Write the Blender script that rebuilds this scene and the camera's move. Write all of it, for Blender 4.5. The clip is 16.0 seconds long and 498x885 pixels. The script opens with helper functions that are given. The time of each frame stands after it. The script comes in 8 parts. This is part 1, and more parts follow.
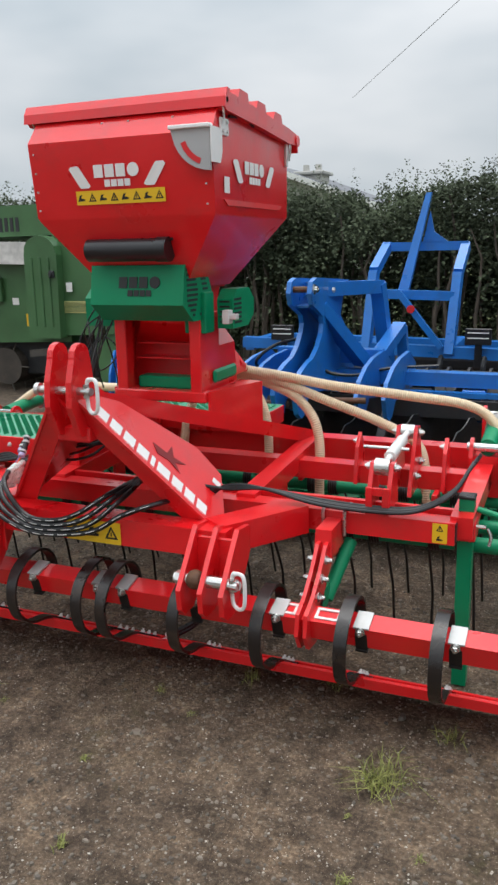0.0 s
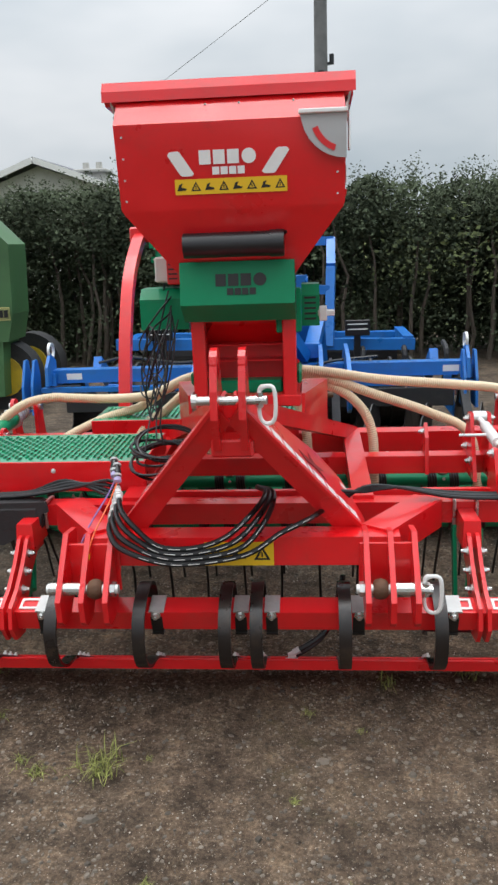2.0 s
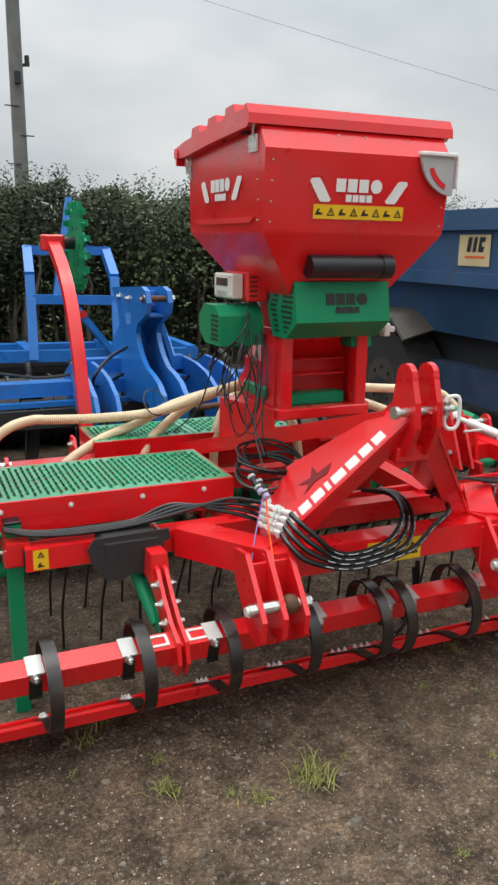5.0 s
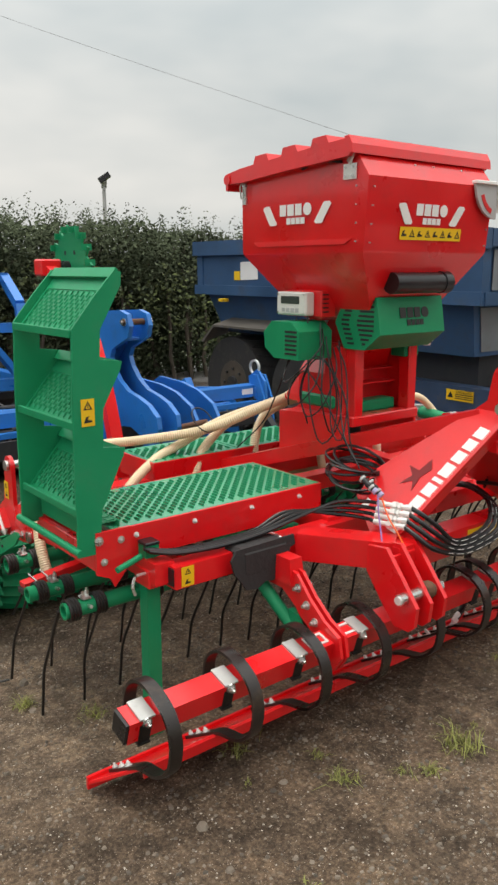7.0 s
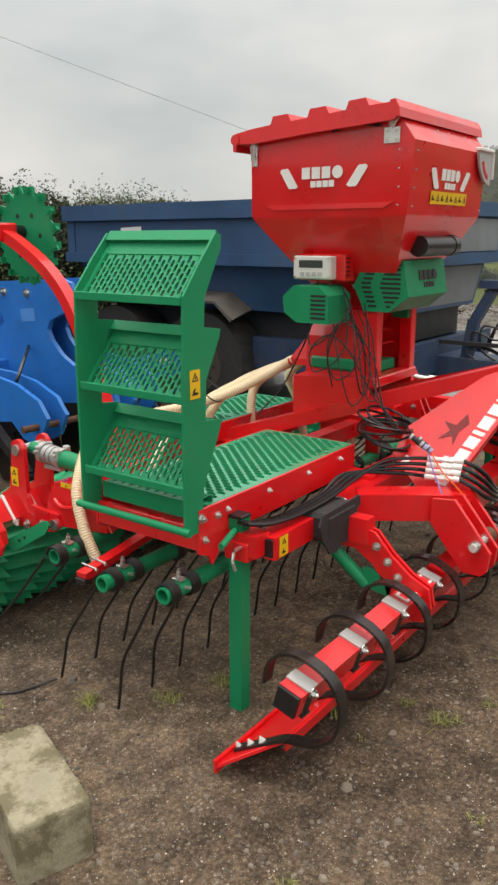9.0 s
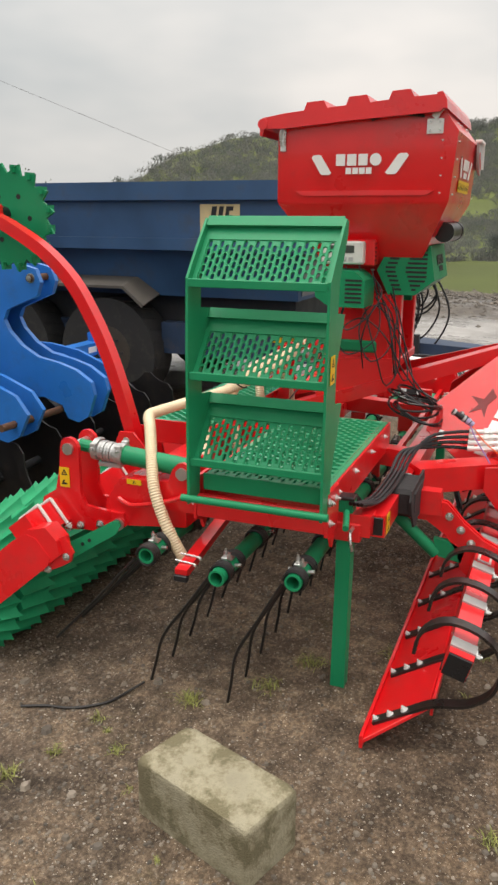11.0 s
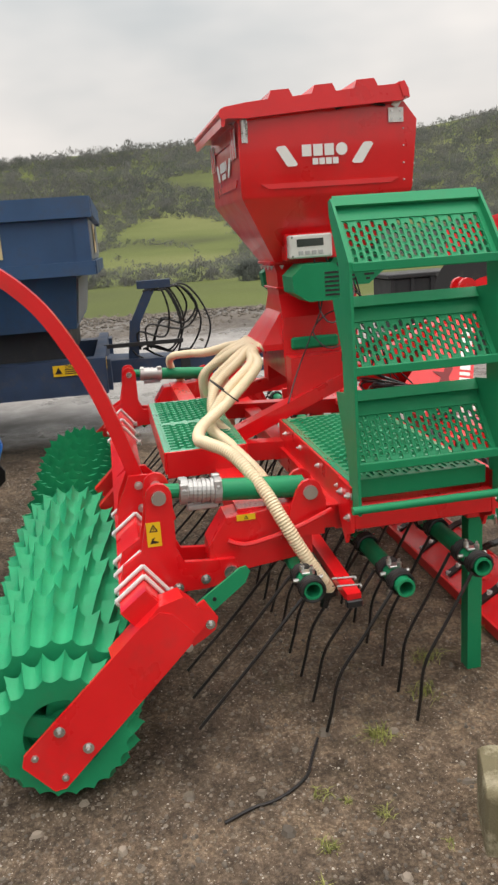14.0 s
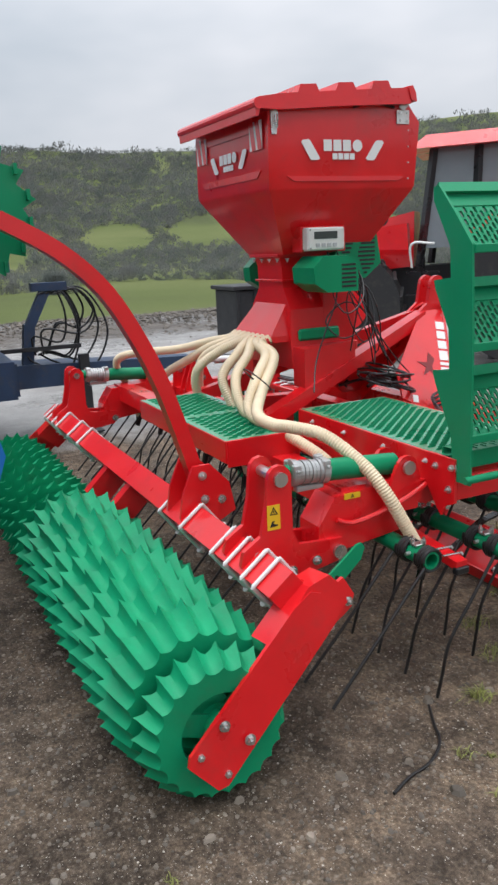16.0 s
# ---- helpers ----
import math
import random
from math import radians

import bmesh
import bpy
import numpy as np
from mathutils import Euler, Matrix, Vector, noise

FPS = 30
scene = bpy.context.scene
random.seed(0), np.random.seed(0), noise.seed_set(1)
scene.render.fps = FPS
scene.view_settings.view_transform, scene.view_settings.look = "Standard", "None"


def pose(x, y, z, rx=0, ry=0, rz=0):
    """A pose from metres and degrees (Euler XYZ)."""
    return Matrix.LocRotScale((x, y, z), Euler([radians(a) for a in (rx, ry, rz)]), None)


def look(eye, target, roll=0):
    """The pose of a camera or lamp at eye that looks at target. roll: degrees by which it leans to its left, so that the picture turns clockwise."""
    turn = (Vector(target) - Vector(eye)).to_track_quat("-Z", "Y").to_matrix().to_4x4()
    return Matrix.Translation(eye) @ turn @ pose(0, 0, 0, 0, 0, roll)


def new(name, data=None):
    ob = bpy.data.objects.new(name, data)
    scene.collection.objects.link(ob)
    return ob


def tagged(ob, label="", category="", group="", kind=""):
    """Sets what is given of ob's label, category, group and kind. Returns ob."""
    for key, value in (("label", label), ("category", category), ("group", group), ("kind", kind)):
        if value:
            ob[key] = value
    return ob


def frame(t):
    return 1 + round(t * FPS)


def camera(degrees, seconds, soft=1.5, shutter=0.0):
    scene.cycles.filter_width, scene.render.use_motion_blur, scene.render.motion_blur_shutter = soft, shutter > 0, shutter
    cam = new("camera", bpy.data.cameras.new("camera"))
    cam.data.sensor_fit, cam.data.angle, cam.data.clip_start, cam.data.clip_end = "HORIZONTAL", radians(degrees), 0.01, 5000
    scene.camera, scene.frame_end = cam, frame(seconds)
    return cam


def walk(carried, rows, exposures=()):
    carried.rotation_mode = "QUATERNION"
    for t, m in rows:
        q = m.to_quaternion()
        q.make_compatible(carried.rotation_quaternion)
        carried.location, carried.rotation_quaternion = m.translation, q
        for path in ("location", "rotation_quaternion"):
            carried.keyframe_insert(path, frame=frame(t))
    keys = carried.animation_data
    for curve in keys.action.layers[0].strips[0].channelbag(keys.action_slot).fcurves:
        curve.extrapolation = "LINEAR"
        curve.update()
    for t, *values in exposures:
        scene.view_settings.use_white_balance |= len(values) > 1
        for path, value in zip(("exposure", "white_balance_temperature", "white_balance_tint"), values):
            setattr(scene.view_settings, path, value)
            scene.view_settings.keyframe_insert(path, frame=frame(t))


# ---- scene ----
cam = camera(35.4, 16.0, soft=2.6)
PATH = [
    (0, (1.356, -2.251, 1.448), (0.606, -0.461, 0.964), -1.2),
    (0.5, (1.063, -2.316, 1.448), (0.472, -0.474, 0.943), -2.0),
    (1, (0.757, -2.31, 1.437), (0.281, -0.436, 0.925), -2.3),
    (1.5, (0.478, -2.29, 1.456), (0.119, -0.39, 0.944), -2.1),
    (2, (0.179, -2.377, 1.459), (0.018, -0.448, 0.958), -2.1),
    (2.2, (0.085, -2.398, 1.463), (-0.017, -0.464, 0.965), -2.3),
    (2.5, (-0.093, -2.405, 1.458), (-0.086, -0.464, 0.974), -2.0),
    (3, (-0.344, -2.401, 1.472), (-0.202, -0.46, 1.011), -1.0),
    (3.5, (-0.563, -2.436, 1.467), (-0.317, -0.505, 1.009), -0.3),
    (5.8, (-1.8, -2.014, 1.54), (-0.815, -0.34, 1.063), 0.9),
    (6, (-1.864, -1.975, 1.485), (-0.855, -0.306, 1.042), 0.6),
    (6.5, (-2.112, -1.885, 1.483), (-0.978, -0.296, 1.051), 0.1),
    (7, (-2.357, -1.813, 1.499), (-1.149, -0.279, 1.065), -0.1),
    (7.5, (-2.49, -1.671, 1.465), (-1.204, -0.201, 1.033), -0.4),
    (8, (-2.63, -1.511, 1.489), (-1.236, -0.154, 1.026), 0.0),
    (8.5, (-2.867, -1.352, 1.511), (-1.384, -0.107, 1.011), 0.3),
    (9, (-2.958, -1.151, 1.488), (-1.401, -0.004, 0.976), -0.2),
    (9.5, (-3.042, -0.924, 1.524), (-1.394, 0.061, 0.964), 0.4),
    (10, (-3.218, -0.748, 1.504), (-1.534, 0.174, 0.943), 1.0),
    (10.2, (-3.276, -0.681, 1.516), (-1.581, 0.218, 0.951), 1.0),
    (12.5, (-3.468, 0.481, 1.439), (-1.537, 0.646, 0.947), -2.7),
    (13, (-3.448, 0.767, 1.434), (-1.51, 0.812, 0.943), -3.7),
    (13.5, (-3.426, 1.038, 1.419), (-1.49, 0.918, 0.93), -4.5),
    (14, (-3.325, 1.257, 1.406), (-1.415, 0.935, 0.906), -4.1),
    (14.5, (-3.234, 1.396, 1.392), (-1.355, 0.955, 0.87), -3.2),
    (15, (-3.213, 1.617, 1.363), (-1.368, 1.064, 0.826), -3.6),
    (15.5, (-3.178, 1.892, 1.367), (-1.377, 1.195, 0.845), -3.1),
    (16, (-3.056, 2.124, 1.354), (-1.305, 1.29, 0.867), -2.6),
]
U, CX = 1.08, -0.045          # metres to the plan's unit; the implement's middle
walk(cam, [(t, look(Vector(eye) * U, Vector(target) * U, roll)) for t, eye, target, roll in PATH],
     [(0.0, 0.10, 6400, 10), (3.0, 0.14, 6400, 10), (6.0, 0.18, 6950, 10), (9.0, 0.22, 7250, 12), (13.0, 0.19, 7250, 14), (15.0, 0.16, 6850, 14), (16.0, 0.08, 6300, 13)])

# ==== place ====

import functools

# ---- sky and daylight: a bright, wet, overcast day ----
world = bpy.data.worlds.new("overcast_sky")
scene.world = world
world.use_nodes = True
wn, wl = world.node_tree.nodes, world.node_tree.links
wn.clear()
w_out, w_bg = wn.new("ShaderNodeOutputWorld"), wn.new("ShaderNodeBackground")
w_sky = wn.new("ShaderNodeTexSky")
w_sky.sky_type, w_sky.sun_disc = "NISHITA", False
w_sky.sun_elevation, w_sky.sun_rotation = radians(52), radians(200)
w_sky.air_density, w_sky.dust_density = 1.0, 4.0
w_gain = wn.new("ShaderNodeMixRGB")
w_gain.blend_type, w_gain.inputs[0].default_value = "MULTIPLY", 1.0
w_gain.inputs[2].default_value = (0.06, 0.06, 0.06, 1)
w_co, w_map = wn.new("ShaderNodeTexCoord"), wn.new("ShaderNodeMapping")
w_map.inputs["Scale"].default_value = (1.0, 1.0, 2.6)
w_noise, w_ramp, w_mix = wn.new("ShaderNodeTexNoise"), wn.new("ShaderNodeValToRGB"), wn.new("ShaderNodeMixRGB")
w_noise.inputs["Scale"].default_value, w_noise.inputs["Detail"].default_value = 2.1, 4.0
w_noise.inputs["Roughness"].default_value = 0.5
w_ramp.color_ramp.elements[0].position, w_ramp.color_ramp.elements[0].color = 0.30, (0.42, 0.485, 0.530, 1)
w_ramp.color_ramp.elements[1].position, w_ramp.color_ramp.elements[1].color = 0.68, (0.73, 0.75, 0.765, 1)
w_mix.inputs[0].default_value = 0.93
wl.new(w_co.outputs["Generated"], w_map.inputs[0])
wl.new(w_map.outputs[0], w_noise.inputs["Vector"])
wl.new(w_noise.outputs["Fac"], w_ramp.inputs[0])
wl.new(w_sky.outputs[0], w_gain.inputs[1])
wl.new(w_gain.outputs[0], w_mix.inputs[1])
wl.new(w_ramp.outputs[0], w_mix.inputs[2])
w_sep, w_pow, w_add, w_zen = wn.new("ShaderNodeSeparateXYZ"), wn.new("ShaderNodeMath"), wn.new("ShaderNodeMath"), wn.new("ShaderNodeMixRGB")
wl.new(w_co.outputs["Generated"], w_sep.inputs[0])
w_pow.operation, w_add.operation, w_zen.blend_type = "POWER", "MULTIPLY_ADD", "MULTIPLY"
w_pow.use_clamp = True
w_pow.inputs[1].default_value = 2.0
w_add.inputs[1].default_value, w_add.inputs[2].default_value = 2.8, 1.0      # an overcast sky is brightest overhead
w_zen.inputs[0].default_value = 1.0
wl.new(w_sep.outputs["Z"], w_pow.inputs[0])
wl.new(w_pow.outputs[0], w_add.inputs[0])
wl.new(w_mix.outputs[0], w_zen.inputs[1])
wl.new(w_add.outputs[0], w_zen.inputs[2])
wl.new(w_zen.outputs[0], w_bg.inputs[0])
w_bg.inputs[1].default_value = 1.0
wl.new(w_bg.outputs[0], w_out.inputs[0])

sun = new("sun", bpy.data.lights.new("sun", "SUN"))
sun.data.energy, sun.data.angle, sun.data.color = 1.15, radians(35), (1.0, 0.97, 0.92)
sun.matrix_world = look((-1.0, 1.6, 12), (0, 0, 0))

# ---- materials ----
def mat(name, color, rough=0.5, metal=0.0, vary=0.12, size=6.0, bump=0.05, fine=90.0, dirt=0.0, dirt_color=(0.09, 0.075, 0.06), coat=0.0, dirt_size=9.0, island=0.0):
    """A painted, metal or mineral surface with two scales of variation, grime and fine relief."""
    m = bpy.data.materials.new(name)
    m.use_nodes = True
    n, l = m.node_tree.nodes, m.node_tree.links
    b = n["Principled BSDF"]
    co = n.new("ShaderNodeTexCoord")
    big, small = n.new("ShaderNodeTexNoise"), n.new("ShaderNodeTexNoise")
    big.inputs["Scale"].default_value, big.inputs["Detail"].default_value = size, 5
    small.inputs["Scale"].default_value, small.inputs["Detail"].default_value = fine, 3
    l.new(co.outputs["Object"], big.inputs["Vector"])
    l.new(co.outputs["Object"], small.inputs["Vector"])
    hsv = n.new("ShaderNodeHueSaturation")
    hsv.inputs["Color"].default_value = (*color, 1)
    rng = n.new("ShaderNodeMapRange")
    rng.inputs["From Min"].default_value, rng.inputs["From Max"].default_value = 0.3, 0.7
    rng.inputs["To Min"].default_value, rng.inputs["To Max"].default_value = 1 - vary, 1 + vary
    l.new(big.outputs["Fac"], rng.inputs["Value"])
    last = rng.outputs[0]
    if island:
        geo, mul = n.new("ShaderNodeNewGeometry"), n.new("ShaderNodeMath")
        r2 = n.new("ShaderNodeMapRange")
        r2.inputs["To Min"].default_value, r2.inputs["To Max"].default_value = 1 - island, 1 + island
        l.new(geo.outputs["Random Per Island"], r2.inputs["Value"])
        mul.operation = "MULTIPLY"
        l.new(last, mul.inputs[0]), l.new(r2.outputs[0], mul.inputs[1])
        last = mul.outputs[0]
    l.new(last, hsv.inputs["Value"])
    col = hsv.outputs[0]
    if dirt:
        grime, ramp, mix = n.new("ShaderNodeTexNoise"), n.new("ShaderNodeValToRGB"), n.new("ShaderNodeMixRGB")
        grime.inputs["Scale"].default_value, grime.inputs["Detail"].default_value, grime.inputs["Roughness"].default_value = dirt_size, 8, 0.7
        ramp.color_ramp.elements[0].position, ramp.color_ramp.elements[1].position = 0.52, 0.78
        ramp.color_ramp.elements[1].color = (dirt, dirt, dirt, 1)
        l.new(co.outputs["Object"], grime.inputs["Vector"])
        l.new(grime.outputs["Fac"], ramp.inputs[0])
        l.new(ramp.outputs[0], mix.inputs[0])
        l.new(col, mix.inputs[1])
        mix.inputs[2].default_value = (*dirt_color, 1)
        col = mix.outputs[0]
    l.new(col, b.inputs["Base Color"])
    rr = n.new("ShaderNodeMapRange")
    rr.inputs["From Min"].default_value, rr.inputs["From Max"].default_value = 0.3, 0.7
    rr.inputs["To Min"].default_value, rr.inputs["To Max"].default_value = max(rough - 0.08, 0.02), min(rough + 0.1, 1)
    l.new(big.outputs["Fac"], rr.inputs["Value"])
    l.new(rr.outputs[0], b.inputs["Roughness"])
    b.inputs["Metallic"].default_value = metal
    b.inputs["Coat Weight"].default_value = coat
    b.inputs["Coat Roughness"].default_value = 0.09
    if bump:
        bp = n.new("ShaderNodeBump")
        bp.inputs["Strength"].default_value, bp.inputs["Distance"].default_value = bump, 0.01
        l.new(small.outputs["Fac"], bp.inputs["Height"])
        l.new(bp.outputs[0], b.inputs["Normal"])
    return m


RED = mat("red_enamel", (0.72, 0.008, 0.012), 0.33, vary=0.07, bump=0.03, fine=60, dirt=0.25, dirt_size=5, coat=0.45)
RED_DULL = mat("red_enamel_satin", (0.66, 0.010, 0.014), 0.42, vary=0.08, bump=0.03, fine=60, dirt=0.3, coat=0.1)
RED_DARK = mat("dark_red_print", (0.20, 0.006, 0.008), 0.5, bump=0.0)
GREEN = mat("green_enamel", (0.002, 0.240, 0.102), 0.42, vary=0.08, bump=0.03, fine=60, dirt=0.2, dirt_size=6, coat=0.04)
# wet treads: the sky's sheen also lightens this base green
GREEN_SHEEN = mat("sky_sheen_wet_green_enamel", (0.014, 0.310, 0.150), 0.30, vary=0.10, bump=0.04, fine=60, dirt=0.2, dirt_size=6, coat=0.75)
GREEN_ROLL = mat("green_cast_paint", (0.002, 0.270, 0.115), 0.50, vary=0.14, bump=0.12, fine=40, dirt=0.25, dirt_size=7, coat=0.05)
BLUE = mat("blue_enamel", (0.014, 0.165, 0.54), 0.35, vary=0.08, bump=0.03, dirt=0.3, coat=0.2)
BLUE_PALE = mat("pale_blue_sticker", (0.07, 0.25, 0.62), 0.4, bump=0.0)
BLACK = mat("black_spring_steel", (0.010, 0.009, 0.009), 0.42, vary=0.2, bump=0.08, dirt=0.45, dirt_color=(0.07, 0.045, 0.03), dirt_size=14)
SPRING = mat("blued_spring_steel", (0.016, 0.012, 0.011), 0.30, vary=0.25, bump=0.06, dirt=0.6, dirt_color=(0.085, 0.052, 0.034), dirt_size=10)
RUBBER = mat("black_rubber_hose", (0.006, 0.006, 0.007), 0.30, vary=0.15, bump=0.06)
PLASTIC = mat("black_plastic", (0.012, 0.012, 0.014), 0.3, vary=0.12, bump=0.04)
TYRE = mat("tyre_rubber", (0.022, 0.022, 0.023), 0.75, vary=0.2, bump=0.2, fine=40, dirt=0.6, dirt_color=(0.08, 0.07, 0.055))
ZINC = mat("zinc_plate", (0.62, 0.62, 0.60), 0.28, metal=0.9, vary=0.12, bump=0.05, dirt=0.15)
CAST = mat("dull_cast_zinc", (0.50, 0.50, 0.49), 0.48, metal=0.65, vary=0.18, bump=0.12, dirt=0.3)
BRIGHT = mat("pale_galvanised", (0.72, 0.72, 0.70), 0.4, metal=0.35, vary=0.1, bump=0.05, dirt=0.2)
CREAM = mat("cream_pvc_hose", (0.74, 0.60, 0.40), 0.38, vary=0.10, size=9, bump=0.03, dirt=0.3, dirt_color=(0.30, 0.22, 0.13), coat=0.15)
YELLOW = mat("yellow_sticker", (0.80, 0.50, 0.015), 0.4, vary=0.04, bump=0.0, dirt=0.1)
WHITE = mat("white_sticker", (0.80, 0.79, 0.77), 0.4, vary=0.04, bump=0.0, dirt=0.1)
INK = mat("black_ink", (0.012, 0.012, 0.012), 0.5, vary=0.05, bump=0.0)
GREY = mat("grey_plate", (0.42, 0.42, 0.42), 0.45, vary=0.06, bump=0.02)
CASE = mat("white_plastic_case", (0.66, 0.66, 0.62), 0.45, vary=0.04, bump=0.02, dirt=0.15)
SCREEN = mat("dull_display", (0.045, 0.055, 0.05), 0.2, vary=0.05, bump=0.0)
RUST = mat("rusty_ball", (0.10, 0.045, 0.022), 0.7, vary=0.3, bump=0.3, size=30)
STONE = mat("weathered_concrete_block", (0.40, 0.36, 0.25), 0.9, vary=0.34, size=7, bump=0.5, fine=150, dirt=0.85, dirt_color=(0.095, 0.078, 0.036), dirt_size=7)
for nd in STONE.node_tree.nodes:
    if nd.bl_idname == "ShaderNodeValToRGB":
        nd.color_ramp.elements[0].position, nd.color_ramp.elements[1].position = 0.40, 0.55
TRAILER = mat("faded_blue_trailer_paint", (0.024, 0.074, 0.165), 0.5, vary=0.26, size=2.2, bump=0.06, dirt=0.85, dirt_color=(0.050, 0.048, 0.046), dirt_size=2.2)
# worn tub blue, paled further for the light falling on the front panels
TRAILER_FRONT_LIT = mat("front_lit_worn_blue_paint", (0.17, 0.19, 0.205), 0.55, vary=0.2, size=3, bump=0.05, dirt=0.5, dirt_color=(0.12, 0.09, 0.06), dirt_size=4)
DARKBLUE = mat("grimy_dark_blue_paint", (0.020, 0.044, 0.095), 0.6, vary=0.25, bump=0.08, dirt=0.6)
DARK = mat("dark_underside_steel", (0.02, 0.021, 0.024), 0.6, vary=0.2, bump=0.1, dirt=0.3)
RIMDARK = mat("rusty_dark_rim", (0.055, 0.045, 0.036), 0.7, vary=0.3, bump=0.1, dirt=0.5, dirt_color=(0.12, 0.09, 0.06))
MUDGUARD = mat("muddy_steel", (0.085, 0.076, 0.066), 0.7, vary=0.2, bump=0.1, dirt=0.4)
# baler green greyed in its base colour for the haze before it
BALER = mat("hazed_baler_green_paint", (0.055, 0.140, 0.052), 0.45, vary=0.18, size=2.5, bump=0.03, dirt=0.25, dirt_color=(0.07, 0.07, 0.045), dirt_size=4)
STRAW = mat("yellow_wheel_paint", (0.52, 0.36, 0.02), 0.5, vary=0.15, bump=0.05, dirt=0.5)
SACK = mat("white_plastic_sheet", (0.62, 0.60, 0.57), 0.4, vary=0.2, size=12, bump=0.4, fine=25)
# weathered grey timber, its colour lifted by the haze around the pole
WOOD = mat("hazed_weathered_pole_timber", (0.17, 0.17, 0.168), 0.85, vary=0.25, size=5, bump=0.3, fine=30)
PLASTER = mat("pale_wall_plaster", (0.48, 0.47, 0.44), 0.9, vary=0.1, size=2, bump=0.1, dirt=0.3)
SLATE = mat("grey_roof_slate", (0.13, 0.135, 0.15), 0.6, vary=0.2, size=3, bump=0.3, fine=12)
LEAF = mat("hedge_leaves", (0.066, 0.082, 0.048), 0.8, vary=0.40, size=0.9, bump=0.0, island=0.34)
LEAF.node_tree.nodes["Principled BSDF"].inputs["Specular IOR Level"].default_value = 0.12
LEAF_PALE = mat("young_hedge_leaves", (0.070, 0.088, 0.028), 0.85, vary=0.25, size=2, bump=0.0, island=0.4)
BARK = mat("hedge_bark", (0.095, 0.075, 0.058), 0.9, vary=0.3, bump=0.4)
GRASS = mat("grass_blades", (0.20, 0.21, 0.055), 0.6, vary=0.2, bump=0.0, island=0.45)
PEBBLE = mat("loose_stones", (0.140, 0.116, 0.091), 0.6, vary=0.25, size=20, bump=0.3, island=0.6)
# pale grey of the distance haze is put into both tree colours
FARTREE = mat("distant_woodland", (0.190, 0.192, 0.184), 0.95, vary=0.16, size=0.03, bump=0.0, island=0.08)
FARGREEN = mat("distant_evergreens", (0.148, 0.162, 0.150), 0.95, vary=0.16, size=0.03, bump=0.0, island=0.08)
GREEN_ROLL.node_tree.nodes["Principled BSDF"].inputs["Specular IOR Level"].default_value = 0.28
GREEN.node_tree.nodes["Principled BSDF"].inputs["Specular IOR Level"].default_value = 0.26
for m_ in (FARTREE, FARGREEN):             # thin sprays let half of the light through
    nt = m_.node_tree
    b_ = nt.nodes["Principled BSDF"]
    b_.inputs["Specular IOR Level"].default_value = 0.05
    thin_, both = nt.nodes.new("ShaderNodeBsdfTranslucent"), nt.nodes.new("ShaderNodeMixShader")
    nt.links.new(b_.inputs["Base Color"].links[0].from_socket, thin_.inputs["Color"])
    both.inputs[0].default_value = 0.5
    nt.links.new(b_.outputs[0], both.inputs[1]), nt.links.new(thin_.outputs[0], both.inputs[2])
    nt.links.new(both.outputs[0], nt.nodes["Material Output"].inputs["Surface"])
GRIT = mat("pale_grit", (0.30, 0.270, 0.23), 0.6, vary=0.2, bump=0.0, island=0.65)
RUBBLE = mat("grey_rubble", (0.125, 0.108, 0.090), 0.9, vary=0.3, size=3, bump=0.4, island=0.35)
WIRE = mat("grey_overhead_wire", (0.10, 0.10, 0.105), 0.6, bump=0.0)
# opaque panes: the sky showing through is painted as this grey-blue
GLASS = mat("sky_grey_cab_glass", (0.17, 0.20, 0.215), 0.06, vary=0.05, bump=0.0)
LAMP_RED = mat("red_reflector", (0.55, 0.02, 0.02), 0.2, bump=0.0)
AMBER = mat("orange_paint", (0.75, 0.12, 0.02), 0.4, bump=0.02)
SACKING = mat("black_fabric_sleeve", (0.022, 0.020, 0.021), 0.8, vary=0.2, bump=0.3, fine=60)


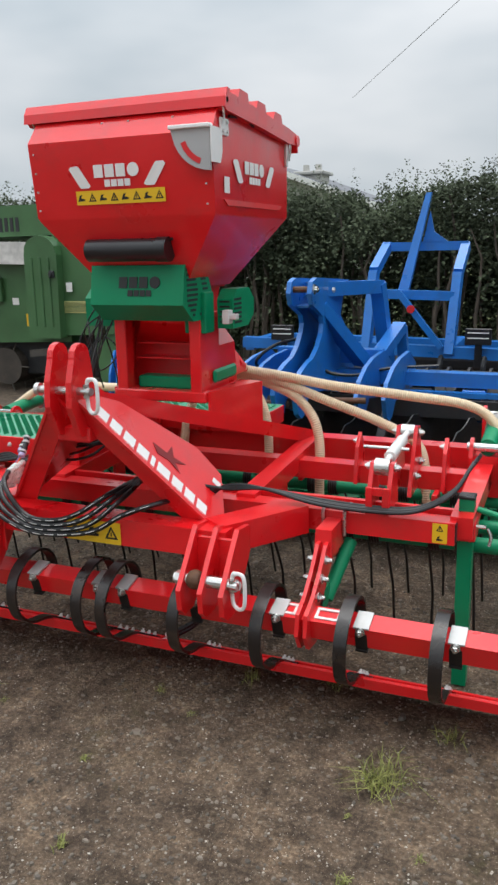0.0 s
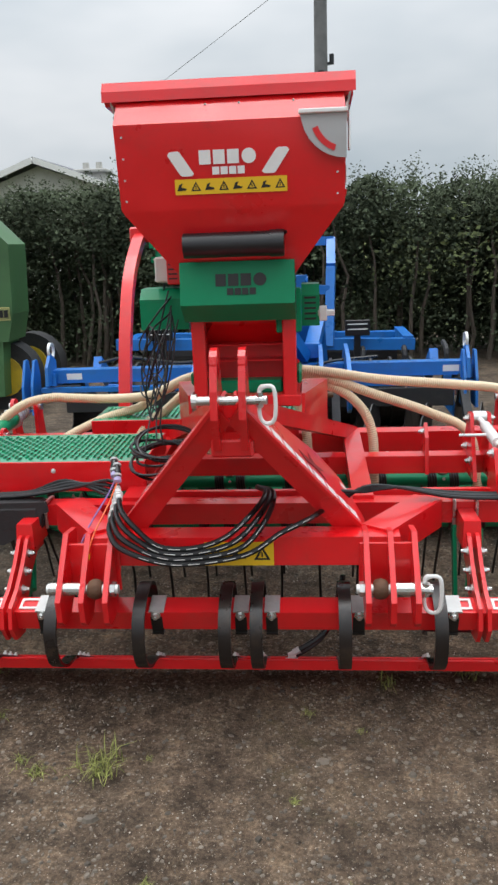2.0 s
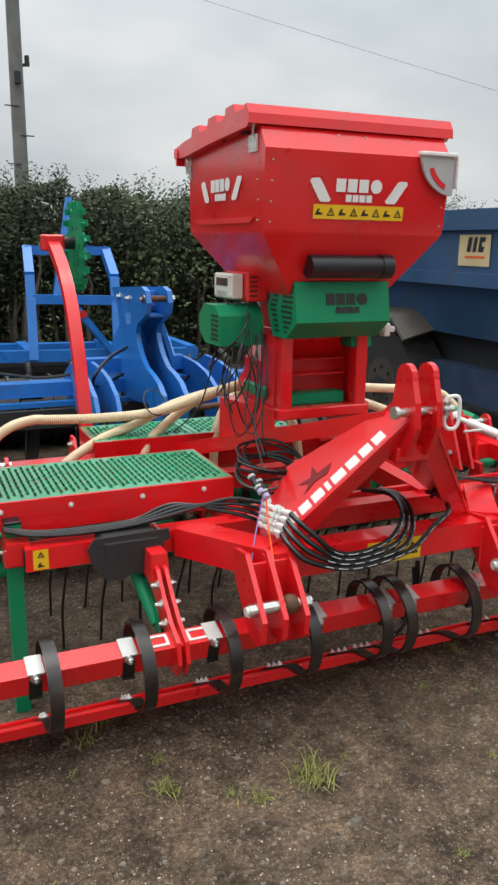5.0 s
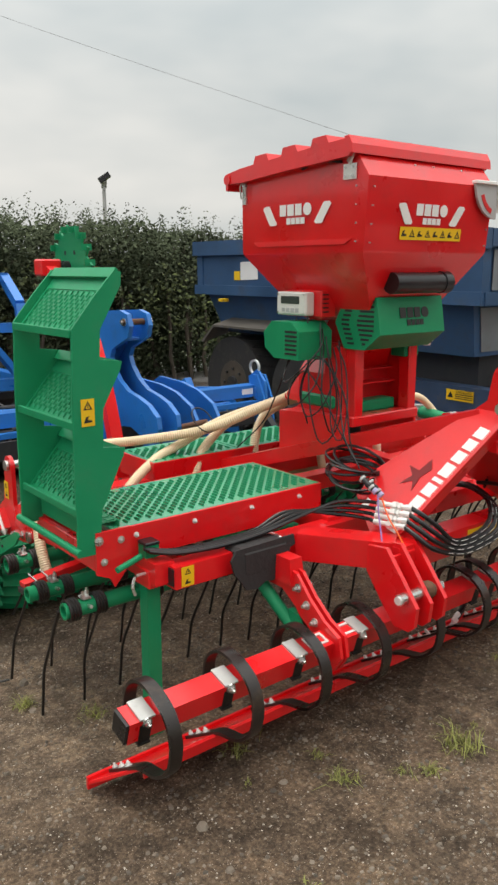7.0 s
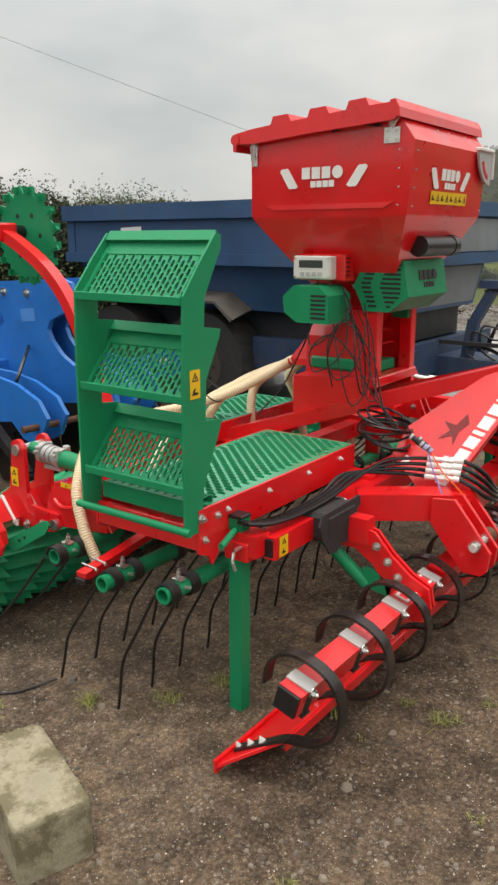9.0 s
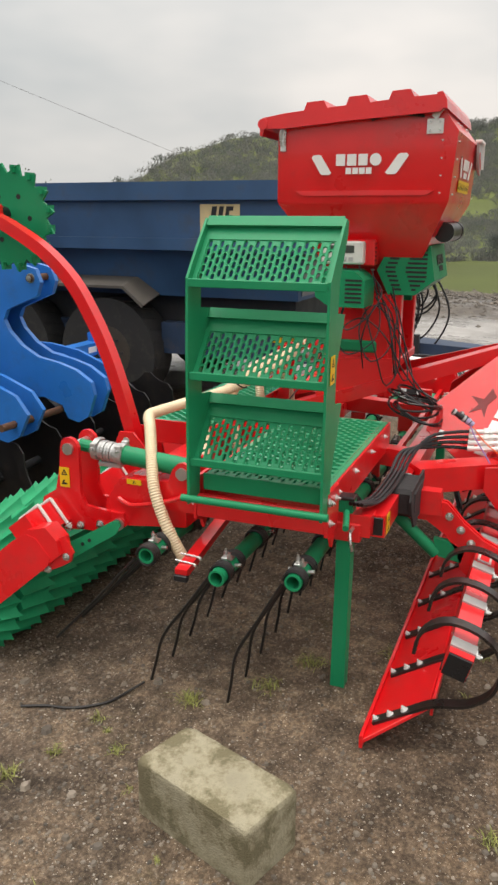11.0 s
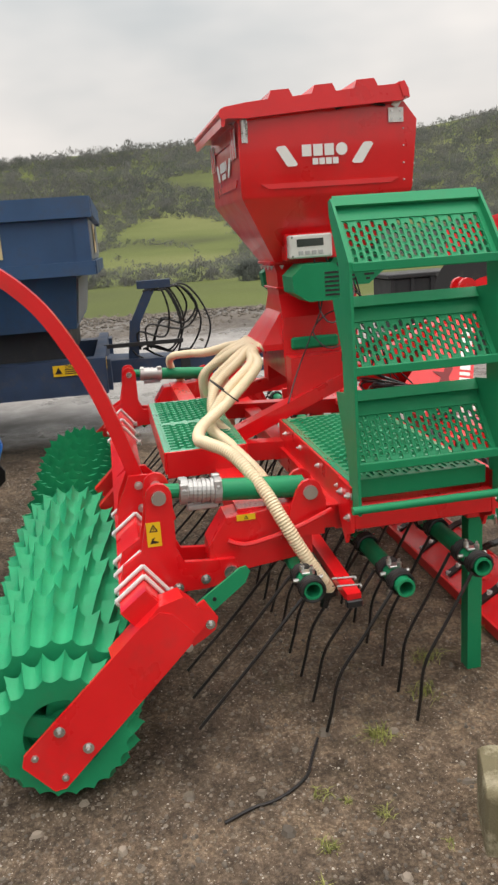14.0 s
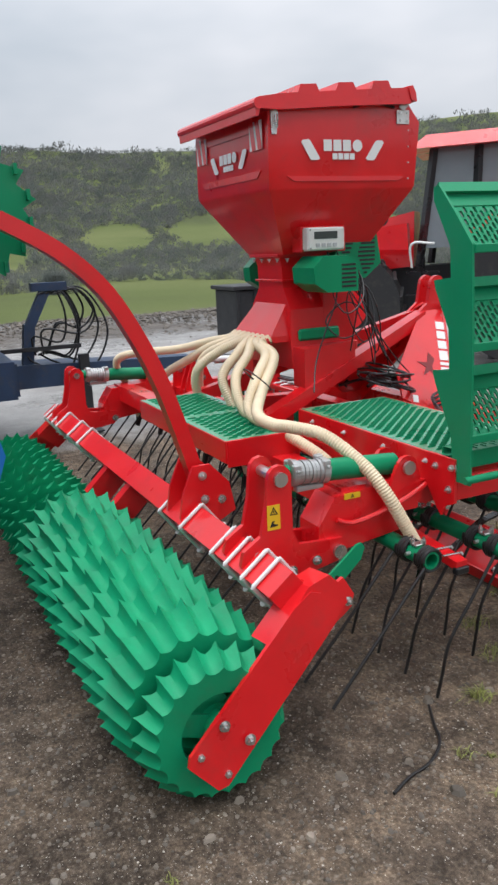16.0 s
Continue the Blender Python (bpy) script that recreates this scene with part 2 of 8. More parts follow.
def ground_material():
    """Old tarmac and packed gravel near by, wet concrete yard to the east, then grass fields, told apart by the plan."""
    m = bpy.data.materials.new("yard_and_fields")
    m.use_nodes = True
    n, l = m.node_tree.nodes, m.node_tree.links
    b = n["Principled BSDF"]
    co = n.new("ShaderNodeTexCoord")

    def noise_tex(scale, detail=6, rough=0.6):
        t = n.new("ShaderNodeTexNoise")
        t.inputs["Scale"].default_value, t.inputs["Detail"].default_value, t.inputs["Roughness"].default_value = scale, detail, rough
        l.new(co.outputs["Object"], t.inputs["Vector"])
        return t.outputs["Fac"]

    def ramp(fac, *stops):
        r = n.new("ShaderNodeValToRGB")
        e = r.color_ramp.elements
        while len(e) < len(stops):
            e.new(0.5)
        for el, (p, c) in zip(e, stops):
            el.position, el.color = p, (*c, 1)
        l.new(fac, r.inputs[0])
        return r.outputs[0]

    def mix(fac, a, c):
        x = n.new("ShaderNodeMixRGB")
        l.new(fac, x.inputs[0]), l.new(a, x.inputs[1]), l.new(c, x.inputs[2])
        return x.outputs[0]

    def math_node(op, a, c):
        x = n.new("ShaderNodeMath")
        x.operation = op
        for i, v in enumerate((a, c)):
            if isinstance(v, (int, float)):
                x.inputs[i].default_value = v
            else:
                l.new(v, x.inputs[i])
        return x.outputs[0]

    def step(value, lo, hi):
        r = n.new("ShaderNodeMapRange")
        r.interpolation_type = "SMOOTHSTEP"
        r.inputs["From Min"].default_value, r.inputs["From Max"].default_value = lo, hi
        l.new(value, r.inputs["Value"])
        return r.outputs[0]

    sepg = n.new("ShaderNodeSeparateXYZ")
    l.new(co.outputs["Object"], sepg.inputs[0])
    # worn tarmac under packed earth and chippings
    def cells(scale, feature="F1"):
        c = n.new("ShaderNodeTexVoronoi")
        c.feature = feature
        c.inputs["Scale"].default_value = scale
        warp, add = n.new("ShaderNodeTexNoise"), n.new("ShaderNodeMixRGB")
        warp.inputs["Scale"].default_value, warp.inputs["Detail"].default_value = scale * 0.9, 2
        add.blend_type, add.inputs[0].default_value = "LINEAR_LIGHT", 0.5 / scale
        l.new(co.outputs["Object"], warp.inputs["Vector"])
        l.new(co.outputs["Object"], add.inputs[1]), l.new(warp.outputs["Color"], add.inputs[2])
        l.new(add.outputs[0], c.inputs["Vector"])
        sp = n.new("ShaderNodeSeparateColor")
        l.new(c.outputs["Color"], sp.inputs[0])
        return c.outputs["Distance"], sp.outputs[0], sp.outputs[1]

    tar = ramp(noise_tex(1.1, 10, 0.74), (0.36, (0.034, 0.024, 0.016)), (0.50, (0.085, 0.062, 0.044)), (0.67, (0.150, 0.116, 0.084)))
    grit = ramp(noise_tex(62, 6, 0.8), (0.36, (0.016, 0.011, 0.008)), (0.47, (0.072, 0.054, 0.040)), (0.57, (0.155, 0.122, 0.092)), (0.70, (0.34, 0.29, 0.235)))
    base = n.new("ShaderNodeMixRGB")
    base.inputs[0].default_value = 0.60
    l.new(tar, base.inputs[1]), l.new(grit, base.inputs[2])
    near = base.outputs[0]
    d1, r1, q1 = cells(64)
    stone = ramp(r1, (0.0, (0.040, 0.033, 0.027)), (0.5, (0.105, 0.088, 0.070)), (0.85, (0.155, 0.135, 0.112)), (1.0, (0.25, 0.225, 0.195)))
    bare = step(noise_tex(2.3, 6, 0.7), 0.40, 0.62)
    top = math_node("MULTIPLY", math_node("SUBTRACT", 1.0, step(d1, 0.30, 0.55)), math_node("MULTIPLY", step(q1, 0.45, 0.60), bare))
    near = mix(math_node("MULTIPLY", top, 0.75), near, stone)
    d2, r2, q2 = cells(210)
    speck = math_node("MULTIPLY", step(r2, 0.93, 0.96), math_node("SUBTRACT", 1.0, step(d2, 0.25, 0.45)))
    pale = n.new("ShaderNodeRGB")
    pale.outputs[0].default_value = (0.36, 0.33, 0.29, 1)
    near = mix(math_node("MULTIPLY", speck, 0.9), near, pale.outputs[0])
    patch = ramp(noise_tex(4.5, 9, 0.72), (0.36, (0.58, 0.57, 0.56)), (0.50, (1.0, 1.0, 1.0)), (0.66, (1.45, 1.40, 1.32)))
    blot = n.new("ShaderNodeMixRGB")
    blot.blend_type, blot.inputs[0].default_value = "MULTIPLY", 1.0
    l.new(near, blot.inputs[1]), l.new(patch, blot.inputs[2])
    near = blot.outputs[0]
    mottle = ramp(noise_tex(13, 6, 0.68), (0.38, (0.66, 0.65, 0.64)), (0.50, (1.0, 1.0, 1.0)), (0.63, (1.38, 1.37, 1.35)))
    damp = n.new("ShaderNodeMixRGB")
    damp.blend_type, damp.inputs[0].default_value = "MULTIPLY", 1.0
    l.new(near, damp.inputs[1]), l.new(mottle, damp.inputs[2])
    near = damp.outputs[0]
    moss = step(noise_tex(0.9, 7, 0.65), 0.56, 0.74)
    green = ramp(noise_tex(24, 6, 0.7), (0.3, (0.060, 0.055, 0.022)), (0.7, (0.105, 0.105, 0.038)))
    near = mix(math_node("MULTIPLY", moss, math_node("MULTIPLY", step(noise_tex(17, 5, 0.7), 0.42, 0.62), 0.60)), near, green)
    # tone along Y: plain in front, paler beside the harrow, plain again behind
    tone = ramp(step(math_node("ADD", sepg.outputs["Y"], math_node("MULTIPLY", noise_tex(0.8, 5, 0.6), 1.6)), 0.1, 2.6), (0.0, (1.04, 0.965, 0.89)), (0.5, (1.32, 1.26, 1.18)), (1.0, (1.00, 0.98, 0.96)))
    worn = n.new("ShaderNodeMixRGB")
    worn.blend_type, worn.inputs[0].default_value = "MULTIPLY", 1.0
    l.new(near, worn.inputs[1]), l.new(tone, worn.inputs[2])
    near = worn.outputs[0]
    # pale wet concrete
    conc = ramp(noise_tex(0.8, 9, 0.7), (0.30, (0.13, 0.12, 0.11)), (0.52, (0.28, 0.265, 0.25)), (0.72, (0.40, 0.385, 0.37)))
    sep = n.new("ShaderNodeSeparateXYZ")
    l.new(co.outputs["Object"], sep.inputs[0])
    wob = math_node("MULTIPLY", math_node("SUBTRACT", noise_tex(1.6, 6), 0.5), 1.6)
    edge = math_node("ADD", math_node("ADD", sep.outputs["X"], math_node("MULTIPLY", sep.outputs["Y"], -0.18)), wob)
    f_conc = step(edge, 2.3, 3.0)
    tone = n.new("ShaderNodeHueSaturation")
    tone.inputs["Value"].default_value = 1.0
    l.new(near, tone.inputs["Color"])
    ground_col = mix(f_conc, tone.outputs[0], conc)
    soil = ramp(noise_tex(3.0, 8, 0.7), (0.35, (0.050, 0.040, 0.032)), (0.65, (0.125, 0.105, 0.085)))
    ground_col = mix(step(math_node("ADD", sep.outputs["X"], wob), 9.4, 10.2), ground_col, soil)
    # grass beyond the yard
    field = ramp(noise_tex(0.022, 5, 0.55), (0.34, (0.072, 0.082, 0.040)), (0.50, (0.105, 0.126, 0.046)), (0.66, (0.145, 0.158, 0.064)))
    f_grass = step(math_node("ADD", sep.outputs["X"], math_node("MULTIPLY", wob, 2.0)), 13.5, 15.5)
    col = mix(f_grass, ground_col, field)
    back = step(sep.outputs["Y"], 10.0, 11.0)
    col = mix(back, col, field)
    l.new(col, b.inputs["Base Color"])
    wet = step(noise_tex(0.7, 6, 0.65), 0.42, 0.62)
    rg = n.new("ShaderNodeMapRange")
    rg.inputs["To Min"].default_value, rg.inputs["To Max"].default_value = 0.88, 0.62
    l.new(wet, rg.inputs["Value"])
    rc = n.new("ShaderNodeMapRange")
    rc.inputs["To Min"].default_value, rc.inputs["To Max"].default_value = 0.75, 0.16
    l.new(wet, rc.inputs["Value"])
    rmix = n.new("ShaderNodeMix")
    l.new(f_conc, rmix.inputs["Factor"]), l.new(rg.outputs[0], rmix.inputs["A"]), l.new(rc.outputs[0], rmix.inputs["B"])
    rfin = n.new("ShaderNodeMix")
    rfin.inputs["B"].default_value = 0.95
    l.new(f_grass, rfin.inputs["Factor"]), l.new(rmix.outputs[0], rfin.inputs["A"])
    l.new(rfin.outputs[0], b.inputs["Roughness"])
    sp = n.new("ShaderNodeMapRange")
    sp.inputs["To Min"].default_value, sp.inputs["To Max"].default_value = 0.24, 0.06
    l.new(math_node("MAXIMUM", f_grass, back), sp.inputs["Value"])
    wet_spec = math_node("ADD", sp.outputs[0], math_node("MULTIPLY", math_node("SUBTRACT", f_conc, f_grass), 0.26))
    l.new(wet_spec, b.inputs["Specular IOR Level"])
    hgt = math_node("ADD", math_node("MULTIPLY", top, 0.55), math_node("ADD", noise_tex(28, 7, 0.75), math_node("MULTIPLY", speck, 0.3)))
    bp = n.new("ShaderNodeBump")
    bp.inputs["Strength"].default_value, bp.inputs["Distance"].default_value = 0.8, 0.012
    l.new(hgt, bp.inputs["Height"])
    l.new(bp.outputs[0], b.inputs["Normal"])
    return m


GROUND = ground_material()

# ---- mesh tools (all places in the plan's unit, U metres) ----
ORIGIN = {}


def thing(name, base, label, category, group="", kind=""):
    ob = new(name)
    ob.location = Vector(base) * U
    ob.empty_display_size = 0.1
    ORIGIN[ob.name] = Vector(base)
    return tagged(ob, label, category, group, kind)


APART = {"rivet", "flange_bolt", "side_slot", "inner_shelf", "vent_slot", "louvre_slot", "seam_bolt", "mount_plate", "key", "corner_screw", "stripe", "maker_mark", "tail_bolt", "clamp_bolt",
         "swing_bolt", "u_bolt", "plate_bolt", "rim_bar", "wheel_hole", "arm_bolt", "hinge_bolt", "tine_clamp", "cheek_bolt", "tray_bolt", "link_bolt", "corner_post", "link_eye", "wire_tip",
         "pin_nut", "reflector", "side_label", "gusset", "hitch_pin", "hose_loop", "roller_ring", "stay", "roller_arm", "band_line", "letter_bar", "small_sticker", "rubber_flap", "disc_arm", "step_iron",
         "barge_board", "seeder_support", "pictogram", "wheel_nut", "rib", "side_rib", "stand_hose", "letter_block"}


def clusters(bm):
    """The pieces of a mesh that stand apart from one another."""
    seen, isl = set(), []
    for f0 in bm.faces:
        if f0 in seen:
            continue
        seen.add(f0)
        stack, got = [f0], []
        while stack:
            f = stack.pop()
            got.append(f)
            for v in f.verts:
                for g in v.link_faces:
                    if g not in seen:
                        seen.add(g)
                        stack.append(g)
        co = [v.co for f in got for v in f.verts]
        isl.append([got, [min(c[i] for c in co) - 0.0004 for i in range(3)], [max(c[i] for c in co) + 0.0004 for i in range(3)]])
    out = []
    for faces, lo, hi in isl:
        hits = [o for o in out if all(o[1][i] <= hi[i] and o[2][i] >= lo[i] for i in range(3))]
        for o in hits:
            faces = o[0] + faces
            lo, hi = [min(a, b) for a, b in zip(lo, o[1])], [max(a, b) for a, b in zip(hi, o[2])]
            out.remove(o)
        out.append([faces, lo, hi])
    return [o[0] for o in out]


def part(name, bm, material, parent=None, label="", smooth=False):
    """One mesh object; under a thing or a part, or on its own."""
    org = ORIGIN[parent.name] if parent else Vector((0, 0, 0))
    for v in bm.verts:
        v.co = (v.co - org) * U
    bmesh.ops.recalc_face_normals(bm, faces=bm.faces)
    if smooth:
        for f in bm.faces:
            f.smooth = True
    groups = clusters(bm) if name in APART else [None]
    for faces in groups:
        me = bpy.data.meshes.new(name)
        if faces is None or len(groups) == 1:
            bm.to_mesh(me)
        else:
            vid = {}
            for f in faces:
                for v in f.verts:
                    vid.setdefault(v, len(vid))
            me.from_pydata([tuple(v.co) for v in vid], [], [[vid[v] for v in f.verts] for f in faces])
            if smooth:
                me.shade_smooth()
        me.materials.append(material)
        if smooth:
            me.set_sharp_from_angle(angle=radians(38))
        ob = new(name, me)
        if parent:
            ob.parent = parent
        ORIGIN[ob.name] = org
        tagged(ob, label)
    bm.free()
    return ob


def single(name, bm, material, label, category, group="", kind="", smooth=False):
    """A thing of one mesh, with its origin at the middle of its foot."""
    xs, ys, zs = zip(*[v.co for v in bm.verts])
    base = Vector(((min(xs) + max(xs)) / 2, (min(ys) + max(ys)) / 2, min(zs)))
    for v in bm.verts:
        v.co -= base
    ob = part(name, bm, material, smooth=smooth)
    ob.location = base * U
    ORIGIN[ob.name] = base
    return tagged(ob, label, category, group, kind)


def join(*parts_in):
    out = bmesh.new()
    for b in parts_in:
        me = bpy.data.meshes.new("tmp")
        b.to_mesh(me)
        b.free()
        out.from_mesh(me)
        bpy.data.meshes.remove(me)
    return out


def soften(bm, w, seg=1):
    if w:
        sharp = [e for e in bm.edges if len(e.link_faces) == 2 and e.calc_face_angle(0) > 0.5]
        bmesh.ops.bevel(bm, geom=sharp, offset=w, segments=seg, affect="EDGES", profile=0.6, clamp_overlap=True)
    return bm


def box(x0, x1, y0, y1, z0, z1, bevel=0.004):
    bm = bmesh.new()
    bmesh.ops.create_cube(bm, size=1)
    for v in bm.verts:
        v.co = Vector(((x0 + x1) / 2 + v.co.x * (x1 - x0), (y0 + y1) / 2 + v.co.y * (y1 - y0), (z0 + z1) / 2 + v.co.z * (z1 - z0)))
    return soften(bm, bevel)


def axes(p, q, roll=0.0):
    p, q = Vector(p), Vector(q)
    d = (q - p).normalized()
    side = d.cross(Vector((0, 0, 1))) if abs(d.z) < 0.98 else Vector((1, 0, 0))
    side.normalize()
    up = side.cross(d)
    c, s = math.cos(radians(roll)), math.sin(radians(roll))
    return p, q, side * c + up * s, up * c - side * s


def beam(p, q, w, h, roll=0.0, bevel=0.006, w2=None, h2=None):
    """A square bar or tube from p to q, w wide and h high, tapering to w2 x h2."""
    p, q, s, u = axes(p, q, roll)
    bm = bmesh.new()
    rings = []
    for c, a, b in ((p, w, h), (q, w2 or w, h2 or h)):
        rings.append([bm.verts.new(c + s * (i * a / 2) + u * (j * b / 2)) for i, j in ((-1, -1), (1, -1), (1, 1), (-1, 1))])
    for k in range(4):
        bm.faces.new((rings[0][k], rings[0][(k + 1) % 4], rings[1][(k + 1) % 4], rings[1][k]))
    bm.faces.new(rings[0][::-1]), bm.faces.new(rings[1])
    return soften(bm, bevel)


def cyl(p, q, r, r2=None, n=16, bevel=0.0):
    p, q, s, u = axes(p, q)
    bm = bmesh.new()
    rings = [[bm.verts.new(c + (s * math.cos(a) + u * math.sin(a)) * rad) for a in [2 * math.pi * k / n for k in range(n)]]
             for c, rad in ((p, r), (q, r if r2 is None else r2))]
    for k in range(n):
        bm.faces.new((rings[0][k], rings[0][(k + 1) % n], rings[1][(k + 1) % n], rings[1][k]))
    bm.faces.new(rings[0][::-1]), bm.faces.new(rings[1])
    return soften(bm, bevel) if bevel else bm


def pipe(p, q, r, wall, n=18):
    """An open-ended tube."""
    p, q, s, u = axes(p, q)
    bm = bmesh.new()
    loops = []
    for c, rad in ((p, r), (q, r), (q, r - wall), (p, r - wall)):
        loops.append([bm.verts.new(c + (s * math.cos(a) + u * math.sin(a)) * rad) for a in [2 * math.pi * k / n for k in range(n)]])
    for i in range(4):
        for k in range(n):
            bm.faces.new((loops[i][k], loops[i][(k + 1) % n], loops[(i + 1) % 4][(k + 1) % n], loops[(i + 1) % 4][k]))
    return bm


def curve_points(pts, step=0.02):
    """A smooth path through the points, at even steps."""
    P = [Vector(p) for p in pts]
    P = [P[0] * 2 - P[1]] + P + [P[-1] * 2 - P[-2]]
    fine = []
    for a, b, c, d in zip(P, P[1:], P[2:], P[3:]):
        k = max(2, int((c - b).length / (step * 0.3)))
        for i in range(k):
            t = i / k
            fine.append(0.5 * (2 * b + (c - a) * t + (2 * a - 5 * b + 4 * c - d) * t * t + (3 * b - a - 3 * c + d) * t ** 3))
    fine.append(P[-2])
    out, run = [fine[0]], 0.0
    for a, b in zip(fine, fine[1:]):
        run += (b - a).length
        if run >= step:
            out.append(b)
            run = 0.0
    if (out[-1] - fine[-1]).length > step * 0.3:
        out.append(fine[-1])
    return out


def sweep(path, section, radius=None, cap=True, up=Vector((0, 0, 1))):
    """Sweeps a closed section (list of side, up pairs) along a path; radius(i) scales it."""
    bm = bmesh.new()
    rings = []
    n = len(path)
    prev = None
    for i, p in enumerate(path):
        d = (path[min(i + 1, n - 1)] - path[max(i - 1, 0)]).normalized()
        if prev is None:
            s = d.cross(up)
            if s.length < 0.05:
                s = d.cross(Vector((0, 1, 0)))
        else:
            s = prev - d * prev.dot(d)
        s.normalize()
        prev = s
        u = s.cross(d)
        k = radius(i) if radius else 1.0
        rings.append([bm.verts.new(p + s * (a * k) + u * (b * k)) for a, b in section])
    m = len(section)
    for a, b in zip(rings, rings[1:]):
        for k in range(m):
            bm.faces.new((a[k], a[(k + 1) % m], b[(k + 1) % m], b[k]))
    if cap:
        bm.faces.new(rings[0][::-1]), bm.faces.new(rings[-1])
    return bm


def circle(r, n=8):
    return [(r * math.cos(2 * math.pi * k / n), r * math.sin(2 * math.pi * k / n)) for k in range(n)]


def hose(pts, r=0.008, n=8, step=0.02):
    return sweep(curve_points(pts, step), circle(r, n))


def ribbed(pts, r=0.021, pitch=0.0075, depth=0.10, n=10):
    """A corrugated hose."""
    path = curve_points(pts, pitch / 2)
    return sweep(path, circle(r, n), lambda i: 1.0 if i % 2 else 1.0 - depth)


def plate(outline, axis, at, thick, bevel=0.003):
    """A flat plate cut to an outline, standing across the axis 'x', 'y' or 'z' from at to at + thick."""
    bm = bmesh.new()
    put = {"x": lambda a, b, k: (k, a, b), "y": lambda a, b, k: (a, k, b), "z": lambda a, b, k: (a, b, k)}[axis]
    lo = [bm.verts.new(put(a, b, at)) for a, b in outline]
    hi = [bm.verts.new(put(a, b, at + thick)) for a, b in outline]
    m = len(outline)
    bm.faces.new(lo[::-1]), bm.faces.new(hi)
    for k in range(m):
        bm.faces.new((lo[k], lo[(k + 1) % m], hi[(k + 1) % m], hi[k]))
    return soften(bm, bevel)


def slab(o, u, v, outline, thick, bevel=0.002):
    """A flat plate in any plane: origin o, unit directions u and v, outline in metres along them."""
    o, u, v = Vector(o), Vector(u).normalized(), Vector(v).normalized()
    w = u.cross(v)
    bm = bmesh.new()
    lo = [bm.verts.new(o + u * a + v * b) for a, b in outline]
    hi = [bm.verts.new(o + u * a + v * b + w * thick) for a, b in outline]
    m = len(outline)
    bm.faces.new(lo[::-1]), bm.faces.new(hi)
    for k in range(m):
        bm.faces.new((lo[k], lo[(k + 1) % m], hi[(k + 1) % m], hi[k]))
    return soften(bm, bevel)


def loft(rings, cap=True, bevel=0.0):
    bm = bmesh.new()
    R = [[bm.verts.new(p) for p in r] for r in rings]
    m = len(rings[0])
    for a, b in zip(R, R[1:]):
        for k in range(m):
            bm.faces.new((a[k], a[(k + 1) % m], b[(k + 1) % m], b[k]))
    if cap:
        bm.faces.new(R[0][::-1]), bm.faces.new(R[-1])
    return soften(bm, bevel)


def rect_ring(x0, x1, y0, y1, z):
    return [(x0, y0, z), (x1, y0, z), (x1, y1, z), (x0, y1, z)]


def bolt(p, d, r=0.011, h=0.010):
    """A hexagon head on a washer."""
    p, d = Vector(p), Vector(d).normalized()
    return join(cyl(p, p + d * 0.003, r * 1.5, n=12), cyl(p + d * 0.003, p + d * (0.003 + h), r, n=6), cyl(p, p + d * (h + 0.009), r * 0.5, n=8))


def grating(place, nu, nv, wall=0.007, rise=0.003, hole_u=0.36, hole_v=0.24):
    """A punched sheet: place(u, v) gives points for u, v in 0..1; nu x nv staggered slots with turned-up rims."""
    bm = bmesh.new()
    P = lambda u, v: place(min(max(u, 0), 1), min(max(v, 0), 1))
    nrm = (P(1, 0) - P(0, 0)).cross(P(0, 1) - P(0, 0)).normalized()
    du, dv = 1 / nu, 1 / nv
    for j in range(nv):
        off = 0.5 * du if j % 2 else 0.0
        cells = [(i * du + off, (i + 1) * du + off) for i in range(nu - (1 if j % 2 else 0))]
        if j % 2:
            for a, b in ((0, off), (1 - off, 1)):
                bm.faces.new([bm.verts.new(P(x, y)) for x, y in ((a, j * dv), (b, j * dv), (b, (j + 1) * dv), (a, (j + 1) * dv))])
        for a, b in cells:
            c, d = j * dv, (j + 1) * dv
            mu, mv = (a + b) / 2, (c + d) / 2
            hu, hv = du * hole_u, dv * hole_v
            inner = [(mu - hu * 0.72, mv - hv), (mu + hu * 0.72, mv - hv), (mu + hu, mv), (mu + hu * 0.72, mv + hv), (mu - hu * 0.72, mv + hv), (mu - hu, mv)]
            outer = [(a, c), (b, c), (b, mv), (b, d), (a, d), (a, mv)]
            O = [bm.verts.new(P(*x)) for x in outer]
            I = [bm.verts.new(P(*x) + nrm * rise) for x in inner]
            K = [bm.verts.new(P(*x) - nrm * wall) for x in inner]
            for k in range(6):
                e = (k + 1) % 6
                bm.faces.new((O[k], O[e], I[e], I[k]))
                bm.faces.new((I[k], I[e], K[e], K[k]))
    return bm


def word_bars(o, u, v, widths, height, gap, thick=0.0015, slant=0.0):
    """Unread marks: plain blocks of the writing's size, in a row along u."""
    out, x = [], 0.0
    for w in widths:
        out.append(slab(Vector(o), u, v, [(x, 0), (x + w, 0), (x + w + slant, height), (x + slant, height)], thick, 0))
        x += w + gap
    return join(*out)


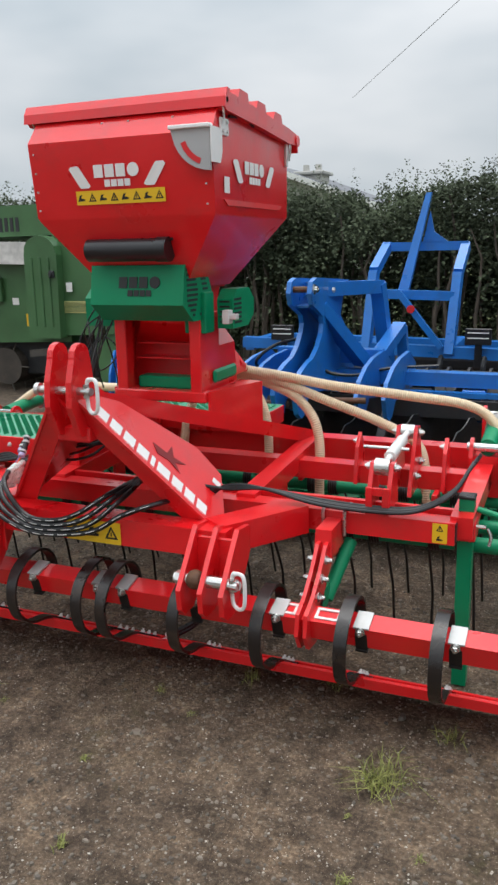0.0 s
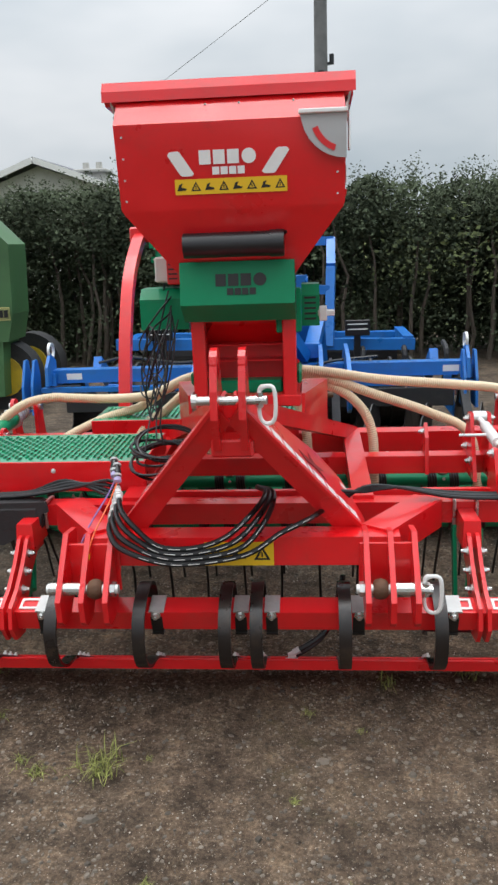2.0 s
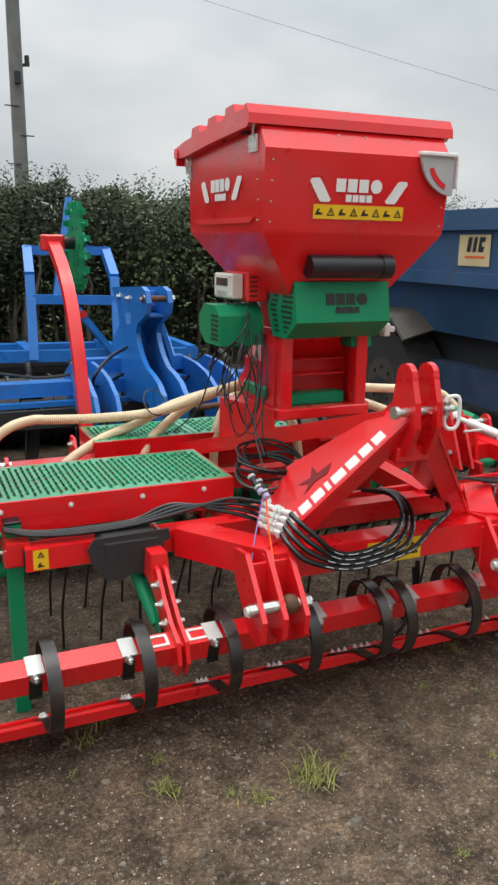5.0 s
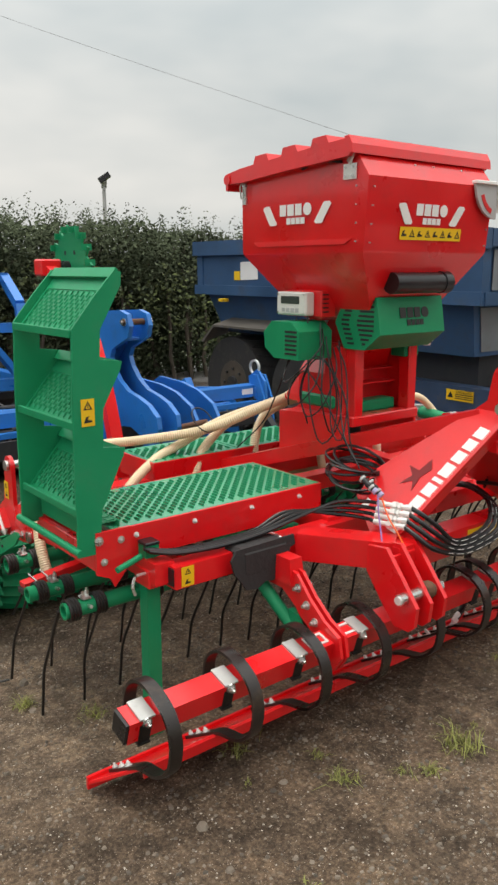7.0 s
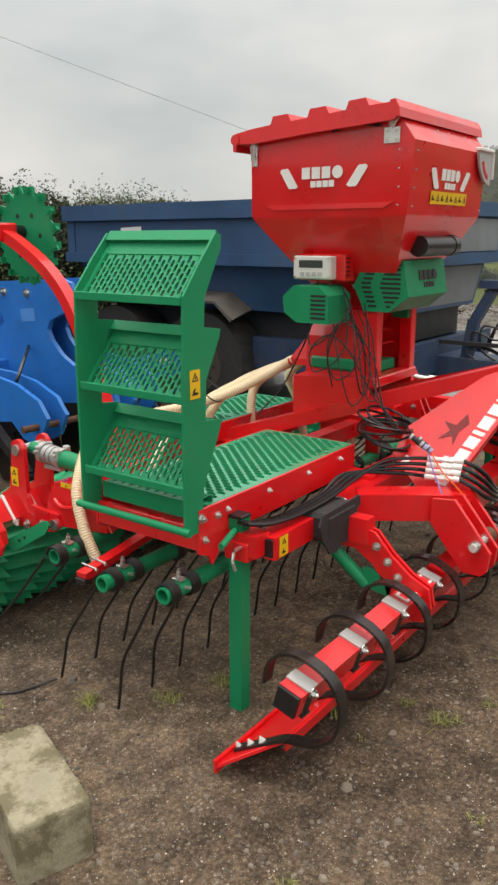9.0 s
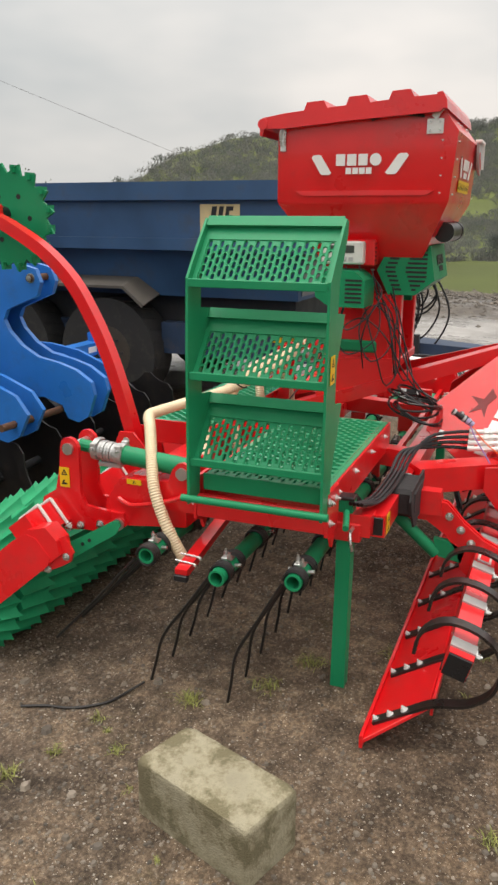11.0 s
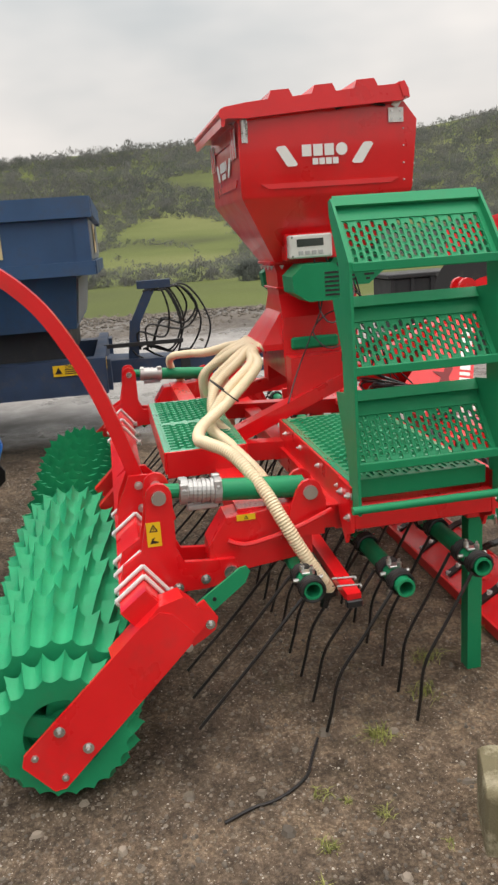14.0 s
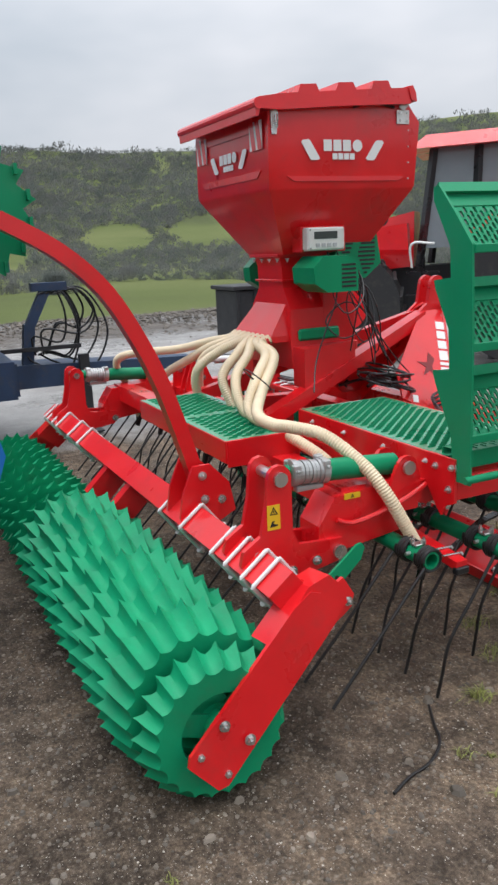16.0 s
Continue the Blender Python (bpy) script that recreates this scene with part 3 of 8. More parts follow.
def sticker(parent, o, u, v, w, h, marks=2):
    """A yellow warning sticker with black pictogram shapes."""
    o, u, v = Vector(o), Vector(u).normalized(), Vector(v).normalized()
    n = u.cross(v)
    s = part("warning_sticker", slab(o, u, v, [(0, 0), (w, 0), (w, h), (0, h)], 0.0015, 0), YELLOW, parent, "yellow warning sticker with black pictograms")
    out = []
    tall = h > w
    for k in range(marks):
        cu, cv = (w / 2, h * (k + 0.5) / marks) if tall else (w * (k + 0.5) / marks, h / 2)
        r = 0.36 * min(w, h, (h if tall else w) / marks)
        q = o + n * 0.002
        if k % 2 == (marks - 1) % 2:
            tri = [(cu - r, cv - r * 0.8), (cu + r, cv - r * 0.8), (cu, cv + r)]
            inn = [(cu - r * 0.55, cv - r * 0.55), (cu + r * 0.55, cv - r * 0.55), (cu, cv + r * 0.5)]
            bmx = bmesh.new()
            A = [bmx.verts.new(q + u * a + v * b) for a, b in tri]
            B = [bmx.verts.new(q + u * a + v * b) for a, b in inn]
            for i in range(3):
                bmx.faces.new((A[i], A[(i + 1) % 3], B[(i + 1) % 3], B[i]))
            out.append(bmx)
            out.append(slab(q, u, v, [(cu - r * 0.1, cv - r * 0.4), (cu + r * 0.1, cv - r * 0.4), (cu + r * 0.1, cv + r * 0.2), (cu - r * 0.1, cv + r * 0.2)], 0.0005, 0))
        else:
            out.append(slab(q, u, v, [(cu - r, cv - r * 0.7), (cu + r * 0.8, cv - r * 0.6), (cu + r * 0.9, cv - r * 0.3), (cu - r * 0.2, cv), (cu + r * 0.2, cv + r * 0.7), (cu - r * 0.5, cv + r * 0.5)], 0.0005, 0))
    part("pictogram", join(*out), INK, s)
    return s


def mx(x):
    """The same place on the other side of the implement's middle."""
    return 2 * CX - x

# ---- ground: one sheet out to the hills ----
RIDGE = ((-180, 0.4), (-110, 1.5), (-75, 4.6), (-55, 6.6), (-42, 7.3), (-34, 7.2), (-28, 6.7), (-22, 6.1), (-16, 6.1), (-12, 6.35), (-8.5, 6.2), (-4, 5.85), (0.6, 5.75), (5, 5.4), (10, 5.1), (16, 4.75), (22, 4.65), (26, 3.7), (30, 1.9), (38, 1.0), (60, 0.5), (180, 0.4))


def terrain(x, y):
    r = math.hypot(x, y)
    az = math.degrees(math.atan2(y, x))
    for (a0, e0), (a1, e1) in zip(RIDGE, RIDGE[1:]):
        if a0 <= az <= a1:
            t = (az - a0) / (a1 - a0)
            elev = e0 + (e1 - e0) * t * t * (3 - 2 * t)
            break
    far = max(0.0, min(1.0, (r - 55) / 385))
    far = far * far * (3 - 2 * far)
    roll = noise.noise(Vector((x * 0.006, y * 0.006, 0.3))) * 5 + noise.noise(Vector((x * 0.02, y * 0.02, 4.0))) * 2.2
    h = far * (440 * math.tan(math.radians(elev)) + 1.5 + roll * min(1.0, elev / 3))
    bank = math.exp(-((x - 11.6 - 0.4 * math.sin(y * 0.6)) / 1.5) ** 2) * (0.16 + 0.14 * noise.noise(Vector((y * 0.5, 1.0, 2.0)))) * (1 if -14 < y < 7 else 0)
    near = 0.006 * noise.noise(Vector((x * 1.3, y * 1.3, 0.0))) * (1 if r < 14 else 0)
    return h + bank + near


gm = bmesh.new()
radii = [0.0] + [0.4 * 1.085 ** k for k in range(0, 104)]
NA = 220
rows_ = []
for r in radii[1:]:
    if r > 1900:
        break
    rows_.append([gm.verts.new((r * math.cos(2 * math.pi * k / NA), r * math.sin(2 * math.pi * k / NA), terrain(r * math.cos(2 * math.pi * k / NA), r * math.sin(2 * math.pi * k / NA)))) for k in range(NA)])
centre = gm.verts.new((0, 0, 0))
for k in range(NA):
    gm.faces.new((centre, rows_[0][k], rows_[0][(k + 1) % NA]))
for a, b in zip(rows_, rows_[1:]):
    for k in range(NA):
        gm.faces.new((a[k], b[k], b[(k + 1) % NA], a[(k + 1) % NA]))
tagged(part("ground", gm, GROUND, smooth=True), "wet tarmac and gravel yard running out to green hills", "ground", kind="structure")

# ---- the air seeder on top of the harrow ----
seeder = thing("air_seeder", (CX, 0.42, 0.78), "red pneumatic seeder with green fan box and cream hoses", "seeder")
HX0, HX1 = -0.388, 0.288                     # hopper sides
hop = loft([
    rect_ring(-0.205, 0.105, 0.19, 0.575, 1.315),
    rect_ring(HX0 + 0.006, HX1 - 0.006, 0.072, 0.718, 1.548),
    rect_ring(HX0, HX1, 0.066, 0.724, 1.562),
    rect_ring(HX0 - 0.004, HX1 + 0.004, 0.046, 0.722, 1.800),
    rect_ring(HX0 + 0.000, HX1 + 0.000, 0.098, 0.716, 1.868),
], bevel=0.006)
hopper = part("hopper", hop, RED, seeder, "red sheet-metal hopper with a sloped funnel", smooth=True)
# pressed panel on the left and right sides and the back
for x, s in ((HX0 - 0.003, -1), (HX1 + 0.003, 1)):
    part("pressed_panel", plate([(0.15, 1.582), (0.62, 1.582), (0.65, 1.600), (0.12, 1.600)], "x", x if s > 0 else x - 0.004, 0.005, 0.002), RED, hopper)
part("pressed_panel", plate([(-0.30, 1.60), (0.20, 1.60), (0.23, 1.625), (-0.33, 1.625)], "y", 0.722, 0.006, 0.002), RED, hopper)
part("pressed_panel", plate([(-0.30, 1.765), (0.20, 1.765), (0.23, 1.79), (-0.33, 1.79)], "y", 0.722, 0.006, 0.002), RED, hopper)
# rivets along the front corners
for x in (HX0 + 0.020, HX1 - 0.022):
    rivets = [cyl((x, 0.062 - 0.075 * (z - 1.56), z), (x, 0.056 - 0.075 * (z - 1.56), z), 0.0032, n=8) for z in (1.585, 1.645, 1.705, 1.765)]
    part("rivet", join(*rivets), ZINC, hopper)
for y in (0.10,):
    part("rivet", join(*[cyl((HX0 - 0.001, y, z), (HX0 - 0.007, y, z), 0.0032, n=8) for z in (1.59, 1.65, 1.71, 1.77)]), ZINC, hopper)
part("rivet", join(*[cyl((x, 0.105, 1.858), (x, 0.082, 1.852), 0.0032, n=8) for x in (-0.12, -0.02, 0.14)]), BRIGHT, hopper)
# lid: a sloping folded sheet with three cross ridges, seen as teeth from the side
prof = [(0.112, 1.862), (0.100, 1.872), (0.100, 1.905), (0.112, 1.919), (0.202, 1.914)]
for a, z in ((0.205, 1.914), (0.362, 1.902), (0.522, 1.890)):
    prof += [(a, z), (a + 0.014, z + 0.026), (a + 0.079, z + 0.022), (a + 0.090, z - 0.006)]
prof += [(0.690, 1.877), (0.774, 1.864), (0.788, 1.848), (0.786, 1.800), (0.776, 1.800), (0.768, 1.826), (0.690, 1.824), (0.430, 1.844)]
lid = part("lid", plate(prof, "x", -0.425, 0.740, 0.004), RED, seeder, "red ridged hopper lid")
part("lid_handle", join(cyl((-0.430, 0.774, 1.842), (0.320, 0.774, 1.842), 0.020, n=12, bevel=0.003)), RED, lid)
part("front_ridge", plate([(0.086, 1.870), (0.090, 1.900), (0.106, 1.927), (0.126, 1.924), (0.112, 1.875)], "x", -0.430, 0.752, 0.004), RED, lid)
# hinges, lid stay and buckles
for x, s in ((HX0 - 0.008, -1), (HX1 + 0.008, 1)):
    h = part("hinge_plate", plate([(0.10, 1.792), (0.158, 1.792), (0.158, 1.842), (0.10, 1.842)], "x", x - 0.003, 0.006, 0.002), BRIGHT, seeder, "zinc hinge plate")
    part("hinge_arm", beam((x, 0.135, 1.845), (x + s * 0.012, 0.100, 1.895), 0.006, 0.026, bevel=0.002), BRIGHT, h)
    part("hinge_bolt", join(*[cyl((x - 0.006 * (s < 0), y, z), (x + s * 0.008, y, z), 0.005, n=6) for y in (0.112, 0.146) for z in (1.803, 1.831)], cyl((x, 0.102, 1.890), (x + s * 0.026, 0.102, 1.890), 0.009, n=8)), ZINC, h)
    part("lid_stay", hose([(x, 0.17, 1.852), (x + s * 0.006, 0.28, 1.862), (x + s * 0.006, 0.36, 1.845)], 0.005, 6), PLASTIC, seeder)
    k = part("buckle", plate([(0.690, 1.745), (0.712, 1.745), (0.712, 1.83), (0.690, 1.83)], "x", x - 0.003, 0.007, 0.002), ZINC, seeder, "zinc toggle latch")
    part("buckle_loop", hose([(x + s * 0.010, 0.692, 1.765), (x + s * 0.016, 0.692, 1.81), (x + s * 0.014, 0.701, 1.825), (x + s * 0.016, 0.710, 1.81), (x + s * 0.010, 0.710, 1.765)], 0.0028, 6, 0.006), ZINC, k)


def maker_marks(o, u, v, parent, k=1.0, ink=WHITE, slashes=True, name="maker_mark"):
    """The maker's mark as plain shapes: two slanted stripes round two rows of blocks."""
    o, u, v = Vector(o), Vector(u).normalized(), Vector(v).normalized()
    bits = []
    if slashes:
        bits += [slab(o, u, v, [(0.0, 0.058 * k), (0.006 * k, 0.066 * k), (0.030 * k, 0.068 * k), (0.036 * k, 0.064 * k), (0.074 * k, 0.006 * k), (0.066 * k, 0), (0.040 * k, 0), (0.034 * k, 0.004 * k)], 0.0015, 0),
                 slab(o, u, v, [(0.345 * k, 0.060 * k), (0.338 * k, 0.068 * k), (0.314 * k, 0.068 * k), (0.308 * k, 0.064 * k), (0.266 * k, 0.006 * k), (0.274 * k, 0), (0.300 * k, 0), (0.306 * k, 0.004 * k)], 0.0015, 0)]
    a = o + u * (0.090 * k) + v * (0.030 * k)
    bits.append(word_bars(a, u, v, [0.033 * k] * 3, 0.038 * k, 0.007 * k))
    bits.append(slab(a, u, v, [((0.141 + 0.0205 * math.cos(q)) * k, (0.019 + 0.0205 * math.sin(q)) * k) for q in [i * math.pi / 8 for i in range(16)]], 0.0015, 0))
    a = o + u * (0.126 * k) + v * (0.002 * k)
    bits.append(word_bars(a, u, v, [0.020 * k] * 4, 0.021 * k, 0.004 * k))
    return part(name, join(*bits), ink, parent, "white maker's mark as plain blocks and slanted stripes" if slashes else "black maker's mark as plain blocks")


fy = lambda z: 0.066 - 0.084 * (z - 1.562) - 0.003
maker_marks((-0.236, fy(1.650), 1.650), (1, 0, 0), (0, -0.084, 1), hopper, 1.05)
sticker(hopper, (-0.218, fy(1.598), 1.598), (1, 0, 0), (0, -0.084, 1), 0.336, 0.044, 8)
maker_marks((HX0 - 0.006, 0.587, 1.657), (0, -1, 0), (0, 0, 1), hopper, 1.07)
maker_marks((HX1 + 0.006, 0.200, 1.657), (0, 1, 0), (0, 0, 1), hopper, 1.07)
maker_marks((0.122, 0.7285, 1.648), (-1, 0, 0), (0, 0, 1), hopper)
for x0 in (-0.355, 0.16):
    t = part("warning_panel", slab((x0 + 0.10, 0.7285, 1.70), (-1, 0, 0), (0, 0, 1), [(0, 0), (0.10, 0), (0.10, 0.10), (0, 0.10)], 0.003, 0), WHITE, hopper, "red and white striped warning panel")
    part("stripe", join(*[slab((x0 + 0.10, 0.732, 1.70), (-1, 0, 0), (0, 0, 1), [(a, 0), (a + 0.03, 0), (a + 0.03 - 0.02, 0.10), (a - 0.02, 0.10)], 0.001, 0) for a in (0.022, 0.07)]), RED, t)
part("data_plate", slab((HX1 + 0.006, 0.125, 1.62), (0, 1, 0), (0, 0, 1), [(0, 0), (0.04, 0), (0.04, 0.05), (0, 0.05)], 0.0015, 0), WHITE, hopper, "small white data plate")
# quarter-round grey level scale wrapped on the front corner
arc = [(0.292, 1.808)] + [(0.158, 1.808)] + [(0.292 - 0.130 * math.cos(a), 1.808 - 0.126 * math.sin(a)) for a in [i * math.pi / 16 for i in range(1, 9)]]
scale_ = part("level_scale", plate(arc, "y", 0.030, 0.010, 0.002), GREY, seeder, "grey quarter-round calibration plate")
part("top_flange", box(0.155, 0.296, 0.018, 0.046, 1.805, 1.817, 0.002), WHITE, scale_)
part("red_arc", plate([(0.292 - r * math.cos(a), 1.800 - r * math.sin(a)) for r, aa in ((0.105, range(2, 8)), (0.088, range(7, 1, -1))) for a in [i * math.pi / 18 for i in aa]], "y", 0.0275, 0.002, 0), RED_DULL, scale_)
part("side_wing", plate([(0.02, 1.705), (0.085, 1.705), (0.10, 1.74), (0.10, 1.808), (0.02, 1.808)], "x", 0.2985, 0.004, 0.001), WHITE, scale_)
# document tube under the front of the funnel
tube = part("document_tube", cyl((-0.208, 0.098, 1.449), (0.098, 0.098, 1.449), 0.038, n=22, bevel=0.004), PLASTIC, seeder, "black plastic document tube", smooth=True)
part("tube_cap", cyl((0.060, 0.098, 1.449), (0.103, 0.098, 1.449), 0.041, n=22, bevel=0.004), PLASTIC, tube, smooth=True)
for x in (-0.135, 0.095):
    part("tube_bracket", join(beam((x, 0.10, 1.478), (x + 0.02, 0.150, 1.505), 0.03, 0.008), bolt((x + 0.02, 0.128, 1.500), (0, -1, 0), 0.008)), PLASTIC, tube)
# neck, metering body and distributor
neck = part("neck", loft([rect_ring(-0.165, 0.065, 0.26, 0.575, 1.320), rect_ring(-0.160, 0.060, 0.28, 0.560, 1.270), rect_ring(-0.160, 0.060, 0.33, 0.556, 1.180), rect_ring(-0.225, 0.125, 0.40, 0.560, 1.095), rect_ring(-0.230, 0.130, 0.40, 0.565, 0.935)], bevel=0.004), RED, seeder)
part("flange", box(-0.180, 0.080, 0.250, 0.588, 1.306, 1.318, 0.002), RED, neck)
part("flange", box(-0.172, 0.072, 0.280, 0.568, 1.205, 1.214, 0.002), RED, neck)
part("flange_bolt", join(*[bolt((x, 0.580, 1.300), (0, 0, -1), 0.006, 0.006) for x in (-0.16, -0.09, -0.02, 0.05)], *[bolt((-0.173, y, 1.300), (0, 0, -1), 0.006, 0.006) for y in (0.30, 0.38, 0.46, 0.54)]), ZINC, neck)
part("side_slot", join(box(-0.246, -0.228, 0.335, 0.535, 0.964, 1.014, 0.009), box(0.128, 0.146, 0.335, 0.535, 0.964, 1.014, 0.009)), GREEN, neck, "green metering slide")
distr = part("distributor", loft([rect_ring(-0.185, 0.085, 0.50, 0.56, 1.115), rect_ring(-0.215, 0.135, 0.50, 0.650, 0.990), rect_ring(-0.215, 0.135, 0.50, 0.640, 0.965)], bevel=0.003), RED, seeder, "red seed distributor with a sloping face")
EXITS = [(-0.195 + 0.045 * k, 0.640, 0.982) for k in range(8)]
for p in EXITS:
    part("outlet", cyl((p[0], 0.60, 1.000), (p[0], 0.665, 0.972), 0.0175, n=12), RED_DULL, distr)
# front posts with the dark recess between, closed at both flanks
for x in (-0.228, 0.124):
    part("side_cheek", plate([(0.290, 0.935), (0.405, 0.935), (0.405, 1.205), (0.290, 1.205)], "x", x, 0.006, 0.001), RED, seeder)
for x0 in (-0.222, 0.085):
    part("post", box(x0, x0 + 0.046, 0.245, 0.300, 0.925, 1.210, 0.004), RED, seeder)
part("cross_rail", box(-0.235, 0.145, 0.240, 0.298, 0.905, 0.945, 0.005), RED, seeder)
part("back_plate", box(-0.222, 0.122, 0.392, 0.399, 0.94, 1.20, 0.001), RED_DULL, seeder)
part("inner_shelf", join(box(-0.176, 0.085, 0.32, 0.392, 1.050, 1.056, 0.001), box(-0.176, 0.085, 0.33, 0.392, 1.105, 1.110, 0.001)), RED_DULL, seeder)
part("fan_duct", box(-0.170, 0.080, 0.310, 0.385, 0.940, 0.985, 0.006), GREEN, seeder)
# folded foot boxes at both flanks, and the rails under the metering body
for x0, x1 in ((-0.330, -0.236), (0.146, 0.240)):
    o, i = (x0, x1) if x0 < CX else (x1, x0)
    f = i + (o - i) * 0.12
    part("foot_box", loft([[(i, 0.262, 0.862), (i, 0.560, 0.782), (o, 0.560, 0.782), (f, 0.262, 0.862)], [(i, 0.262, 0.945), (i, 0.560, 0.945), (o, 0.560, 0.942), (f, 0.262, 0.945)]], bevel=0.003), RED, seeder, "red folded foot of the seeder")
part("foot_rail", box(-0.236, 0.146, 0.540, 0.562, 0.850, 0.940, 0.004), RED, seeder)
part("under_tray", box(-0.230, 0.140, 0.310, 0.520, 0.918, 0.936, 0.002), RED_DULL, seeder)
# green fan box with louvred cheeks
FP = [(0.142, 1.398), (0.118, 1.264), (0.195, 1.204), (0.300, 1.204), (0.350, 1.300), (0.300, 1.398)]
fan = part("fan_box", plate(FP, "x", -0.233, 0.366, 0.005), GREEN, seeder, "dark green sheet-metal fan box")
for x, s in ((-0.233, -1), (0.133, 1)):
    slots = []
    for k in range(10):
        z = 1.222 + k * 0.0172
        lo = 0.150 + max(0, (1.262 - z)) * 1.0
        hi = 0.318 - abs(z - 1.30) * 0.45
        mid = 0.235 + 0.03 * (1 - abs(k - 4.5) / 4.5)
        for a, b in ((lo, mid - 0.028), (mid + 0.012, hi)):
            if b - a > 0.012:
                slots.append(box(x + (0.0008 if s > 0 else -0.0018), x + (0.0018 if s > 0 else -0.0008), a, b, z, z + 0.0085, 0))
    part("louvre_slot", join(*slots), INK, fan)
part("seam_bolt", join(*[cyl((x, 0.30, 1.385), (x, 0.30, 1.385 + 0.016), 0.004, n=6) for x in (-0.2, 0.1)]), ZINC, fan)
maker_marks((-0.208, 0.1212, 1.292), (1, 0, 0), (0, 0.179, 1), fan, 1.0, INK, False)
# gearbox housings on both flanks
for s, x0, x1 in ((-1, -0.415, -0.245), (1, 0.150, 0.212)):
    gp = [(0.355, 1.165), (0.495, 1.165), (0.552, 1.202), (0.558, 1.262), (0.510, 1.305), (0.400, 1.305), (0.355, 1.270)]
    g = part("drive_housing", plate(gp, "x", x0, x1 - x0, 0.006), GREEN, seeder, "green drive cover with vent slots")
    xf = x0 if s < 0 else x1
    part("vent_slot", join(*[box(xf - 0.0016, xf + 0.0016, 0.366, 0.432, 1.182 + k * 0.0165, 1.190 + k * 0.0165, 0) for k in range(6)]), INK, g)
    if s > 0:
        part("vent_slot", join(*[box(x0 + 0.01, x0 + 0.05, 0.3535, 0.3562, 1.186 + k * 0.018, 1.193 + k * 0.018, 0) for k in range(5)]), INK, g)
part("mount_plate", join(box(0.065, 0.150, 0.255, 0.330, 1.155, 1.300, 0.004)), GREEN, seeder)
part("toggle", join(box(0.205, 0.262, 0.270, 0.295, 1.205, 1.225, 0.003), box(0.210, 0.236, 0.262, 0.300, 1.190, 1.238, 0.003)), BRIGHT, seeder, "zinc toggle clamp")
# control box with display
cb = part("control_box", box(-0.360, -0.312, 0.380, 0.548, 1.326, 1.414, 0.006), CASE, seeder, "white control box with a grey display and buttons")
part("display", box(-0.3625, -0.359, 0.415, 0.520, 1.370, 1.398, 0.001), SCREEN, cb)
part("key", join(*[box(-0.3630, -0.3595, 0.418 + k * 0.026, 0.436 + k * 0.026, 1.339, 1.354, 0.001) for k in range(4)]), GREY, cb)
part("corner_screw", join(*[cyl((-0.3600, y, z), (-0.3625, y, z), 0.004, n=8) for y in (0.390, 0.538) for z in (1.335, 1.405)]), ZINC, cb)
ph = part("panel_holder", box(-0.311, -0.235, 0.345, 0.553, 1.320, 1.420, 0.004), RED, seeder)
part("vent_slot", join(*[box(-0.305, -0.275, 0.3435, 0.3458, 1.338 + 0.016 * k, 1.343 + 0.016 * k, 0) for k in range(5)]), INK, ph)
# loose cables hanging beside the neck
for pts in ([(-0.33, 0.40, 1.325), (-0.36, 0.36, 1.15), (-0.40, 0.30, 0.98), (-0.38, 0.26, 0.86), (-0.33, 0.22, 0.94), (-0.30, 0.24, 1.10), (-0.29, 0.27, 1.24)],
            [(-0.31, 0.35, 1.30), (-0.36, 0.30, 1.12), (-0.41, 0.32, 1.03), (-0.40, 0.42, 0.98), (-0.35, 0.47, 1.05), (-0.36, 0.38, 1.12), (-0.37, 0.28, 1.06), (-0.35, 0.20, 0.92), (-0.34, 0.12, 0.82)],
            [(-0.30, 0.33, 1.25), (-0.33, 0.27, 1.10), (-0.37, 0.22, 0.93), (-0.36, 0.18, 0.88), (-0.31, 0.20, 0.98), (-0.28, 0.24, 1.13), (-0.29, 0.28, 1.22)],
            [(-0.28, 0.34, 1.20), (-0.31, 0.25, 1.06), (-0.36, 0.16, 0.90), (-0.37, 0.07, 0.80)],
            [(-0.31, 0.33, 1.22), (-0.37, 0.27, 1.16), (-0.40, 0.24, 1.02), (-0.36, 0.23, 0.90), (-0.32, 0.24, 1.00), (-0.34, 0.26, 1.14), (-0.38, 0.31, 1.18), (-0.40, 0.36, 1.05), (-0.36, 0.36, 0.92)],
            [(-0.29, 0.30, 1.21), (-0.33, 0.24, 1.13), (-0.38, 0.26, 1.00), (-0.40, 0.33, 0.96), (-0.37, 0.38, 1.08), (-0.33, 0.33, 1.17), (-0.31, 0.22, 1.05), (-0.33, 0.16, 0.88), (-0.32, 0.14, 0.80)],
            [(-0.30, 0.35, 1.28), (-0.35, 0.30, 1.22), (-0.42, 0.34, 1.13), (-0.43, 0.42, 1.08), (-0.38, 0.45, 1.15), (-0.33, 0.40, 1.22)],
            [(-0.34, 0.45, 1.32), (-0.39, 0.44, 1.16), (-0.40, 0.50, 1.02), (-0.42, 0.56, 0.90), (-0.50, 0.62, 0.80)]):
    part("cable", hose(pts, 0.0030, 6, 0.02), RUBBER, seeder, "thin black loose cable")
coil = []
rnd = random.Random(4)
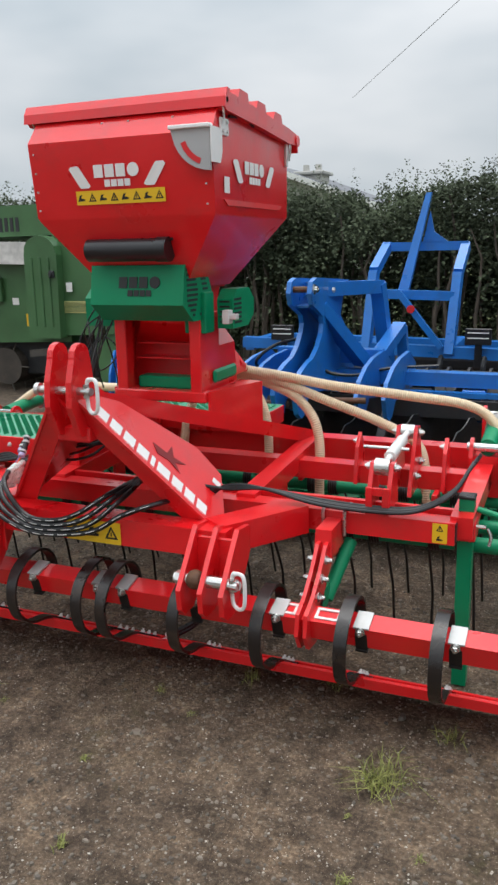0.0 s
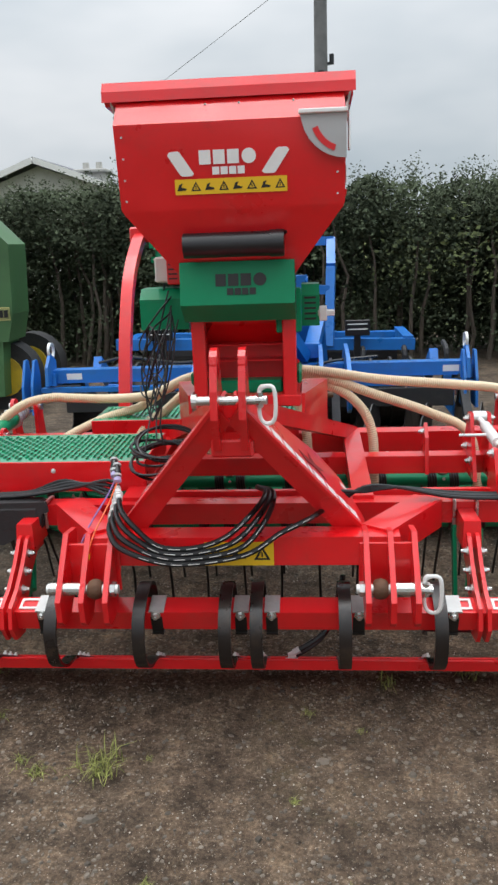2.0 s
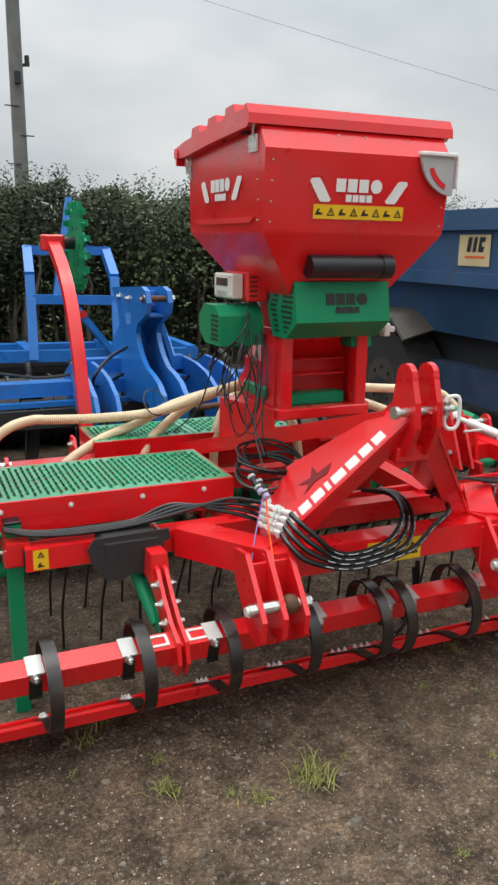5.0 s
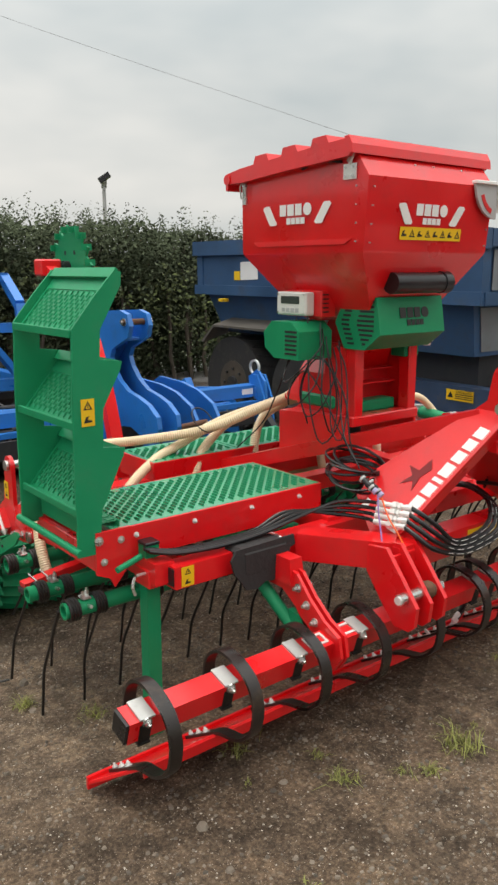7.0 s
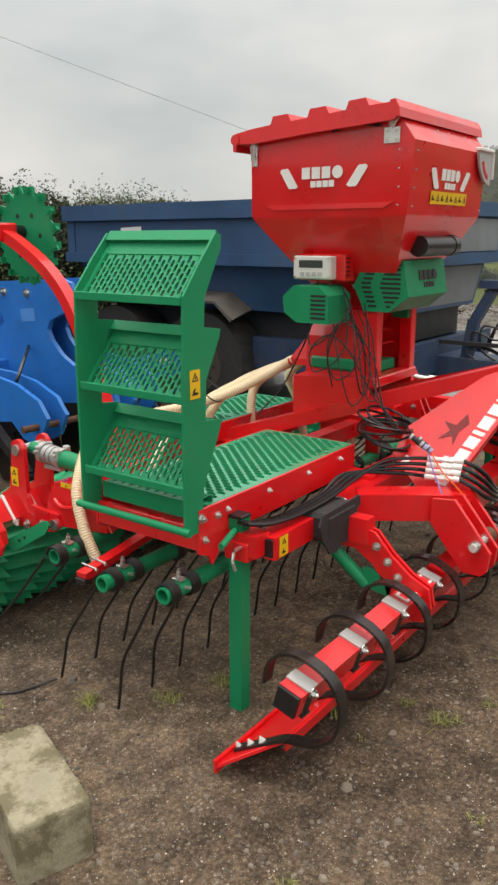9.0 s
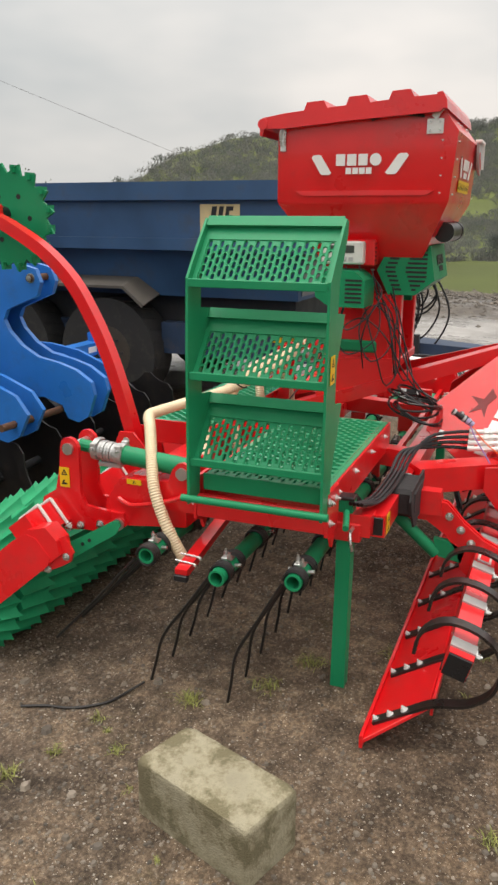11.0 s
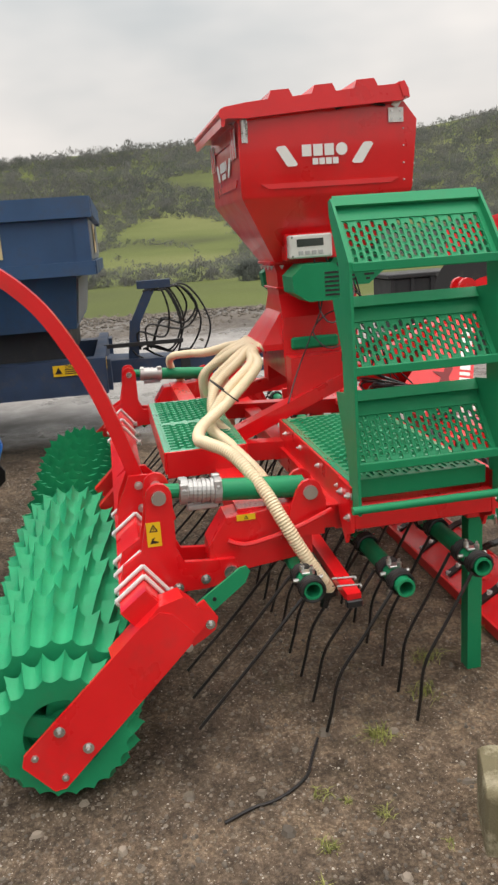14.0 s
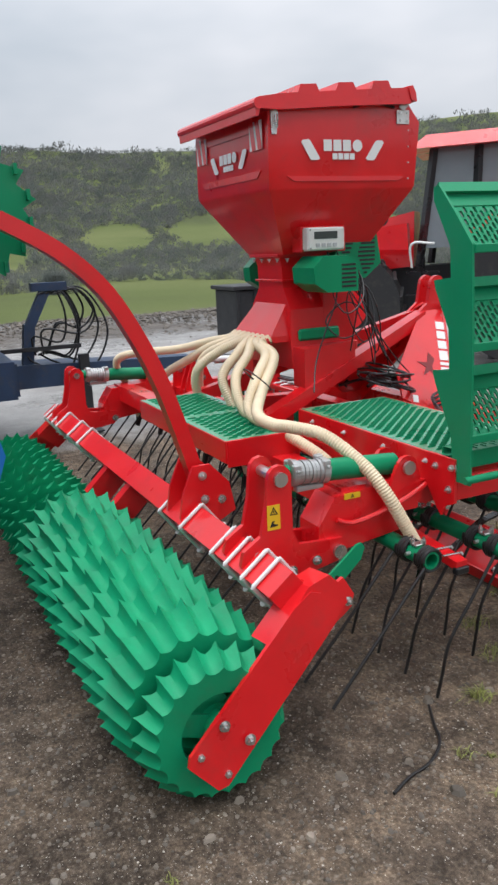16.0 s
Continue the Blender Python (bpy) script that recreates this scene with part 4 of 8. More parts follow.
for k in range(7):
    c = Vector((-0.315 + rnd.uniform(-0.02, 0.02), 0.145 + rnd.uniform(-0.02, 0.02), 0.750 + 0.010 * k))
    r = 0.112 + rnd.uniform(-0.02, 0.015)
    ring = [c + Vector((r * math.cos(a), 0.85 * r * math.sin(a), 0.02 * math.sin(a + k) + 0.2 * r * math.sin(a))) for a in [i * math.pi / 5 for i in range(11)]]
    coil.append(hose(ring, 0.005, 6, 0.015))
part("cable_coil", join(*coil), RUBBER, seeder, "coiled black control cable")

# cream corrugated seed hoses from the distributor to the outlets above the tines
HOSE_RUNS = [
    [(-0.33, 0.70, 0.925), (-0.50, 0.84, 0.838), (-0.72, 0.975, 0.800), (-0.90, 1.010, 0.800), (-0.985, 0.995, 0.806), (-1.09, 0.935, 0.790), (-1.20, 0.872, 0.715), (-1.262, 0.832, 0.635), (-1.285, 0.785, 0.540), (-1.290, 0.740, 0.460), (-1.285, 0.705, 0.400)],
    [(-0.30, 0.72, 0.93), (-0.44, 0.84, 0.86), (-0.57, 0.93, 0.77), (-0.75, 0.88, 0.72), (-0.93, 0.80, 0.62), (-0.97, 0.79, 0.44)],
    [(-0.22, 0.76, 0.93), (-0.33, 0.87, 0.86), (-0.45, 0.90, 0.76), (-0.55, 0.84, 0.68), (-0.60, 0.80, 0.44)],
    [(-0.13, 0.77, 0.92), (-0.18, 0.86, 0.84), (-0.24, 0.84, 0.70), (-0.26, 0.80, 0.44)],
]
for side in (0, 1):
    for i, run in enumerate(HOSE_RUNS):
        ex = EXITS[i] if side == 0 else EXITS[7 - i]
        pts = [(ex[0], 0.645, 0.982), (ex[0], 0.685, 0.962)] + [((x if side == 0 else mx(x)), y, z) for x, y, z in run]
        if side == 1 and i == 0:
            pts = pts[:2] + [(0.26, 0.72, 0.938), (0.46, 0.80, 0.892), (0.75, 0.86, 0.855), (0.98, 0.93, 0.815), (1.09, 0.93, 0.745), (1.14, 0.86, 0.62), (1.15, 0.80, 0.44)]
        if side == 1 and i == 1:
            pts = pts[:2] + [(0.24, 0.73, 0.915), (0.44, 0.77, 0.835), (0.66, 0.80, 0.750), (0.82, 0.79, 0.66), (0.86, 0.77, 0.44)]
        if side == 1 and i == 2:
            pts = pts[:2] + [(0.20, 0.74, 0.90), (0.34, 0.74, 0.83), (0.42, 0.72, 0.70), (0.43, 0.70, 0.44)]
        part("seed_hose", ribbed(pts), CREAM, seeder, "cream corrugated seed hose", smooth=True)
        e = Vector(pts[-1])
        part("hose_spout", join(cyl(e + Vector((0, 0, 0.02)), e + Vector((0, 0.02, -0.05)), 0.017, 0.013, 10), cyl(e + Vector((0, 0, -0.012)), e + Vector((0, 0, 0.0)), 0.024, n=12)), PLASTIC, seeder)
tie1 = [Vector((-0.50, 0.86, 0.875)) + Vector((0.045 * math.cos(a), 0.05 * math.sin(a), 0.045 * math.sin(a))) for a in [i * math.pi / 6 for i in range(13)]]
part("cable_tie", hose(tie1, 0.003, 6, 0.01), INK, seeder)

# ---- the grass harrow itself: frame, headstock, platforms, tines ----
harrow = thing("grass_harrow", (CX, 0.35, 0.0), "red grassland harrow with green tine bars on parking legs", "harrow")
# main beams
fb = part("front_beam", beam((-1.150, 0.121, 0.573), (1.060, 0.121, 0.573), 0.072, 0.072, bevel=0.008), RED, harrow, smooth=True)
for x in (-1.1505, 1.0605):
    part("end_cap", box(x - 0.003, x + 0.003, 0.091, 0.151, 0.543, 0.603, 0.003), PLASTIC, fb)
part("middle_beam", beam((-1.20, 0.620, 0.590), (1.11, 0.620, 0.590), 0.07, 0.07, bevel=0.008), RED, harrow, smooth=True)
part("rear_beam", beam((-1.20, 0.905, 0.612), (1.11, 0.905, 0.612), 0.085, 0.085, bevel=0.010), RED, harrow, smooth=True)
for x in (-1.165, mx(-1.165)):
    part("side_rail", beam((x, 0.12, 0.585), (x, 0.87, 0.600), 0.07, 0.07, bevel=0.007), RED, harrow, smooth=True)
for x in (-0.436, mx(-0.436)):
    part("inner_rail", beam((x, 0.12, 0.588), (x, 0.88, 0.625), 0.070, 0.070, bevel=0.008), RED, harrow, smooth=True)
# headstock: hitch beam, splayed arms and A-frame
part("hitch_beam", beam((-0.50, -0.195, 0.572), (0.43, -0.195, 0.572), 0.088, 0.088, bevel=0.010), RED, harrow, smooth=True)
for s in (-1, 1):
    X = lambda x: x if s < 0 else mx(x)
    part("splayed_arm", beam((X(-0.455), -0.185, 0.578), (X(-0.645), 0.085, 0.580), 0.100, 0.094, bevel=0.010), RED, harrow, smooth=True)
    # lower link cheeks
    pl = [(-0.365, 0.405), (-0.345, 0.385), (-0.285, 0.385), (-0.235, 0.440), (-0.160, 0.535), (-0.160, 0.622), (-0.240, 0.632), (-0.300, 0.560), (-0.372, 0.470)]
    for x in (-0.558, -0.490, -0.420):
        part("link_cheek", plate(pl, "x", X(x) - 0.008, 0.016, 0.004), RED, harrow)
    part("cheek_web", box(min(X(-0.56), X(-0.40)), max(X(-0.56), X(-0.40)), -0.245, -0.235, 0.45, 0.60, 0.003), RED, harrow)
    pin = part("link_pin", cyl((X(-0.600), -0.325, 0.492), (X(-0.388), -0.325, 0.492), 0.014, n=14, bevel=0.002), BRIGHT, harrow, "bright lower link pin")
    part("pin_nut", join(cyl((X(-0.410), -0.325, 0.492), (X(-0.396), -0.325, 0.492), 0.022, n=6), cyl((X(-0.592), -0.325, 0.492), (X(-0.490), -0.325, 0.492), 0.019, n=14)), ZINC, pin)
    bb = bmesh.new()
    bmesh.ops.create_uvsphere(bb, u_segments=16, v_segments=10, radius=0.030)
    for v in bb.verts:
        v.co = Vector((max(-0.021, min(0.021, v.co.x)) + X(-0.456), v.co.y - 0.325, v.co.z + 0.492))
    part("link_ball", bb, RUST, pin, "rusty link ball", smooth=True)
    # slanting A-frame leg: a narrow front flange and a deep side plate bent back from it
    T, B = Vector((X(-0.110), -0.330, 1.000)), Vector((X(-0.431), -0.147, 0.600))
    d = (B - T)
    L = d.length
    d.normalize()
    inw = Vector((X(0) - X(-1), 0, 0))
    v2 = (inw - d * inw.dot(d)).normalized()
    leg = part("a_frame_leg", slab(T, d, v2, [(-0.05, 0), (L + 0.01, 0), (L + 0.01, 0.074), (-0.02, 0.068)], 0.012 if d.cross(v2).y > 0 else -0.012, 0.003), RED, harrow)
    across = Vector((0, 1, 0)) - d * d.y
    across.normalize()
    n_ = d.cross(across)
    out = 1 if n_.dot(inw) < 0 else -1
    ol = [(-0.06, -0.004), (L, -0.004), (L + 0.03, 0.10), (L - 0.03, 0.265), (L * 0.72, 0.285), (L * 0.40, 0.215), (L * 0.12, 0.150), (-0.05, 0.09)]
    sp = part("side_plate", slab(T, d, across, ol, 0.010 * -out, 0.003), RED, leg, "red headstock side plate with a white maker's mark")
    face = T + n_ * (0.0012 * out)
    letters = [0.044, 0.044, 0.044, 0.046, 0.016, 0.052, 0.044, 0.042, 0.042]
    if s > 0:
        mk = word_bars(face + d * 0.035 + across * 0.056, d, -across, letters, 0.048, 0.012, 0.0012 * -out, 0.006)
    else:
        mk = word_bars(face + d * (L - 0.020) + across * 0.056, -d, -across, letters, 0.048, 0.012, 0.0012 * out, 0.006)
    part("maker_mark", mk, WHITE, leg, "white plain blocks in a slanting row")
    # dark swallow-like emblem
    em = [(0.0, 0.0), (0.045, 0.016), (0.100, 0.004), (0.070, 0.030), (0.105, 0.066), (0.056, 0.048), (0.034, 0.090), (0.028, 0.040), (-0.03, 0.03)]
    part("emblem", slab(face + d * (L * 0.50) + across * 0.085, d, across, em, 0.0012 * out, 0), RED_DARK, leg)
    part("small_label", slab(face + d * (L * 0.90) + across * 0.190, d, across, [(0, 0), (0.035, 0), (0.035, 0.026), (0, 0.026)], 0.0012 * out, 0), WHITE, leg)
    # strut from the top of the A-frame back to the seeder support
    part("tie_strut", beam((X(-0.072), -0.225, 1.000), (X(-0.436), 0.945, 0.634), 0.058, 0.056, bevel=0.006), RED, harrow, smooth=True)
for x in (-0.079, -0.003):
    ear = [(-0.335, 0.905), (-0.375, 1.00), (-0.368, 1.075), (-0.345, 1.140)] + [(-0.305 - 0.040 * math.cos(a), 1.145 + 0.040 * math.sin(a)) for a in [math.pi * k / 6 for k in range(0, 7)]] + [(-0.250, 1.06), (-0.185, 1.01), (-0.18, 0.945), (-0.25, 0.895)]
    part("top_ear", plate(ear, "x", x - 0.010, 0.020, 0.005), RED, harrow)
    part("ear_hole", cyl((x - 0.0115, -0.305, 1.145), (x + 0.0115, -0.305, 1.145), 0.015, n=14), RED_DULL, harrow)
part("top_web", box(-0.100, 0.018, -0.312, -0.215, 0.880, 0.930, 0.006), RED, harrow)
tp = part("top_pin", cyl((-0.135, -0.335, 1.045), (0.045, -0.335, 1.045), 0.0125, n=14, bevel=0.002), ZINC, harrow, "bright top link pin")
part("pin_head", cyl((-0.142, -0.335, 1.045), (-0.128, -0.335, 1.045), 0.020, n=12), ZINC, tp)


def linch_loop(parent, c, h=0.105, w=0.042):
    """A long white wire loop of a linch pin, hanging from a pin's end."""
    c = Vector(c)
    k = [(0, 0, h * 0.35), (0, -w / 2, h * 0.25), (0, -w / 2, -h * 0.45), (0, 0, -h * 0.62), (0, w / 2, -h * 0.45), (0, w / 2, h * 0.25), (0, 0, h * 0.35), (0, -w / 2, h * 0.25)]
    pts = [c + Vector((y * 0.95, y * -0.30 + 0.0, z)) for x, y, z in k]
    q = part("linch_loop", sweep(curve_points(pts, 0.006), circle(0.006, 8)), WHITE, parent, "white wire loop of a linch pin", smooth=True)
    part("linch_stem", join(cyl(c + Vector((-0.02, 0, -0.02)), c + Vector((-0.02, 0, 0.02)), 0.010, n=10), cyl(c + Vector((-0.03, 0, 0)), c + Vector((0.0, -0.004, 0)), 0.012, n=10)), ZINC, parent)


linch_loop(tp, (0.062, -0.345, 1.048))
linch_loop(harrow, (mx(-0.600), -0.335, 0.495), 0.115, 0.044)
sticker(harrow, (-0.143, -0.2410, 0.529), (1, 0, 0), (0, 0, 1), 0.205, 0.074, 3)
for x in (-1.128, 0.992):
    sticker(fb, (x, 0.0840, 0.541), (1, 0, 0), (0, 0, 1), 0.046, 0.064, 2)
# black sleeve on the front beam where the hoses pass
part("hose_sleeve", join(box(-0.930, -0.735, 0.032, 0.142, 0.528, 0.625, 0.014), slab((-0.960, 0.030, 0.480), (1, 0, 0.02), (0, 0.05, 1), [(0.0, 0.075), (0.03, 0.035), (0.045, 0.012), (0.09, 0.004), (0.125, 0.022), (0.16, 0.016), (0.185, 0.05), (0.225, 0.07), (0.232, 0.11), (0.255, 0.118), (0.25, 0.152), (0.01, 0.152), (-0.012, 0.12)], -0.007, 0.002)), SACKING, harrow, "black torn fabric hose sleeve")

# parking legs at both ends of the front beam
for s in (-1, 1):
    X = lambda x: x if s < 0 else mx(x)
    lg = part("parking_leg", beam((X(-1.171), 0.206, 0.004), (X(-1.171), 0.202, 0.662), 0.047, 0.047, bevel=0.005), GREEN, harrow, "green square parking leg", smooth=True)
    part("leg_cap", box(X(-1.171) - 0.026, X(-1.171) + 0.026, 0.176, 0.228, 0.660, 0.672, 0.003), PLASTIC, lg)
    part("leg_collar", box(X(-1.171) - 0.034, X(-1.171) + 0.034, 0.150, 0.238, 0.530, 0.592, 0.004), RED, harrow)
    part("leg_grip", cyl((X(-1.205), 0.195, 0.628), (X(-1.30), 0.173, 0.612), 0.010, n=10), GREEN, lg)
    part("leg_pin", join(cyl((X(-1.235), 0.173, 0.578), (X(-1.130), 0.173, 0.578), 0.006, n=8), hose([(X(-1.240), 0.173, 0.575), (X(-1.252), 0.168, 0.548), (X(-1.246), 0.163, 0.520)], 0.005, 6, 0.01)), ZINC, lg)

# front platform: red tray with a green punched tread
def tread(parent, name, x0, x1, y0, y1, z, nu, nv):
    g = grating(lambda u, v: Vector((x0 + 0.018 + (x1 - x0 - 0.036) * v, y0 + 0.018 + (y1 - y0 - 0.036) * u, z)), nu, nv, 0.003, 0.0012, 0.36, 0.21)
    rim = [box(x0, x1, y0, y0 + 0.018, z - 0.022, z + 0.001, 0.002), box(x0, x1, y1 - 0.018, y1, z - 0.022, z + 0.001, 0.002),
           box(x0, x0 + 0.018, y0 + 0.018, y1 - 0.018, z - 0.022, z + 0.001, 0.002), box(x1 - 0.018, x1, y0 + 0.018, y1 - 0.018, z - 0.022, z + 0.001, 0.002)]
    return part(name, join(g, *rim), GREEN_SHEEN, parent, "green punched anti-slip tread")


plat = part("platform_tray", join(box(-1.285, -0.408, 0.226, 0.234, 0.612, 0.722, 0.002), box(-1.285, -0.408, 0.632, 0.640, 0.612, 0.722, 0.002), box(-0.416, -0.408, 0.234, 0.632, 0.612, 0.722, 0.002)), RED, harrow, "red folded platform tray")
tread(plat, "platform_tread", -1.280, -0.412, 0.2345, 0.6315, 0.7215, 8, 40)
part("tray_bolt", join(*[bolt((x, 0.226, 0.690), (0, -1, 0), 0.006, 0.005) for x in (-1.20, -0.98, -0.74, -0.52)], *[bolt((x, 0.640, 0.690), (0, 1, 0), 0.006, 0.005) for x in (-1.20, -0.98, -0.74, -0.52)]), BRIGHT, plat)
for y in (0.216, 0.640):
    part("end_cheek", plate([(-1.345, 0.592), (-1.300, 0.572), (-1.285, 0.540), (-1.255, 0.575), (-1.225, 0.615), (-1.225, 0.726), (-1.345, 0.726)], "y", y, 0.010, 0.003), RED, harrow)
part("end_rail", box(-1.345, -1.322, 0.226, 0.640, 0.600, 0.672, 0.003), RED, harrow)
part("cheek_bolt", join(*[bolt((x, 0.216, z), (0, -1, 0), 0.008, 0.006) for x, z in ((-1.32, 0.630), (-1.26, 0.690))], *[bolt((x, 0.650, z), (0, 1, 0), 0.008, 0.006) for x, z in ((-1.32, 0.630), (-1.26, 0.690))]), ZINC, harrow)
# rear platform behind the seeder, two treads
rp = part("rear_tray", join(box(-0.765, 0.125, 0.830, 0.838, 0.655, 0.733, 0.002), box(-0.765, 0.125, 1.112, 1.120, 0.655, 0.733, 0.002), box(-0.765, -0.757, 0.838, 1.112, 0.640, 0.733, 0.002), box(0.117, 0.125, 0.838, 1.112, 0.655, 0.733, 0.002)), RED, harrow)
tread(rp, "rear_tread", -0.762, -0.334, 0.832, 1.118, 0.7335, 5, 19)
tread(rp, "rear_tread", -0.328, 0.122, 0.832, 1.118, 0.7335, 5, 19)

# swing arms that carry the packer roller, with green turnbuckles above
for s in (-1, 1):
    X = lambda x: x if s < 0 else mx(x)
    part("swing_arm", loft([[(X(-1.225), 0.735, 0.500), (X(-1.115), 0.735, 0.500), (X(-1.115), 0.735, 0.660), (X(-1.225), 0.735, 0.660)], [(X(-1.225), 1.00, 0.470), (X(-1.115), 1.00, 0.470), (X(-1.115), 0.985, 0.640), (X(-1.225), 0.985, 0.640)], [(X(-1.225), 1.045, 0.480), (X(-1.115), 1.045, 0.480), (X(-1.115), 1.040, 0.560), (X(-1.225), 1.040, 0.560)]], bevel=0.008), RED, harrow)
    for x in (-1.232, -1.118):
        part("front_lug", plate([(0.700, 0.560), (0.830, 0.560), (0.800, 0.640), (0.775, 0.705)] + [(0.738 - 0.036 * math.cos(a + math.pi), 0.694 + 0.036 * math.sin(a)) for a in [math.pi * k / 6 for k in range(0, 7)]] + [(0.690, 0.66)], "x", X(x) - 0.007, 0.014, 0.003), RED, harrow)
        lk = [(1.135, 0.740)] + [(1.172 - 0.036 * math.cos(a), 0.735 + 0.036 * math.sin(a)) for a in [math.pi * k / 6 for k in range(1, 7)]] + [(1.215, 0.66), (1.235, 0.575), (1.290, 0.540), (1.300, 0.50), (1.205, 0.430), (1.130, 0.440), (1.060, 0.440), (0.990, 0.452), (0.955, 0.480), (0.970, 0.520), (1.060, 0.525), (1.115, 0.530), (1.135, 0.570)]
        part("roller_link", plate(lk, "x", X(x) - 0.008, 0.016, 0.004), RED, harrow)
    tb = part("turnbuckle", join(cyl((X(-1.175), 0.745, 0.693), (X(-1.175), 0.990, 0.712), 0.033, n=18, bevel=0.003)), GREEN, harrow, "green turnbuckle tube with zinc spacers", smooth=True)
    sp_z = lambda a: 0.690 + 0.09 * (a - 0.745)
    rings_ = [(0.988, 1.008, 0.039), (1.086, 1.106, 0.039)] + [(1.010 + 0.0125 * q, 1.020 + 0.0125 * q, 0.034 if q % 2 else 0.036) for q in range(6)] + [(1.004, 1.092, 0.030)]
    part("spacer", join(*[cyl((X(-1.175), a, sp_z(a)), (X(-1.175), b, sp_z(b)), r, n=20, bevel=0.002) for a, b, r in rings_],
        *[box(X(-1.175 + q) - 0.010, X(-1.175 + q) + 0.010, a, a + 0.024, 0.715 + e, 0.757 + e, 0.003) for a in (0.986, 1.084) for q, e in ((-0.026, -0.006), (0.020, 0.0))],
        *[cyl((X(-1.226), a, 0.733), (X(-1.190), a, 0.733), 0.005, n=8) for a in (0.998, 1.096)], box(X(-1.190), X(-1.165), 1.0, 1.09, 0.664, 0.680, 0.003)), CAST, tb, "grey cast turnbuckle spacers")
    part("rod", cyl((X(-1.175), 1.11, 0.724), (X(-1.175), 1.165, 0.730), 0.022, n=12), GREEN, tb)
    for y, z in ((0.738, 0.694), (1.172, 0.732), (0.985, 0.482)):
        part("pivot_pin", join(cyl((X(-1.250), y, z), (X(-1.100), y, z), 0.016, n=14), cyl((X(-1.252), y, z), (X(-1.242), y, z), 0.021, n=16)), ZINC, harrow)
    part("pull_rod", hose([(X(-1.235), 0.985, 0.575), (X(-1.245), 0.93, 0.560), (X(-1.262), 0.80, 0.595), (X(-1.262), 0.72, 0.625), (X(-1.250), 0.68, 0.635)], 0.008, 8), RED, harrow)
    gs0, gs1 = Vector((X(-1.335), 1.125, 0.398)), Vector((X(-1.298), 0.945, 0.512))
    gs = part("green_strip", slab(gs0, gs1 - gs0, Vector((0, gs1.z - gs0.z, gs0.y - gs1.y)), [(0, -0.026), (0.185, -0.026), (0.216, -0.008), (0.216, 0.010), (0.200, 0.018), (0, 0.026)], 0.009, 0.002), GREEN, harrow)
    part("strip_hole", join(*[cyl(gs0.lerp(gs1, k) + Vector((X(-0.012) - X(0), 0, 0)), gs0.lerp(gs1, k) + Vector((X(0.012) - X(0), 0, 0)), 0.006, n=10) for k in (0.28, 0.42)]), INK, gs)
    if s < 0:
        sticker(harrow, (-1.2415, 1.215, 0.590), (0, -1, 0), (0, 0, 1), 0.040, 0.072, 2)
        sticker(harrow, (-1.2265, 0.955, 0.628), (0, -1, 0), (0, 0, 1), 0.055, 0.018, 1)
    part("link_bolt", join(*[bolt((X(-1.241), y, z), (X(-1) - X(0), 0, 0), 0.010) for y, z in ((1.245, 0.520), (1.14, 0.455), (1.06, 0.470))]), ZINC, harrow)

# tine bars with sprung tines
ROWS = ((0.293, 0.470, 0.206, 0.02, 0.86, 0.60), (0.530, 0.450, 0.243, 0.03, 0.80, 0.58), (0.786, 0.468, 0.346, 0.115, 0.55, 0.53))
for (y, z, reach, low, kn, kz) in ROWS:
    tb = part("tine_bar", pipe((-1.415 - 0.12 * max(0.0, 0.786 - y) + 0.20 * max(0.0, 0.530 - y), y, z), (1.325, y, z), 0.0265, 0.0065), GREEN, harrow, "green round tine bar", smooth=True)
    for k in range(10):
        x = -1.353 + k * 0.296
        if abs(x - CX) < 1.40:
            coil_ = []
            for d_ in (-0.045, 0.045):
                hx = [Vector((x + d_ + (t / 58 - 0.5) * 0.040, y + 0.0328 * math.cos(t * 0.45), z + 0.0328 * math.sin(t * 0.45))) for t in range(58)]
                coil_.append(sweep(hx, circle(0.0050, 6)))
            for d_ in (-0.074, 0.074):
                p0 = Vector((x + d_, y + 0.034, z - 0.010))
                tip = Vector((x + d_ * 1.05, y + reach, low + 0.03 * ((k * 7) % 3) / 3))
                knee = Vector((x + d_, y + reach * kn, z - (z - low) * kz))
                coil_.append(hose([p0, p0.lerp(knee, 0.5), knee, knee.lerp(tip, 0.6), tip], 0.0052, 7, 0.02))
            part("spring_tine", join(*coil_), BLACK, tb, "black sprung double tine with coils", smooth=True)
    for k in range(10):
        cx = -1.353 + k * 0.296
        part("tine_clamp", join(box(cx - 0.014, cx + 0.014, y - 0.018, y + 0.018, z + 0.026, z + 0.034, 0.002), *[join(cyl((cx + e, y + f, z + 0.03), (cx + e, y + f, z + 0.045), 0.0075, n=6), cyl((cx + e, y + f, z + 0.03), (cx + e, y + f, z + 0.054), 0.0042, n=8)) for e, f in ((-0.012, -0.010), (0.012, 0.012))],
            cyl((cx, y - 0.024, z + 0.008), (cx, y - 0.044, z + 0.012), 0.006, n=6), cyl((cx + 0.006, y + 0.024, z + 0.006), (cx + 0.006, y + 0.040, z + 0.006), 0.006, n=6)), ZINC, tb, "bright clamp bolts")
